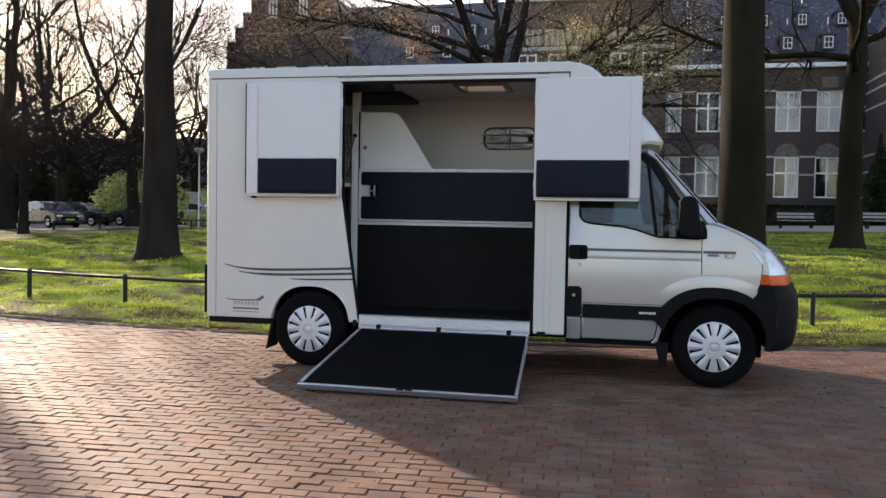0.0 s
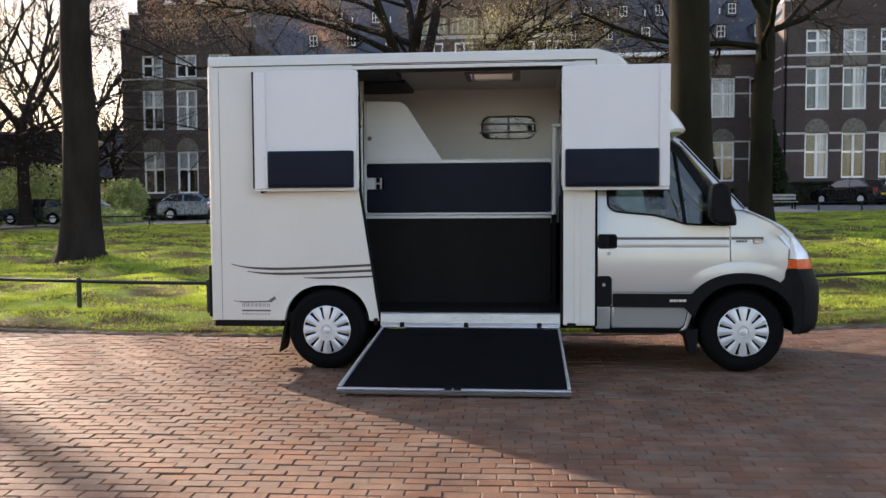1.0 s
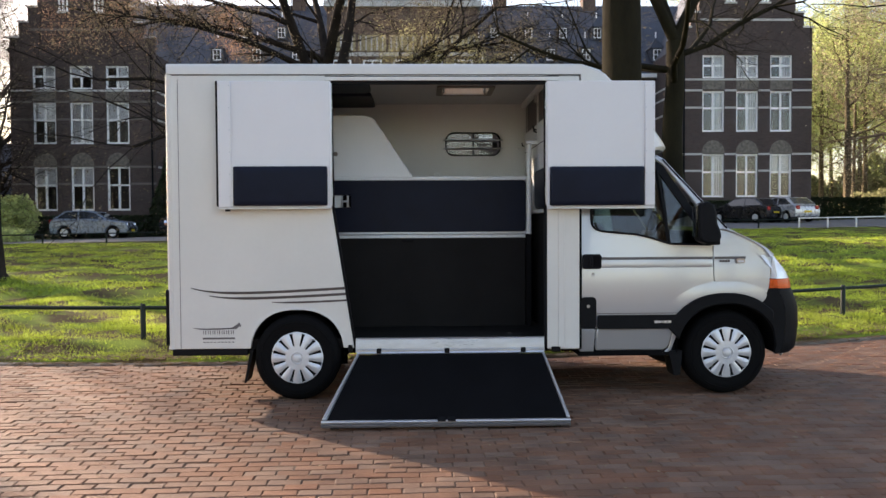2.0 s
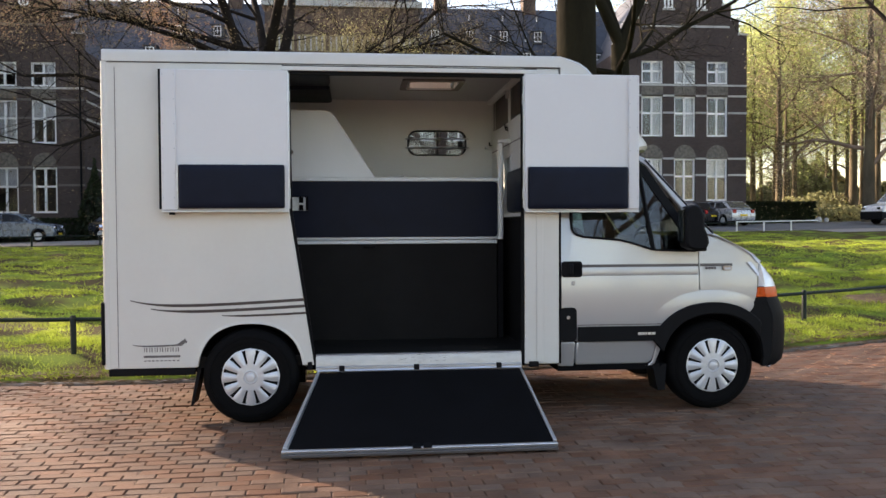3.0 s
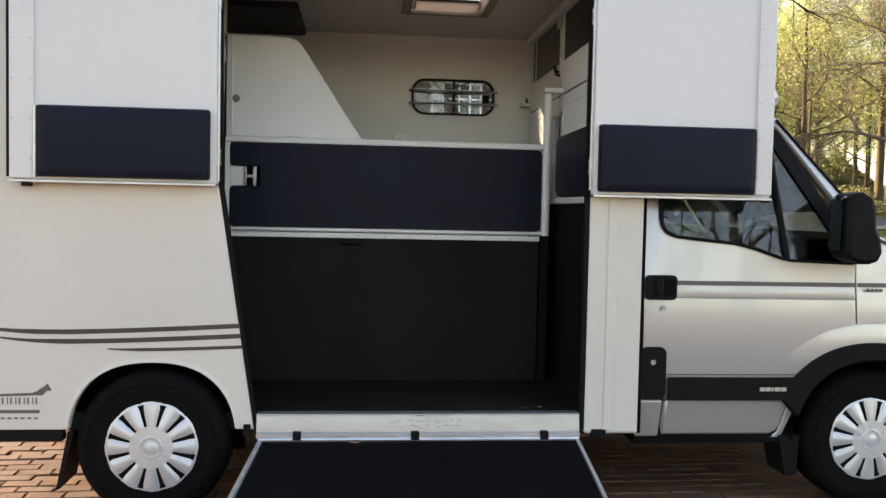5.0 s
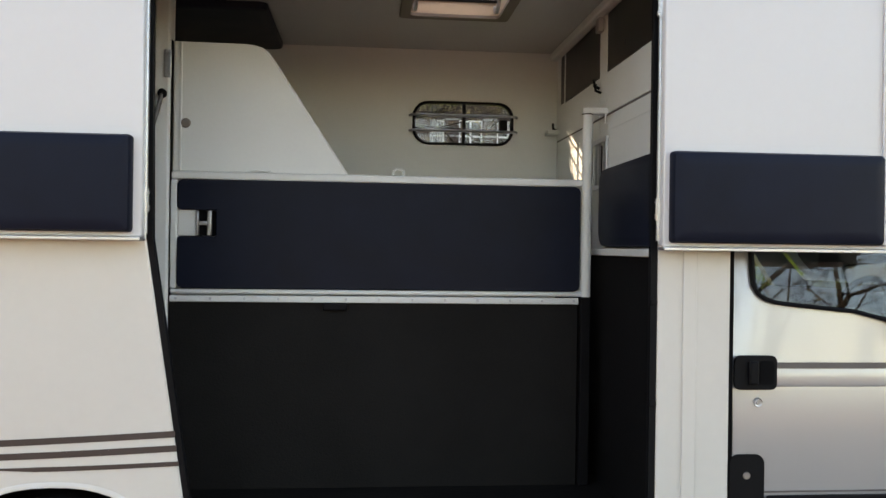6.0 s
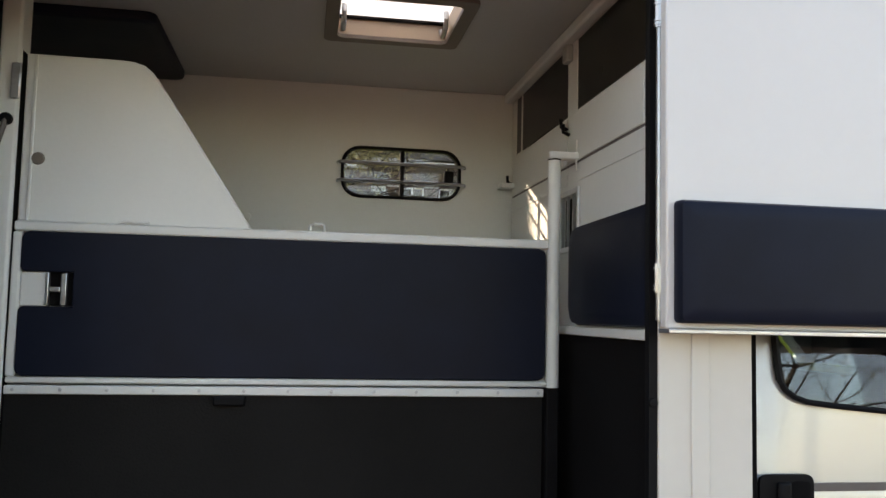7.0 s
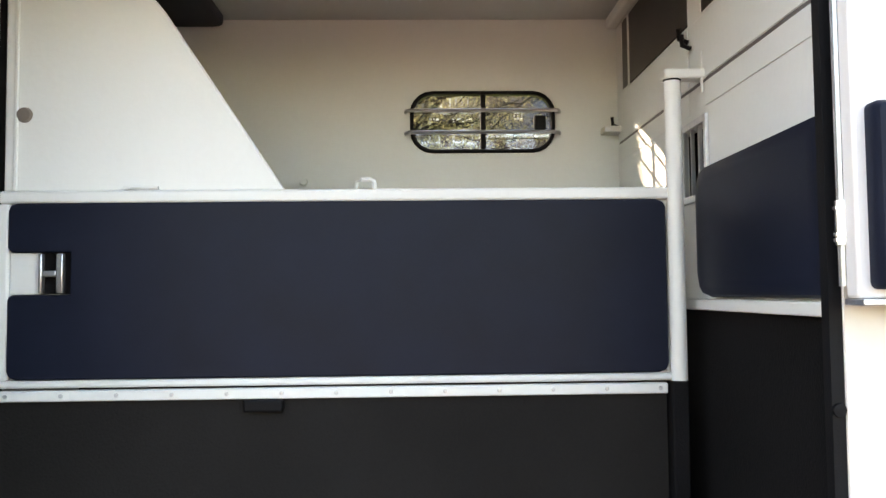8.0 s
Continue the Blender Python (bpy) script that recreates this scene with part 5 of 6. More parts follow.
roof = part("roof", rb, M_SLATE, main, "blue-grey slate roof", smooth=0)


def dormer(x, zz, s):
    y = -0.3 + 7.3 * (zz - TOPM) / 6.6
    d = part("dormer", box((x - 0.5 * s, y - 0.15, zz), (x + 0.5 * s, y + 1.4 * s, zz + 1.15 * s)), M_SLATE, roof, smooth=0)
    part("dormer_frame", box((x - 0.34 * s, y - 0.2, zz + 0.12 * s), (x + 0.34 * s, y - 0.151, zz + 1.05 * s)), M_FRAME, d, smooth=0)
    for dx in (-0.26, 0.03):
        for dz in (0.2, 0.62):
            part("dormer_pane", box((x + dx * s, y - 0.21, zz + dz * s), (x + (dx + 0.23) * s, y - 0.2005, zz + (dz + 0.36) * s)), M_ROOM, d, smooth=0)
    cb = bmesh.new()
    top = cb.verts.new((x, y + 0.3 * s, zz + 2.15 * s))
    ring = [cb.verts.new(p) for p in ((x - 0.62 * s, y - 0.28, zz + 1.15 * s), (x + 0.62 * s, y - 0.28, zz + 1.15 * s), (x + 0.62 * s, y + 1.5 * s, zz + 1.15 * s), (x - 0.62 * s, y + 1.5 * s, zz + 1.15 * s))]
    for i in range(4):
        cb.faces.new((ring[i - 1], ring[i], top))
    cb.faces.new(ring)
    part("dormer_roof", cb, M_SLATE, d, smooth=0)
    part("finial", tube([(x, y + 0.3 * s, zz + 2.1 * s), (x, y + 0.3 * s, zz + 2.6 * s)], 0.05, 6), M_FRAME, d)


for i in range(6):
    dormer(4.1 + 2.57 * i, TOPM + 1.0, 0.85)
for i in range(5):
    dormer(5.4 + 2.57 * i, TOPM + 3.1, 0.8)
for i in range(3):
    dormer(-14.5 + 2.8 * i, TOPM + 1.0, 0.85)
for i in range(2):
    dormer(-13.1 + 2.8 * i, TOPM + 3.1, 0.8)
for x in (-9.5, 6.2, 13.2):
    part("chimney", box((x - 0.5, 6.4, RZ - 1.0), (x + 0.5, 7.5, RZ + 1.8)), M_BRICK_OUTER, roof, smooth=0)
# taller middle part
mid = thing("brick_pavilion", (-2.9, 58.6, MB), "taller middle part with ochre frieze and chimneys", "building")
part("wall", box((-5.2, 0, 0), (5.2, 8, 15.2)), M_BRICK_OUTER, mid, smooth=0)
for x in (-4.2, -2.1, 0.0, 2.1, 4.2):
    window(mid, x - 0.65, -0.16, 10.0, 1.3, 1.6, 0.55)
    part("ochre_panel", box((x - 0.95, -0.03, 12.2), (x + 0.95, 0.02, 13.3)), M_OCHRE, mid)
    for k in range(5):
        part("baluster", box((x - 0.85 + k * 0.38, -0.06, 12.25), (x - 0.75 + k * 0.38, -0.031, 13.2)), M_STONE, mid)
part("string_course", box((-5.2, -0.05, 11.85), (5.2, 0.0, 12.1)), M_STONE, mid)
part("cornice", box((-5.4, -0.25, 15.2), (5.4, 8.2, 15.6)), M_STONE, mid)
part("roof", warp(box((-5.2, 0, 15.6), (5.2, 8, 19.0)), lambda c: Vector((c.x * (0.55 if c.z > 17 else 1), 4 + (c.y - 4) * (0.2 if c.z > 17 else 1), c.z))), M_SLATE, mid, smooth=0)
for x in (-4.6, 4.6):
    part("chimney", box((x - 0.6, 3, 15.6), (x + 0.6, 4.4, 20.2)), M_BRICK_OUTER, mid, smooth=0)
# low house with tiled roof far behind on the left
low = thing("low_house", (-46, 66, 0.6), "low brick house with grey roof half hidden by trees", "house")
part("wall", box((-14, 0, 0), (14, 8, 3.2)), M_BRICK_OUTER, low, smooth=0)
rb = bmesh.new()
v = [rb.verts.new(p) for p in ((-14.4, -0.4, 3.2), (14.4, -0.4, 3.2), (14.4, 4, 7.5), (-14.4, 4, 7.5), (-14.4, 8.4, 3.2), (14.4, 8.4, 3.2))]
for f in ((0, 1, 2, 3), (3, 2, 5, 4), (0, 3, 4), (1, 5, 2)):
    rb.faces.new([v[i] for i in f])
part("roof", rb, M_SLATE, low, smooth=0)


# ---- trees ----
class Wood:
    """Collects tapered limbs as one mesh and remembers where the twigs end."""

    def __init__(self, seed):
        self.r = random.Random(seed)
        self.v, self.f, self.tips = [], [], []

    def limb(self, pts, rads, n):
        base = len(self.v)
        for i, p in enumerate(pts):
            d = (pts[min(i + 1, len(pts) - 1)] - pts[max(i - 1, 0)]).normalized()
            s = d.cross(Vector((0, 0, 1)) if abs(d.z) < 0.92 else Vector((1, 0, 0))).normalized()
            t = s.cross(d)
            for k in range(n):
                a = 2 * math.pi * k / n
                wob = 1 + (0.07 * math.sin(3 * a + i * 1.3) if n > 7 else 0)
                self.v.append(tuple(p + rads[i] * wob * (math.cos(a) * s + math.sin(a) * t)))
        for i in range(len(pts) - 1):
            for k in range(n):
                a, b = base + i * n + k, base + i * n + (k + 1) % n
                self.f.append((a, b, b + n, a + n))

    def grow(self, p, d, length, rad, lev, last, up=0.08, spread=(28, 62), kids=(2, 3), wob=0.16):
        r = self.r
        n = 5 if lev < 2 else 4 if lev < last else 3
        pts, rads = [p.copy()], [rad]
        starts = []
        for i in range(n):
            d = (d + Vector((r.gauss(0, wob), r.gauss(0, wob), r.gauss(0, wob) + up))).normalized()
            p = p + d * (length / n)
            rad2 = rads[0] * (1 - 0.62 * (i + 1) / n)
            pts.append(p.copy())
            rads.append(rad2)
            starts.append((p.copy(), d.copy(), rad2))
        self.limb(pts, rads, 8 if lev == 0 else 6 if lev == 1 else 4 if lev == 2 else 3)
        if lev >= last:
            self.tips += [pts[-1], pts[len(pts) // 2]]
            return
        for i, (q, e, rr) in enumerate(starts):
            if lev <= 1 and i == 0:
                continue
            for k in range(r.randint(*kids) if i < n - 1 else kids[1]):
                side = e.orthogonal().normalized()
                side.rotate(Matrix.Rotation(r.uniform(0, 6.283), 3, e))
                a = radians(r.uniform(*spread))
                nd = (e * math.cos(a) + side * math.sin(a)).normalized()
                self.grow(q, nd, length * r.uniform(0.42, 0.66), rr * r.uniform(0.4, 0.6), lev + 1, last, up, spread, kids, wob)


def leaves(w, size, per, spreadr, keep=1.0):
    r = w.r
    v, f = [], []
    for t in w.tips:
        if r.random() > keep:
            continue
        for _ in range(per):
            c = t + Vector((r.gauss(0, spreadr), r.gauss(0, spreadr), r.gauss(0, spreadr)))
            a = Vector((r.gauss(0, 1), r.gauss(0, 1), r.gauss(0, 0.6))).normalized()
            b = a.orthogonal().normalized()
            b.rotate(Matrix.Rotation(r.uniform(0, 6.28), 3, a))
            s = size * r.uniform(0.6, 1.3)
            i = len(v)
            v += [tuple(c - a * s), tuple(c + b * s * 0.5), tuple(c + a * s), tuple(c - b * s * 0.5)]
            f.append((i, i + 1, i + 2, i + 3))
    return v, f


def tree(loc, height, rad, seed, label, bark=None, leaf=None, clear=6.0, last=4, lean=(0, 0), leaf_size=0.07, per=3, spreadr=0.25, keep=1.0, limbs=7, reach=0.55, up=0.06, spread=(28, 62), kids=(1, 2), flare=1.5, forks=1, boughs=(), twig=None):
    x, y = loc
    o = thing("tree", (x, y, gz(x, y)), label, "tree", "trees round the lawn")
    w = Wood(seed)
    r = w.r
    d0 = Vector((lean[0], lean[1], 1)).normalized()
    top = height * 0.78 if forks == 1 else clear
    pts, rads = [], []
    m = 14
    off = Vector((0, 0, 0))
    for i in range(m + 1):
        t = i / m
        z = top * t
        off += Vector((r.gauss(0, 0.02), r.gauss(0, 0.02), 0)) * top / 6
        fl = 1 + (flare - 1) * math.exp(-z / 0.35)
        pts.append(Vector((d0.x * z, d0.y * z, z - 0.15 if i == 0 else z)) + off * (t if z > 2 else 0.1))
        rads.append(rad * fl * (1 - (0.8 if forks == 1 else 0.25) * t ** 1.2))
        if i == 0:
            pts.insert(1, pts[0] + Vector((0, 0, 0.4)))
            rads.insert(1, rad * (1 + (flare - 1) * 0.35))
    stem = Wood(seed)
    stem.limb(pts, rads, 16)
    part("trunk", raw("trunk", stem.v, stem.f, bark or M_TRUNK), None, o)
    if forks == 1:
        for i in range(limbs):
            t = clear / top + (1 - clear / top) * (i + r.random() * 0.7) / limbs
            k = min(len(pts) - 2, int(t * (len(pts) - 1)))
            a = i * 2.4 + r.uniform(-0.5, 0.5)
            el = r.uniform(0.15, 0.75)
            nd = Vector((math.cos(a), math.sin(a), el)).normalized()
            L = height * reach * (1.05 - 0.65 * max(0, (t - clear / top)) / (1 - clear / top + 1e-6)) * r.uniform(0.75, 1.1)
            w.grow(pts[k], nd, L, max(0.05, rads[k] * r.uniform(0.38, 0.6)), 1, last, up, spread, kids)
        w.grow(pts[-1], Vector((0, 0, 1)), height * 0.25, rads[-1], 1, last, up, spread, kids)
    else:
        for i in range(forks):
            a = i * 6.283 / forks + r.uniform(-0.4, 0.4)
            nd = Vector((math.cos(a) * 0.6, math.sin(a) * 0.6, 1)).normalized()
            w.grow(pts[-1], nd, height * 0.55, rads[-1] * 0.72, 0, last, up, spread, kids, 0.12)
        for i in range(limbs):
            a = i * 2.4 + r.uniform(-0.4, 0.4)
            k = len(pts) - 2 - (i % 3)
            w.grow(pts[k], Vector((math.cos(a), math.sin(a), 0.25)).normalized(), height * reach, rads[k] * 0.4, 1, last, up, spread, kids)
    part("limb", raw("limb", w.v, w.f, twig or bark or M_TRUNK), None, o)
    for end, lf in boughs:
        b = Wood(seed + 7)
        e = Vector(end)
        base = Vector((0, 0, e.z - 1.6))
        line = [base.lerp(e, i / 7) + Vector((b.r.gauss(0, 0.12), b.r.gauss(0, 0.12), 0.5 * math.sin(3.14 * i / 7))) for i in range(8)]
        b.limb(line, [0.16 - 0.018 * i for i in range(8)], 6)
        for i in range(2, 8):
            for q in range(3):
                a = b.r.uniform(0, 6.283)
                b.grow(line[i], ((e - base).normalized() + Vector((math.cos(a), math.sin(a), b.r.uniform(-0.2, 0.5)))).normalized(), b.r.uniform(1.1, 2.1), 0.05, 2, 4, 0.0, (28, 62), (1, 2))
        part("bough", raw("bough", b.v, b.f, bark or M_TRUNK), None, o)
        v, f = leaves(b, 0.034, 8, 0.17, 0.7)
        part("bough_leaf", raw("bough_leaf", v, f, lf, False), None, o)
    if leaf:
        v, f = leaves(w, leaf_size, per, spreadr, keep)
        if v:
            part("crown", raw("crown", v, f, leaf, False), None, o)
    return o


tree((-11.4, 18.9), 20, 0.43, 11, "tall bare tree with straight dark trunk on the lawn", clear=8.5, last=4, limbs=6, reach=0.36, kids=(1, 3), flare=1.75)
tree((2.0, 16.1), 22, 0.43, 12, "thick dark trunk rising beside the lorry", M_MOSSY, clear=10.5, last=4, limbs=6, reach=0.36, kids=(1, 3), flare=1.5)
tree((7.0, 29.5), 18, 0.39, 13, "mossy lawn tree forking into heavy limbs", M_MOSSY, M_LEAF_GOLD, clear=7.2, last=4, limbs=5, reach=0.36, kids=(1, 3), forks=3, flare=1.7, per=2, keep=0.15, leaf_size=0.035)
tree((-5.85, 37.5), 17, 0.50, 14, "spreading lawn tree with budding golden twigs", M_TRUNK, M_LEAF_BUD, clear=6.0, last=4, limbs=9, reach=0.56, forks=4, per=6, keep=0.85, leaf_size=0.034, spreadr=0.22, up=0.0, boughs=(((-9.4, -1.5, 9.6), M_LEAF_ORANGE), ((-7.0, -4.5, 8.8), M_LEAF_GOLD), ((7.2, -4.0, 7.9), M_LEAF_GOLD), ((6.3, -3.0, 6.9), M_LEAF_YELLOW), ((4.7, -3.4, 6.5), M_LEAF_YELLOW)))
tree((7.5, 14.7), 11, 0.17, 16, "slim young tree in a bare soil patch", M_TRUNK, None, clear=3.5, last=3, limbs=6, reach=0.3, flare=1.6, lean=(0.07, 0))
k = 0
for x, y, h, rr, cl in ((-31, 37, 17, 0.42, 5.5), (-36, 48, 18, 0.40, 4.5), (-38.5, 55, 18, 0.3, 4), (-28.9, 45, 18, 0.36, 5.5), (-31.5, 55, 17, 0.33, 4.5), (-32, 58, 18, 0.34, 4.5), (-48, 60, 19, 0.4, 5), (-34, 66, 19, 0.3, 4)):
    tree((x, y), h, rr, 30 + k, "bare park tree with fine twigs", clear=cl, last=4, limbs=7, reach=0.34, kids=(1, 3), forks=(2, 3)[k % 2], up=0.04)
    k += 1
# Mostly unseen trees off to the left, added for shade on the ground.
for x, y in ((-26, 8), (-34, 15), (-24, 12)):
    tree((x, y), 17, 0.36, 90 + k, "bare park tree with fine twigs", clear=5.5, last=4, limbs=6, reach=0.36, kids=(1, 2))
    k += 1
last_tree = [o for o in scene.objects if o.name.startswith("tree") and not o.parent][-3:]
for i, (x, y) in enumerate(((-43, 20), (-32, 19), (-40, 48), (-46, 30), (-52, 47), (-38, 22))):
    copy_thing(last_tree[i % 3], pose(x, y, gz(x, y), 0, 0, 70 * i))
dense = tree((-45, 34), 16, 0.38, 97, "bare park tree with fine twigs", clear=4.5, last=4, limbs=8, reach=0.36, kids=(2, 3))
for i, (x, y) in enumerate(((-50, 38), (-47, 28))):
    copy_thing(dense, pose(x, y, gz(x, y), 0, 0, 80 + 70 * i))
# tall trees added up the lawn, out of view; their trunks shade the road
for i, (x, y) in enumerate(((-30.8, 26.4), (-35.0, 24.0))):
    tree((x, y), 20, 0.36, 310 + i, "unseen tall straight park tree with bare limbs, added for shade", clear=12.0, last=4, limbs=8, reach=0.24, kids=(1, 2), flare=1.5)
for i, (x, y) in enumerate(((-32.85, 31.0), (-33.6, 28.8))):
    tree((x, y), 23, 0.44, 330 + i, "unseen tall park tree with few bare limbs, added for shade", clear=12.0, last=2, limbs=4, reach=0.2, kids=(1, 2), flare=1.4)
# Small trees at or past the left edge, added to shade the lawn.
for i, (x, y, h) in enumerate(((-22.4, 25.2, 7.4), (-19.8, 21.5, 5.6), (-25.5, 31.5, 8.4), (-27.8, 29.0, 8.0))):
    tree((x, y), h, 0.20, 320 + i, "small bare park tree with dense twigs, added for shade", clear=2.4, last=4, limbs=8, reach=0.36, kids=(2, 3))
far_left = [o for o in scene.objects if o.name.startswith("tree") and not o.parent][5:13]
for i, (x, y) in enumerate(((-43, 55), (-50, 68), (-57, 66), (-46, 78), (-31, 74))):
    copy_thing(far_left[i], pose(x, y, gz(x, y), 0, 0, 50 * i))
# park trees on the other side of the road, behind the walk
for x, y in ((-10, -15), (1.5, -18), (10, -14), (18, -22), (6, -11), (-3, -26), (14, -28)):
    tree((x, y), 15, 0.34, 50 + k, "bare street tree across the brick road", clear=3.5, last=4, limbs=6, reach=0.36, kids=(1, 2), leaf=M_LEAF_BUD, per=1, keep=0.2)
    k += 1
# wood on the right, past the building
rw = random.Random(5)
kinds = []
for q in range(4):
    kinds.append(tree((31 + q * 3.1, 64 + 5 * (q % 2)), 22 + q, (0.26, 0.15, 0.34, 0.18)[q], 70 + q, "tall slim woodland tree with fresh leaves", bark=M_WOODBARK, clear=7 + q, last=3, limbs=9, reach=0.24, kids=(2, 3), twig=(None, M_RUSSET)[q % 2], leaf=(M_LEAF_GREEN, M_LEAF_TAN, M_LEAF_GREEN, M_LEAF_TAN)[q], per=(8, 5)[q % 2], keep=(0.6, 0.35)[q % 2], leaf_size=0.10, spreadr=0.55))
for i in range(150):
    x = rw.uniform(26, 125)
    y = rw.uniform(62, 125) if x > 36 else rw.uniform(76, 125)
    if x > 38 and rw.random() < 0.35:
        y = rw.uniform(56, 66)
    copy_thing(kinds[rw.choice((0, 2)) if x < 0.585 * y + rw.uniform(-3, 3) else rw.choice((1, 3, 1, 3, 0))], pose(x, y, gz(x, y), 0, 0, rw.uniform(0, 360)))
for x, y, s in ((34, 44.5, 81), (41, 50, 82), (30.5, 51.5, 83)):
    tree((x, y), 21, 0.38, s, "woodland-edge tree with russet twigs and buds", bark=M_WOODBARK, twig=M_RUSSET, clear=5, last=4, limbs=11, reach=0.34, kids=(1, 3), leaf=M_LEAF_TAN, per=2, keep=0.6, leaf_size=0.06, spreadr=0.3, up=0.0)


def bush(loc, sx, sy, h, leaf, seed, label, n=1600, size=0.07, name="shrub", boxy=False):
    x, y = loc
    o = thing(name, (x, y, gz(x, y)), label, name.replace("_", " "))
    r = random.Random(seed)
    v, f = [], []
    for _ in range(n):
        if boxy:
            p = Vector((r.uniform(-sx, sx), r.uniform(-sy, sy), r.uniform(0, h)))
            p.z = p.z if r.random() < 0.5 else h * r.uniform(0.92, 1.04)
            if r.random() < 0.5:
                p.y = -sy * r.uniform(0.92, 1.06)
        else:
            a, b = r.uniform(0, 6.283), r.random() ** 0.5
            bulge = 1 + 0.35 * noise.noise((math.cos(a) * 2, math.sin(a) * 2, seed))
            zz = r.random()
            p = Vector((sx * math.cos(a) * b * bulge * (1.05 - zz ** 3), sy * math.sin(a) * b * bulge * (1.05 - zz ** 3), h * zz * (1 - 0.3 * b)))
            if h < 5:
                u = Vector((r.gauss(0, 1), r.gauss(0, 1), r.gauss(0, 1))).normalized() * r.random() ** 0.25
                u *= 1 + 0.45 * noise.noise(u * 1.9 + Vector((seed, 0, 0)))
                p = Vector((sx * u.x, sy * u.y, h * max(0.02, 0.46 + 0.5 * u.z)))
        d = Vector((r.gauss(0, 1), r.gauss(0, 1), r.gauss(0, 1))).normalized()
        e = d.orthogonal().normalized()
        s = size * r.uniform(0.6, 1.5)
        i = len(v)
        v += [tuple(p - d * s), tuple(p + e * s * 0.6), tuple(p + d * s), tuple(p - e * s * 0.6)]
        f.append((i, i + 1, i + 2, i + 3))
    part("foliage", raw("foliage", v, f, leaf, False), None, o)
    w = Wood(seed)
    for _ in range(7):
        a = r.uniform(0, 6.28)
        w.limb([Vector((0, 0, -0.1)), Vector((math.cos(a) * sx * 0.4, math.sin(a) * sy * 0.4, h * 0.6))], [0.04, 0.015], 5)
    part("stems", raw("stems", w.v, w.f, M_TWIG), None, o)
    return o


for i, (x, y, sx, h, lf) in enumerate(((-29.5, 47, 3.2, 3.6, M_LEAF_GREEN), (-31, 60, 5, 3.0, M_LEAF_GREEN), (-38, 58, 6, 3.4, M_LEAF_GREEN), (-50, 62, 7, 4.2, M_LEAF_GREEN), (-24.5, 46.2, 1.6, 0.9, M_LEAF_GREEN), (-25.4, 50.2, 1.25, 2.9, M_LEAF_GREEN))):
    bush((x, y), sx, 1.6, h, lf, 100 + i, "bright green spring shrub beside the drive", 2600, 0.13)
for i, (x, y, sx, h) in enumerate(((-44, 52, 3.4, 5.6), (-52, 50, 4, 6.0), (-47, 57, 4.2, 7.0), (-41, 56, 2.6, 5.2))):
    bush((x, y), sx, 3.0, h, M_LEAF_DARK, 120 + i, "dark evergreen tree with dense foliage", 3200, 0.2, "evergreen_tree")
bush((13.9, 52.0), 0.85, 0.8, 5.6, M_LEAF_DARK, 131, "dark columnar yew against the brick wall", 3500, 0.13, "yew")
bush((-17.3, 52.0), 0.85, 0.8, 5.0, M_LEAF_DARK, 132, "dark columnar yew against the brick wall", 3500, 0.13, "yew")
for i, (x, y, sx) in enumerate(((-22.5, 52.6, 4.6), (-10, 58, 6), (5, 58, 8), (19.2, 52.8, 4.0), (24.6, 56.5, 4.8), (60, 60, 12))):
    bush((x, y), sx, 0.6, 1.35 if x < 22 else 1.5, M_LEAF_DARK, 140 + i, "clipped dark hedge in front of the building" if x < 22 else "dark hedge at the edge of the wood", int((1100 if x < 22 else 2600) * sx), 0.09 if x < 22 else 0.12, "hedge", True)
for i, (x, y, sx) in enumerate(((33, 58.5, 3.4), (38.5, 59.5, 3.6), (45, 61, 4.0))):
    bush((x, y), sx, 1.2, 1.3, M_LEAF_FAR, 150 + i, "low brown-green undergrowth at the wood's edge", 2600, 0.10, "undergrowth")
# undergrowth in the wood
r = random.Random(9)
for i in range(16):
    bush((r.uniform(34, 90), r.uniform(64, 85)), r.uniform(2, 4), 2.0, r.uniform(1.2, 2.6), M_LEAF_FAR if i % 3 else M_LEAF_BUD, 160 + i, "loose undergrowth between the trunks", 1500, 0.16, "undergrowth")
for i in range(24):
    x, y = 18 + i * 6.0, 129 + 6 * math.sin(i * 2.1)
    bush((x, y), 9, 3, r.uniform(8, 12), M_LEAF_FAR, 200 + i, "far wood edge of pale spring foliage", 5400, 0.42, "undergrowth")


# bare soil round the young tree
sv, sf = [(7.5, 14.7, gz(7.5, 14.7) + 0.03 + lumps(7.5, 14.7) + 0.035)], []
for ring in range(1, 5):
    for i in range(28):
        a = 2 * math.pi * i / 28
        q = ring / 4 * (1.25 + 0.3 * noise.noise((math.cos(a) * 1.5, math.sin(a) * 1.5, 4)))
        x, y = 7.5 + q * math.cos(a), 14.7 + q * math.sin(a)
        sv.append((x, y, gz(x, y) + 0.03 + lumps(x, y) + (0.035 if ring < 4 else -0.05)))
for i in range(28):
    sf.append((0, 1 + i, 1 + (i + 1) % 28))
    for ring in range(3):
        a, b = 1 + ring * 28 + i, 1 + ring * 28 + (i + 1) % 28
        sf.append((a, a + 28, b + 28, b))
tagged(part("soil_patch", raw("soil_patch", sv, sf, M_SOIL), None), "bare brown soil round the young tree", "soil", kind="structure")

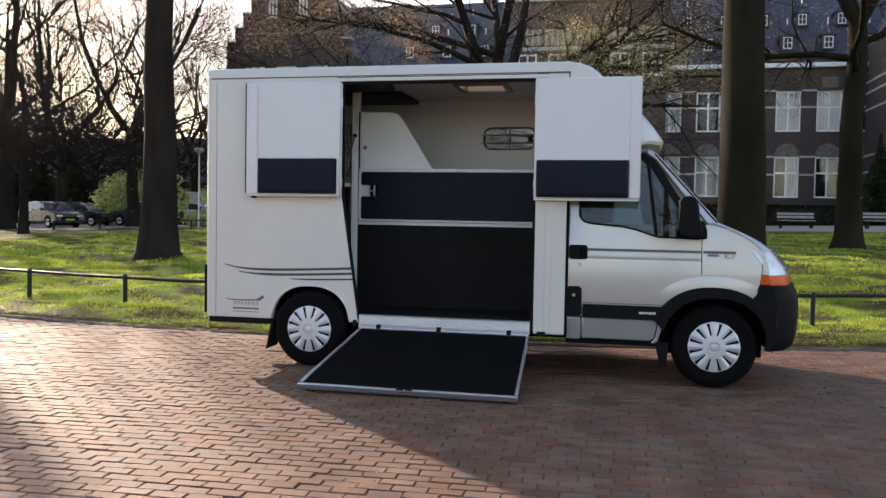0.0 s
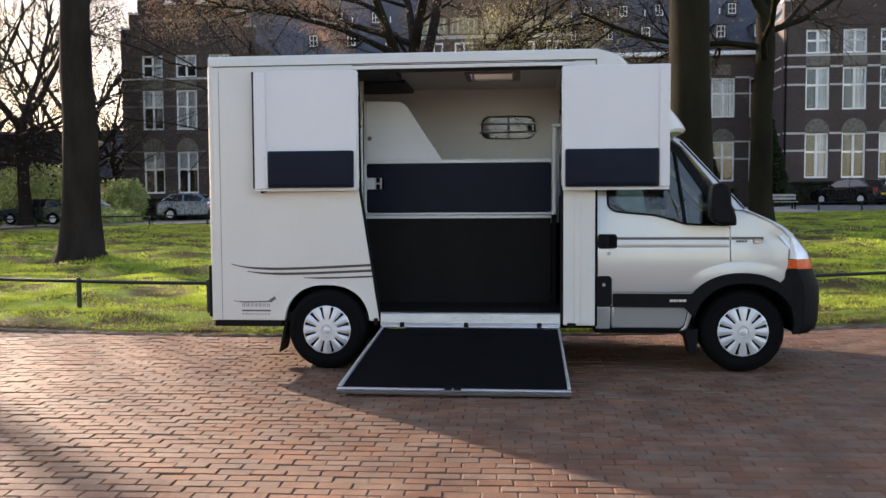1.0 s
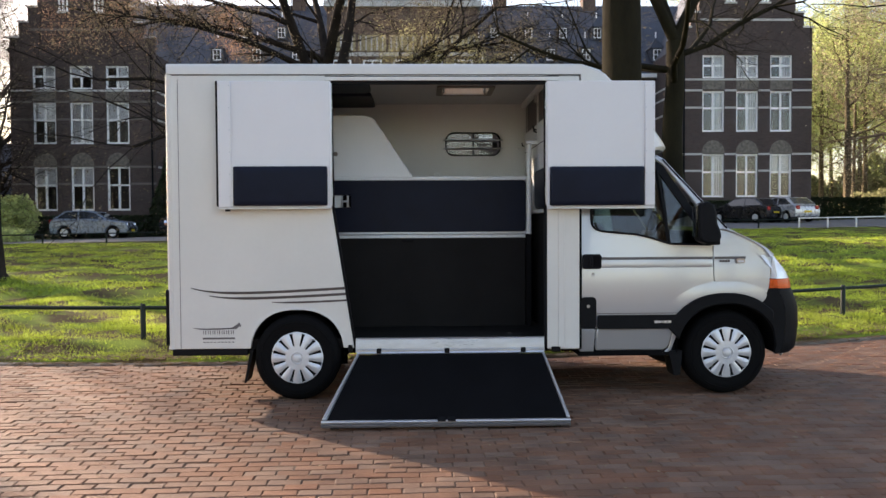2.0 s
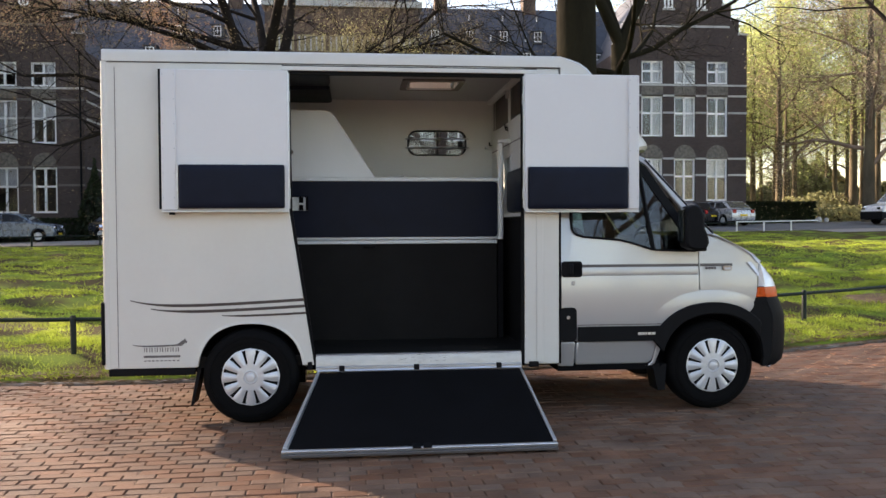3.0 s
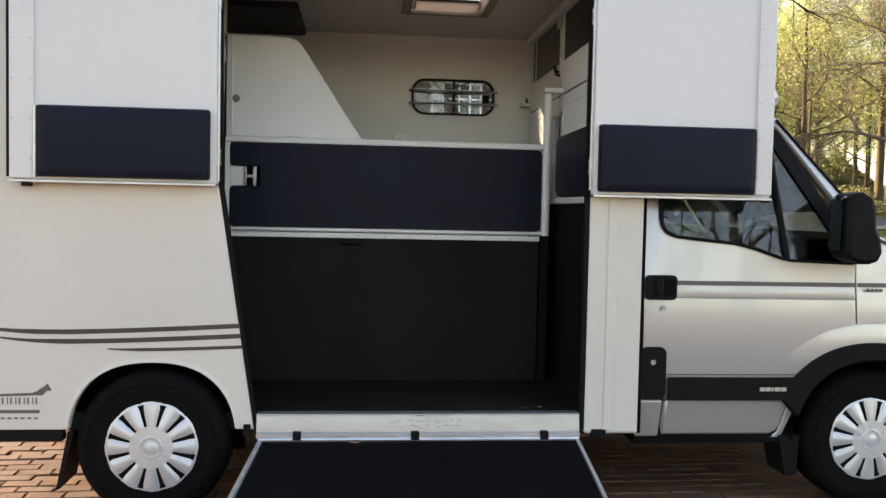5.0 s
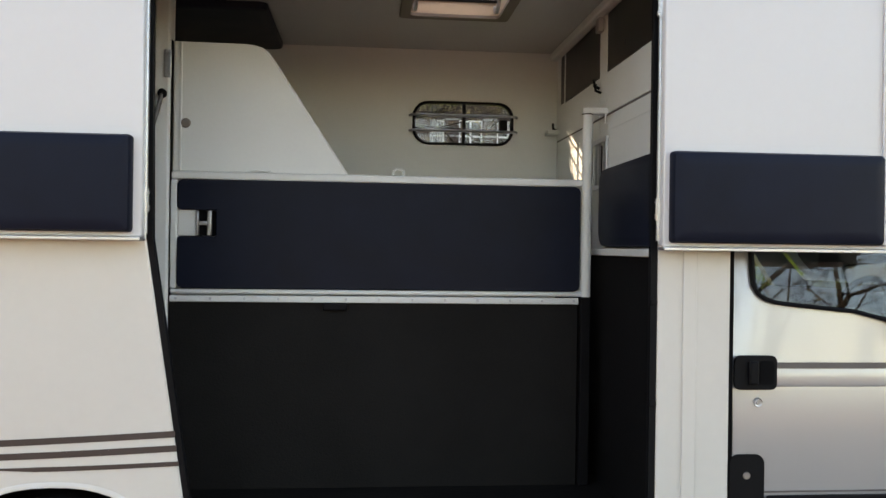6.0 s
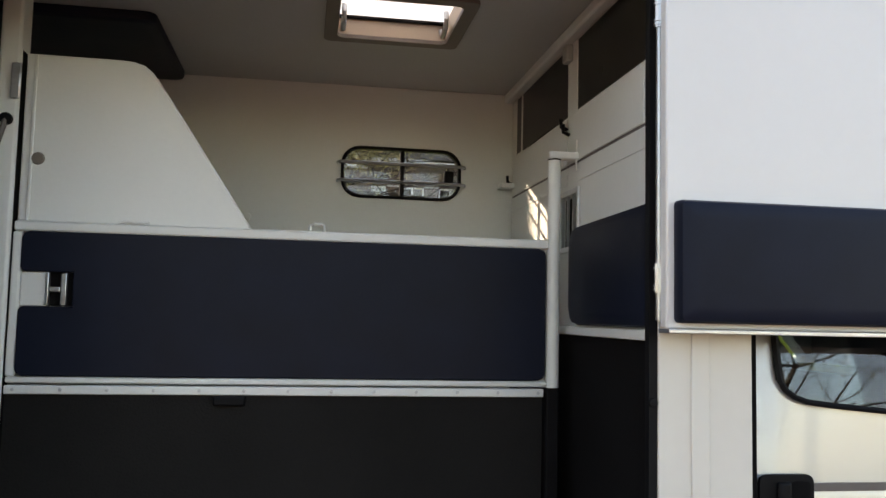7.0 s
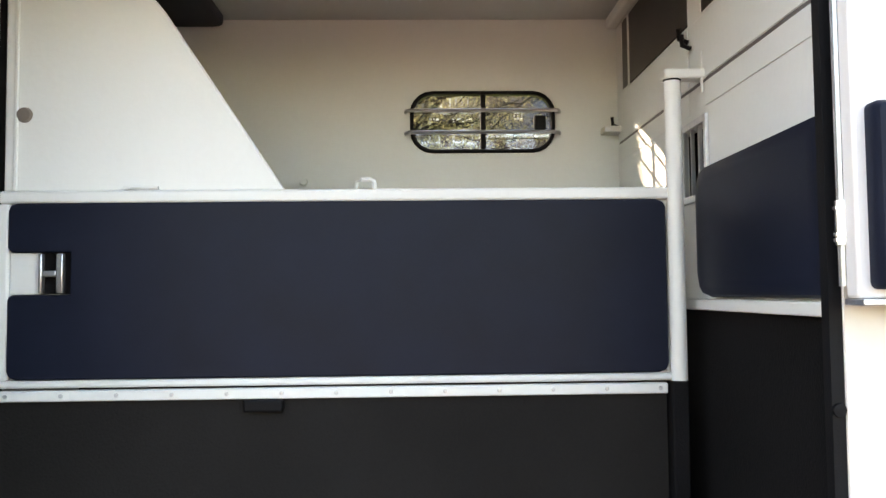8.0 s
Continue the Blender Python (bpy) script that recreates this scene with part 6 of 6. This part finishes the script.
# ---- fence along the lawn ----
FX = [-30.0]
while FX[-1] < 26:
    FX.append(FX[-1] + 1.9)
shift = -7.13 - min(FX, key=lambda q: abs(q + 7.13))
FX = [q + shift for q in FX]
fence_y = lambda x: kerb_y(x) + 1.52
fence = thing("fence", (0, 0, 0), "low dark green steel tube fence on the grass", "fence")
post_me = finish(lathe([(0.0, 0.455), (0.026, 0.452), (0.034, 0.44), (0.034, -0.2), (0.0, -0.2)], 10, axis="z"), "post", M_FENCE)
for i, x in enumerate(FX):
    y = fence_y(x)
    part("post", post_me, None, fence, loc=(x, y, gz(x, y) + 0.03))
    if i:
        a, b = FX[i - 1], x
        p, q = Vector((a, fence_y(a), gz(a, fence_y(a)) + 0.435)), Vector((b, y, gz(b, y) + 0.435))
        mid = (p + q) / 2 - Vector((0, 0, 0.006))
        part("rail", tube([p, mid, q], 0.024, 8), M_FENCE, fence)


def rail_row(pts, h, material, label, r=0.035, every=2.6):
    f = thing("low_rail", (0, 0, 0), label, "fence")
    for a, b in zip(pts, pts[1:]):
        n = max(1, round((Vector(b) - Vector(a)).length / every))
        for i in range(n):
            p, q = Vector(a).lerp(Vector(b), i / n), Vector(a).lerp(Vector(b), (i + 1) / n)
            P, Q = Vector((p.x, p.y, gz(*p) + h)), Vector((q.x, q.y, gz(*q) + h))
            part("rail", tube([P, Q], r, 6), material, f)
            part("post", tube([P + Vector((0, 0, 0.03)), P - Vector((0, 0, h + 0.1))], r * 1.3, 6), material, f)
    return f


rail_row([(-34, 35.6), (-27.6, 36.2), (-26.4, 41.8), (-8, 42.2)], 0.5, M_FENCE, "low dark rail at the far edge of the lawn", 0.035, 3.0)
rail_row([(17.6, 42.8), (22.0, 42.7)], 0.55, M_WHITERAIL, "low white rail at the far edge of the lawn", 0.035, 1.5)
rail_row([(26.0, 42.7), (34.0, 43.0)], 0.55, M_WHITERAIL, "low white rail at the far edge of the lawn", 0.035, 2.0)
rail_row([(13.6, 43.2), (17.6, 42.9)], 0.5, M_FENCE, "low dark rail at the far edge of the lawn", 0.035, 2.6)


def bench(x, y):
    b = thing("bench", (x, y, gz(x, y) + 0.03), "grey slatted park bench on the lawn edge", "bench", "park benches")
    for i in range(3):
        part("seat_slat", box((-0.9, -0.05 + i * 0.15, 0.42), (0.9, 0.07 + i * 0.15, 0.46)), M_BENCH, b)
    for i in range(2):
        part("back_slat", box((-0.9, 0.40, 0.56 + i * 0.17), (0.9, 0.44, 0.68 + i * 0.17)), M_BENCH, b)
    for s in (-0.75, 0.75):
        part("leg", box((s - 0.04, 0.0, 0), (s + 0.04, 0.06, 0.419)), M_BLACK, b)
        part("leg", box((s - 0.04, 0.441, 0), (s + 0.04, 0.48, 0.9)), M_BLACK, b)


for x, y in ((8.5, 46.2), (12.6, 46.0)):
    bench(x, y)

# ---- parked cars ----
def paint(name, col, metal=0.3):
    return mat(name, col, 0.28, metal=metal, var=0.04, coat=0.5)


P_SILVER = paint("pale_silver_paint", (0.42, 0.43, 0.45), 0.4)
P_BLUEGREY, P_BLACK, P_WHITE, P_SILVERBLUE, P_DARKGREEN = paint("blue_grey_paint", (0.05, 0.065, 0.085)), paint("black_paint", (0.012, 0.012, 0.015)), paint("white_paint", (0.7, 0.7, 0.7), 0.0), paint("silver_blue_paint", (0.21, 0.25, 0.31), 0.5), paint("dark_green_car_paint", (0.03, 0.04, 0.035))
SHAPES = {
    "hatchback": (4.2, 1.74, [(0.0, 0.42), (0.03, 0.66), (0.14, 0.80), (1.05, 0.95), (3.75, 1.0), (4.12, 0.92), (4.2, 0.62), (4.15, 0.32), (0.1, 0.28)], [(1.0, 0.94), (1.75, 1.40), (2.3, 1.47), (3.3, 1.44), (3.95, 0.99)], (0.82, 3.38, 0.31)),
    "crossover": (4.45, 1.82, [(0.0, 0.48), (0.03, 0.78), (0.16, 0.95), (1.15, 1.08), (4.0, 1.12), (4.36, 1.05), (4.45, 0.70), (4.4, 0.38), (0.1, 0.34)], [(1.1, 1.07), (1.85, 1.52), (2.4, 1.60), (3.6, 1.57), (4.25, 1.11)], (0.86, 3.58, 0.34)),
    "van": (5.2, 1.95, [(0.0, 0.45), (0.04, 0.85), (0.2, 1.05), (0.95, 1.22), (1.25, 1.25), (5.15, 1.25), (5.2, 0.6), (5.15, 0.36), (0.1, 0.32)], [(0.95, 1.21), (1.7, 2.05), (2.1, 2.35), (5.1, 2.42), (5.18, 1.24)], (0.95, 4.1, 0.34)),
}


def wheel_set(c, x, y, r, flip):
    w = part("wheel", lathe([(0.0, 0.01), (r * 0.62, 0.0), (r * 0.68, -0.015), (r * 0.95, 0.0), (r, 0.04), (r, 0.17), (r * 0.9, 0.2), (0.0, 0.2)], 20), M_TYRE, c)
    w.location = (x, y, r)
    if flip:
        w.rotation_euler = (0, 0, math.pi)
    rm = part("rim", lathe([(0.0, -0.022), (r * 0.18, -0.02), (r * 0.22, -0.005), (r * 0.5, -0.004), (r * 0.62, -0.018), (r * 0.64, 0.0)], 20), M_HUB, w)
    for i in range(5):
        a = i * 2 * math.pi / 5
        part("spoke", box((-0.03, -0.018, r * 0.15), (0.03, -0.006, r * 0.6)), M_HUB, rm).rotation_euler = (0, a, 0)


def car(kind, x, y, turn, pt, label, plates=True):
    L, W, body, top, (fa, ra, r) = SHAPES[kind]
    c = thing("van" if kind == "van" else "car", (x, y, gz(x, y) + 0.07), label, "van" if kind == "van" else "car", "parked vehicles")
    c.rotation_euler = (0, 0, radians(turn))
    lo = []
    for px, pz in body:
        lo.append((px - L / 2, pz))
    holes = []
    poly = [(px, pz) for px, pz in lo[:-1]]
    bottom = [(L / 2 - 0.08, 0.30)]
    for cx in (ra - L / 2, fa - L / 2):
        bottom += arc(cx, r, r + 0.06, -8, 188, 10)
    bottom += [(-L / 2 + 0.1, 0.29)]
    bp = poly[:-1] + bottom
    b = part("body", plate(poly + bottom, [], "y", -W / 2, W / 2), pt, c, bevel=0.06)
    part("liner", box((-L / 2 + 0.2, -W / 2 + 0.16, 0.25), (L / 2 - 0.2, W / 2 - 0.16, 0.8)), M_DARK, c)
    tp = [(px - L / 2, pz) for px, pz in top]
    zt = max(p[1] for p in tp)
    zb = min(p[1] for p in tp)

    def tuck(q):
        k = max(0, (q.z - zb) / (zt - zb))
        return Vector((q.x, q.y * (1 - 0.16 * k), q.z))

    part("cabin", warp(plate(tp, [], "y", -W / 2 + 0.03, W / 2 - 0.03), tuck), pt, c, bevel=0.04)
    cx = sum(p[0] for p in tp) / len(tp)
    glassm = M_ROOMGLASS
    inner = [(cx + (p[0] - cx) * 0.86, zb + 0.05 + (p[1] - zb) * 0.80) for p in tp]
    if kind == "van":
        inner = [(-L / 2 + 1.25, 1.30), (-L / 2 + 1.85, 1.98), (-L / 2 + 2.35, 2.02), (-L / 2 + 2.35, 1.30)]
    for s in (-1, 1):
        g = warp(plate(inner, [], "y", s * (W / 2 - 0.028), s * (W / 2 - 0.016)), tuck)
        gg = part("side_glass", g, glassm, c)
        xm = cx + 0.1
        if kind != "van":
            part("door_pillar", warp(box((xm, s * W / 2 - 0.035, zb + 0.03), (xm + 0.09, s * W / 2 - 0.005, zt - 0.1)) if s > 0 else box((xm, -W / 2 + 0.005, zb + 0.03), (xm + 0.09, -W / 2 + 0.035, zt - 0.1)), tuck), pt, gg)
    for (p, q), nm in (((tp[0], tp[1]), "windscreen"),) + ((((tp[-1], tp[-2]), "rear_glass"),) if kind != "van" else ()):
        a, e = Vector(p).lerp(Vector(q), 0.12), Vector(p).lerp(Vector(q), 0.9)
        sgn = -0.012 if nm == "windscreen" else 0.012
        hw = W / 2 - 0.16
        g = bmesh.new()
        g.faces.new([g.verts.new(t) for t in ((a.x + sgn, -hw, a.y + 0.012), (a.x + sgn, hw, a.y + 0.012), (e.x + sgn, hw * 0.86, e.y + 0.012), (e.x + sgn, -hw * 0.86, e.y + 0.012))])
        part(nm, g, glassm, c)
    for s in (-1, 1):
        for ax in (fa, ra):
            wheel_set(c, ax - L / 2, s * (W / 2 - 0.01), r, s > 0)
        hz = body[2][1]
        part("headlamp", box((-L / 2 - 0.01, s * (W / 2 - 0.28) - 0.16, hz - 0.22), (-L / 2 + 0.16, s * (W / 2 - 0.28) + 0.16, hz - 0.07)), M_CHROME, c, bevel=0.03)
        part("tail_lamp", box((L / 2 - 0.14, s * (W / 2 - 0.2) - 0.12, hz - 0.08), (L / 2 + 0.012, s * (W / 2 - 0.2) + 0.12, hz + 0.14)), M_TAIL, c, bevel=0.03)
        part("door_mirror", box((-L / 2 + top[0][0] + 0.35, s * (W / 2 + 0.06) - 0.09, top[0][1] + 0.02), (-L / 2 + top[0][0] + 0.5, s * (W / 2 + 0.06) + 0.09, top[0][1] + 0.17)), pt, c, bevel=0.03)
    if kind == "van":
        part("front_bumper", box((-L / 2 - 0.03, -W / 2 - 0.006, 0.28), (-L / 2 + 0.50, W / 2 + 0.006, 0.74)), M_BLACK, c, bevel=0.06)
    part("grille", box((-L / 2 - 0.008, -0.5, 0.42), (-L / 2 + 0.1, 0.5, 0.62)), M_BLACK, c)
    part("number_plate", box((-L / 2 - 0.02, -0.26, 0.40), (-L / 2 - 0.009, 0.26, 0.51)), M_PLATE, c)
    part("number_plate", box((L / 2 + 0.001, -0.26, 0.55), (L / 2 + 0.012, 0.26, 0.66)), M_PLATE, c)
    return c


M_ROOMGLASS = mat("dark_car_glass", (0.012, 0.014, 0.016), 0.06, var=0.05, coat=0.3)
M_TAIL = mat("red_tail_lens", (0.35, 0.01, 0.008), 0.25, var=0.1)
M_PLATE = mat("yellow_plate", (0.65, 0.45, 0.03), 0.5, var=0.05)
car("hatchback", -32.2, 42.0, 155, P_BLUEGREY, "blue-grey hatchback parked under bare trees")
car("hatchback", -33.2, 46.2, 178, P_BLACK, "black hatchback parked on the sandy drive")
car("hatchback", -28.9, 46.4, 0, P_DARKGREEN, "dark saloon parked on the drive")
car("hatchback", -28.6, 52.5, 180, P_WHITE, "white hatchback parked by the wing")
car("van", -30.8, 58.0, 180, P_WHITE, "white van parked behind the shrubs")
car("crossover", -20.7, 49.6, 180, P_SILVERBLUE, "silver-blue crossover parked before the brick wing")
car("hatchback", -15.0, 50.6, 160, P_BLACK, "black hatchback parked by the hedge")
car("hatchback", 17.9, 50.6, -58, P_BLACK, "black hatchback parked before the brick wing")
car("hatchback", 20.0, 50.2, -74, P_SILVER, "pale silver hatchback parked before the brick wing")
car("van", 30.0, 46.6, 2, P_WHITE, "white delivery van parked by the wood")
sg = thing("road_sign", (18.2, 30.0, gz(18.2, 30.0)), "blue rectangular sign on a steel pole", "sign")
part("pole", tube([(0, 0, -0.1), (0, 0, 2.6)], 0.035, 8), M_STEEL, sg)
part("plate", box((-0.3, -0.05, 2.0), (0.3, -0.036, 2.6)), M_BLUE, sg, "blue sign plate", bevel=0.005)
letter_curve = bpy.data.curves.new("letter", "FONT")
letter_curve.body, letter_curve.size, letter_curve.extrude = "P", 0.5, 0.002
letter_curve.align_x = "CENTER"
letter_tmp = new("letter_outline", letter_curve)
bpy.context.view_layer.update()
letter_mesh = bpy.data.meshes.new_from_object(letter_tmp.evaluated_get(bpy.context.evaluated_depsgraph_get()))
bpy.data.objects.remove(letter_tmp)
letter_mesh.materials.clear()
letter_mesh.materials.append(M_FRAME)
pl = part("letter", letter_mesh, None, sg, "white letter P")
pl.location, pl.rotation_euler = (0, -0.053, 2.13), (radians(90), 0, 0)
for i, (x, y, s) in enumerate(((28.9, 54.6, 0.22), (29.8, 55.2, 0.17))):
    st = thing("boulder", (x, y, gz(x, y) + 0.07), "pale rounded boulder at the end of the hedge", "boulder")
    bm = bmesh.new()
    bmesh.ops.create_icosphere(bm, subdivisions=3, radius=s)
    for w in bm.verts:
        w.co = w.co * (1 + 0.25 * noise.noise(w.co * 3 + Vector((i * 5, 0, 0))))
        w.co.z = w.co.z * 1.1 + s * 0.75
    part("stone", bm, M_STONE, st)
lp = thing("street_lamp", (-23.5, 43, gz(-23.5, 43)), "slim grey lamp post with round head", "street lamp")
part("pole", tube([(0, 0, -0.1), (0, 0, 4.2)], [0.06, 0.04], 8), M_STEEL, lp)
part("lamp_head", lathe([(0, 4.55), (0.25, 4.5), (0.28, 4.42), (0.2, 4.3), (0.05, 4.2), (0, 4.19)], 16, axis="z"), M_CREAM, lp)


# ---- grass ----
r = random.Random(3)
v, f = [], []


def tuft(x, y, blades, spread, tall, wide):
    """A clump of bent blades standing on the lawn."""
    for _ in range(blades):
        bx, by = x + r.gauss(0, spread), y + r.gauss(0, spread)
        over = by - kerb_y(bx)
        if over < 0.05:
            continue
        z = gz(bx, by) + 0.02 + lumps(bx, by) * min(1, over)
        h, a = tall * r.uniform(0.5, 1.15), r.uniform(0, 6.283)
        dx, dy = math.cos(a) * wide, math.sin(a) * wide
        lx, ly = (bx - x) * 0.5 + r.gauss(0, h * 0.35), (by - y) * 0.5 + r.gauss(0, h * 0.35)
        i = len(v)
        v.extend([(bx - dx, by - dy, z), (bx + dx, by + dy, z), (bx + lx, by + ly, z + h)])
        f.append((i, i + 1, i + 2))


for _ in range(26000):
    x, o = r.uniform(-17, 13), 0.1 + 6.5 * r.random() ** 1.2
    y = kerb_y(x) + o
    thick = noise.noise((x * 0.9, y * 0.9, 3)) + 0.35 * noise.noise((x * 2.6, y * 2.6, 7)) + 0.05 * min(o, 4)
    if thick > r.uniform(-0.45, 0.2):
        tuft(x, y, 9, 0.05, 0.045 + 0.05 * max(0, thick), 0.006)
for _ in range(26000):
    x, o = r.uniform(-22, 18), 6 + 22 * r.random() ** 1.3
    y = kerb_y(x) + o
    thick = noise.noise((x * 0.5, y * 0.9, 3)) + 0.35 * noise.noise((x * 1.6, y * 2.2, 7))
    if thick > r.uniform(-0.4, 0.15):
        tuft(x, y, 7, 0.14, 0.07 + 0.05 * max(0, thick), 0.016)
tagged(part("grass", raw("grass", v, f, M_GRASS, False), None), "short sunlit lawn grass along the kerb", "grass", kind="stuff")

# ---- brick road ----
road = tagged(new("road"), "old red-brown clay brick road", "brick road", kind="structure")
part("bedding", raw("bedding", [(-60, -40, -0.0085), (60, -40, -0.0085), (60, 9.0, -0.0085), (-60, 9.0, -0.0085)], [(0, 1, 2, 3)], M_JOINT), None, road)
bv, bf = [], []
for i in range(-30, 30):
    a, b = kerb_y(i) - 0.1, kerb_y(i + 1) - 0.1
    j = len(bv)
    bv += [(i, 9.0, -0.0085), (i + 1, 9.0, -0.0085), (i + 1, b, -0.0085), (i, a, -0.0085)]
    bf.append((j, j + 1, j + 2, j + 3))
part("bedding", raw("bedding", bv, bf, M_JOINT), None, road)
BL, BW = 0.190, 0.0955
SKEW = 0.03


def paver_verts(rr):
    l, w = BL - 0.001 + rr.uniform(-0.004, 0.001), BW - 0.002 + rr.uniform(-0.004, 0.001)
    jit = [(rr.gauss(0, 0.0016), rr.gauss(0, 0.0016)) for _ in range(4)]
    ta, tb = rr.gauss(0, 0.014), rr.gauss(0, 0.022)
    up = rr.gauss(0, 0.002)
    q = SKEW + rr.gauss(0, 0.014)
    out = []
    for s, z in ((1.0, -0.03), (1.0, -0.007), (0.93, 0.0)):
        for (a, b), (ja, jb) in zip(((-1, -1), (1, -1), (1, 1), (-1, 1)), jit):
            x, y = a * (l / 2 * (s if s == 1 else 1 - 0.012 / l)) + ja, b * (w / 2 * (s if s == 1 else 1 - 0.013 / w)) + jb
            out.append((x - q * y, y + q * x, z + up + x * ta * 0.35 + y * tb))
    return out


PF = [(0, 1, 5, 4), (1, 2, 6, 5), (2, 3, 7, 6), (3, 0, 4, 7), (4, 5, 9, 8), (5, 6, 10, 9), (6, 7, 11, 10), (7, 4, 8, 11), (8, 9, 10, 11)]
rr = random.Random(4)
shared = [raw("paver", paver_verts(rr), PF, M_PAVER, False) for _ in range(24)]
v, f = [], []
row = 0
singles = 0
y = -4.0
while y < 16.0:
    x = -16.0 + (row % 2) * BL / 2 + rr.uniform(-0.02, 0.02)
    sag = lambda q: 0.010 * noise.noise((q * 0.6, y * 0.6, 2)) + 0.02 * noise.noise((q * 0.15, y * 0.15, 8))
    while x < 15:
        if y + SKEW * (x + 3) < kerb_y(x) - 0.14 and (y > 1.0 or -6 < x < 5):
            px, py, pz = x, y + SKEW * (x + 3) + 0.03 * noise.noise((x * 0.45, row * 0.02, 1)), sag(x) * 0.5
            if -4.35 < x < -2.55 and 4.85 < y < 6.75 and singles < 290:
                p = part("paver", rr.choice(shared), None, road, loc=(px, py, pz))
                p.rotation_euler = (rr.gauss(0, 0.012), rr.gauss(0, 0.006), rr.gauss(0, 0.01))
                singles += 1
            else:
                i = len(v)
                v += [(a + px, b + py, c + pz) for a, b, c in paver_verts(rr)]
                f += [tuple(i + k for k in q) for q in PF]
        x += BL
    y += BW
    row += 1
tagged(part("paving", raw("paving", v, f, M_PAVER, False), None, road), "", "", kind="stuff")
# fallen leaves and grit on the road and verge
def litter(name, n, place, size, material, label):
    v, f = [], []
    for _ in range(n):
        x = rr.uniform(-14, 9)
        y = place(x)
        over = y - kerb_y(x)
        z = gz(x, y) + 0.03 + lumps(x, y) * min(1, over) + rr.uniform(0.004, 0.03) if over > 0.05 else 0.020 if over > -0.09 else 0.008
        s = rr.uniform(*size)
        a = rr.uniform(0, 6.28)
        i = len(v)
        v += [(x + s * math.cos(a + k * 1.57), y + s * math.sin(a + k * 1.57) * (0.6 if k % 2 else 1), z + rr.uniform(0, 0.012)) for k in range(4)]
        f.append((i, i + 1, i + 2, i + 3))
    tagged(part(name, raw(name, v, f, material, False), None), label, "leaf litter", kind="stuff")


litter("fallen_leaves", 400, lambda x: rr.uniform(4.2, 9), (0.006, 0.02), M_LEAF_GOLD, "scattered dry leaves and grit on the bricks")
litter("verge_leaves", 12000, lambda x: kerb_y(x) - 0.12 + abs(rr.gauss(0, 0.55)) * (0.5 + 0.9 * noise.noise((x * 0.7, 3, 1)) ** 2 * 4), (0.010, 0.034), M_LITTER, "dry brown leaves caught in the grass along the kerb")
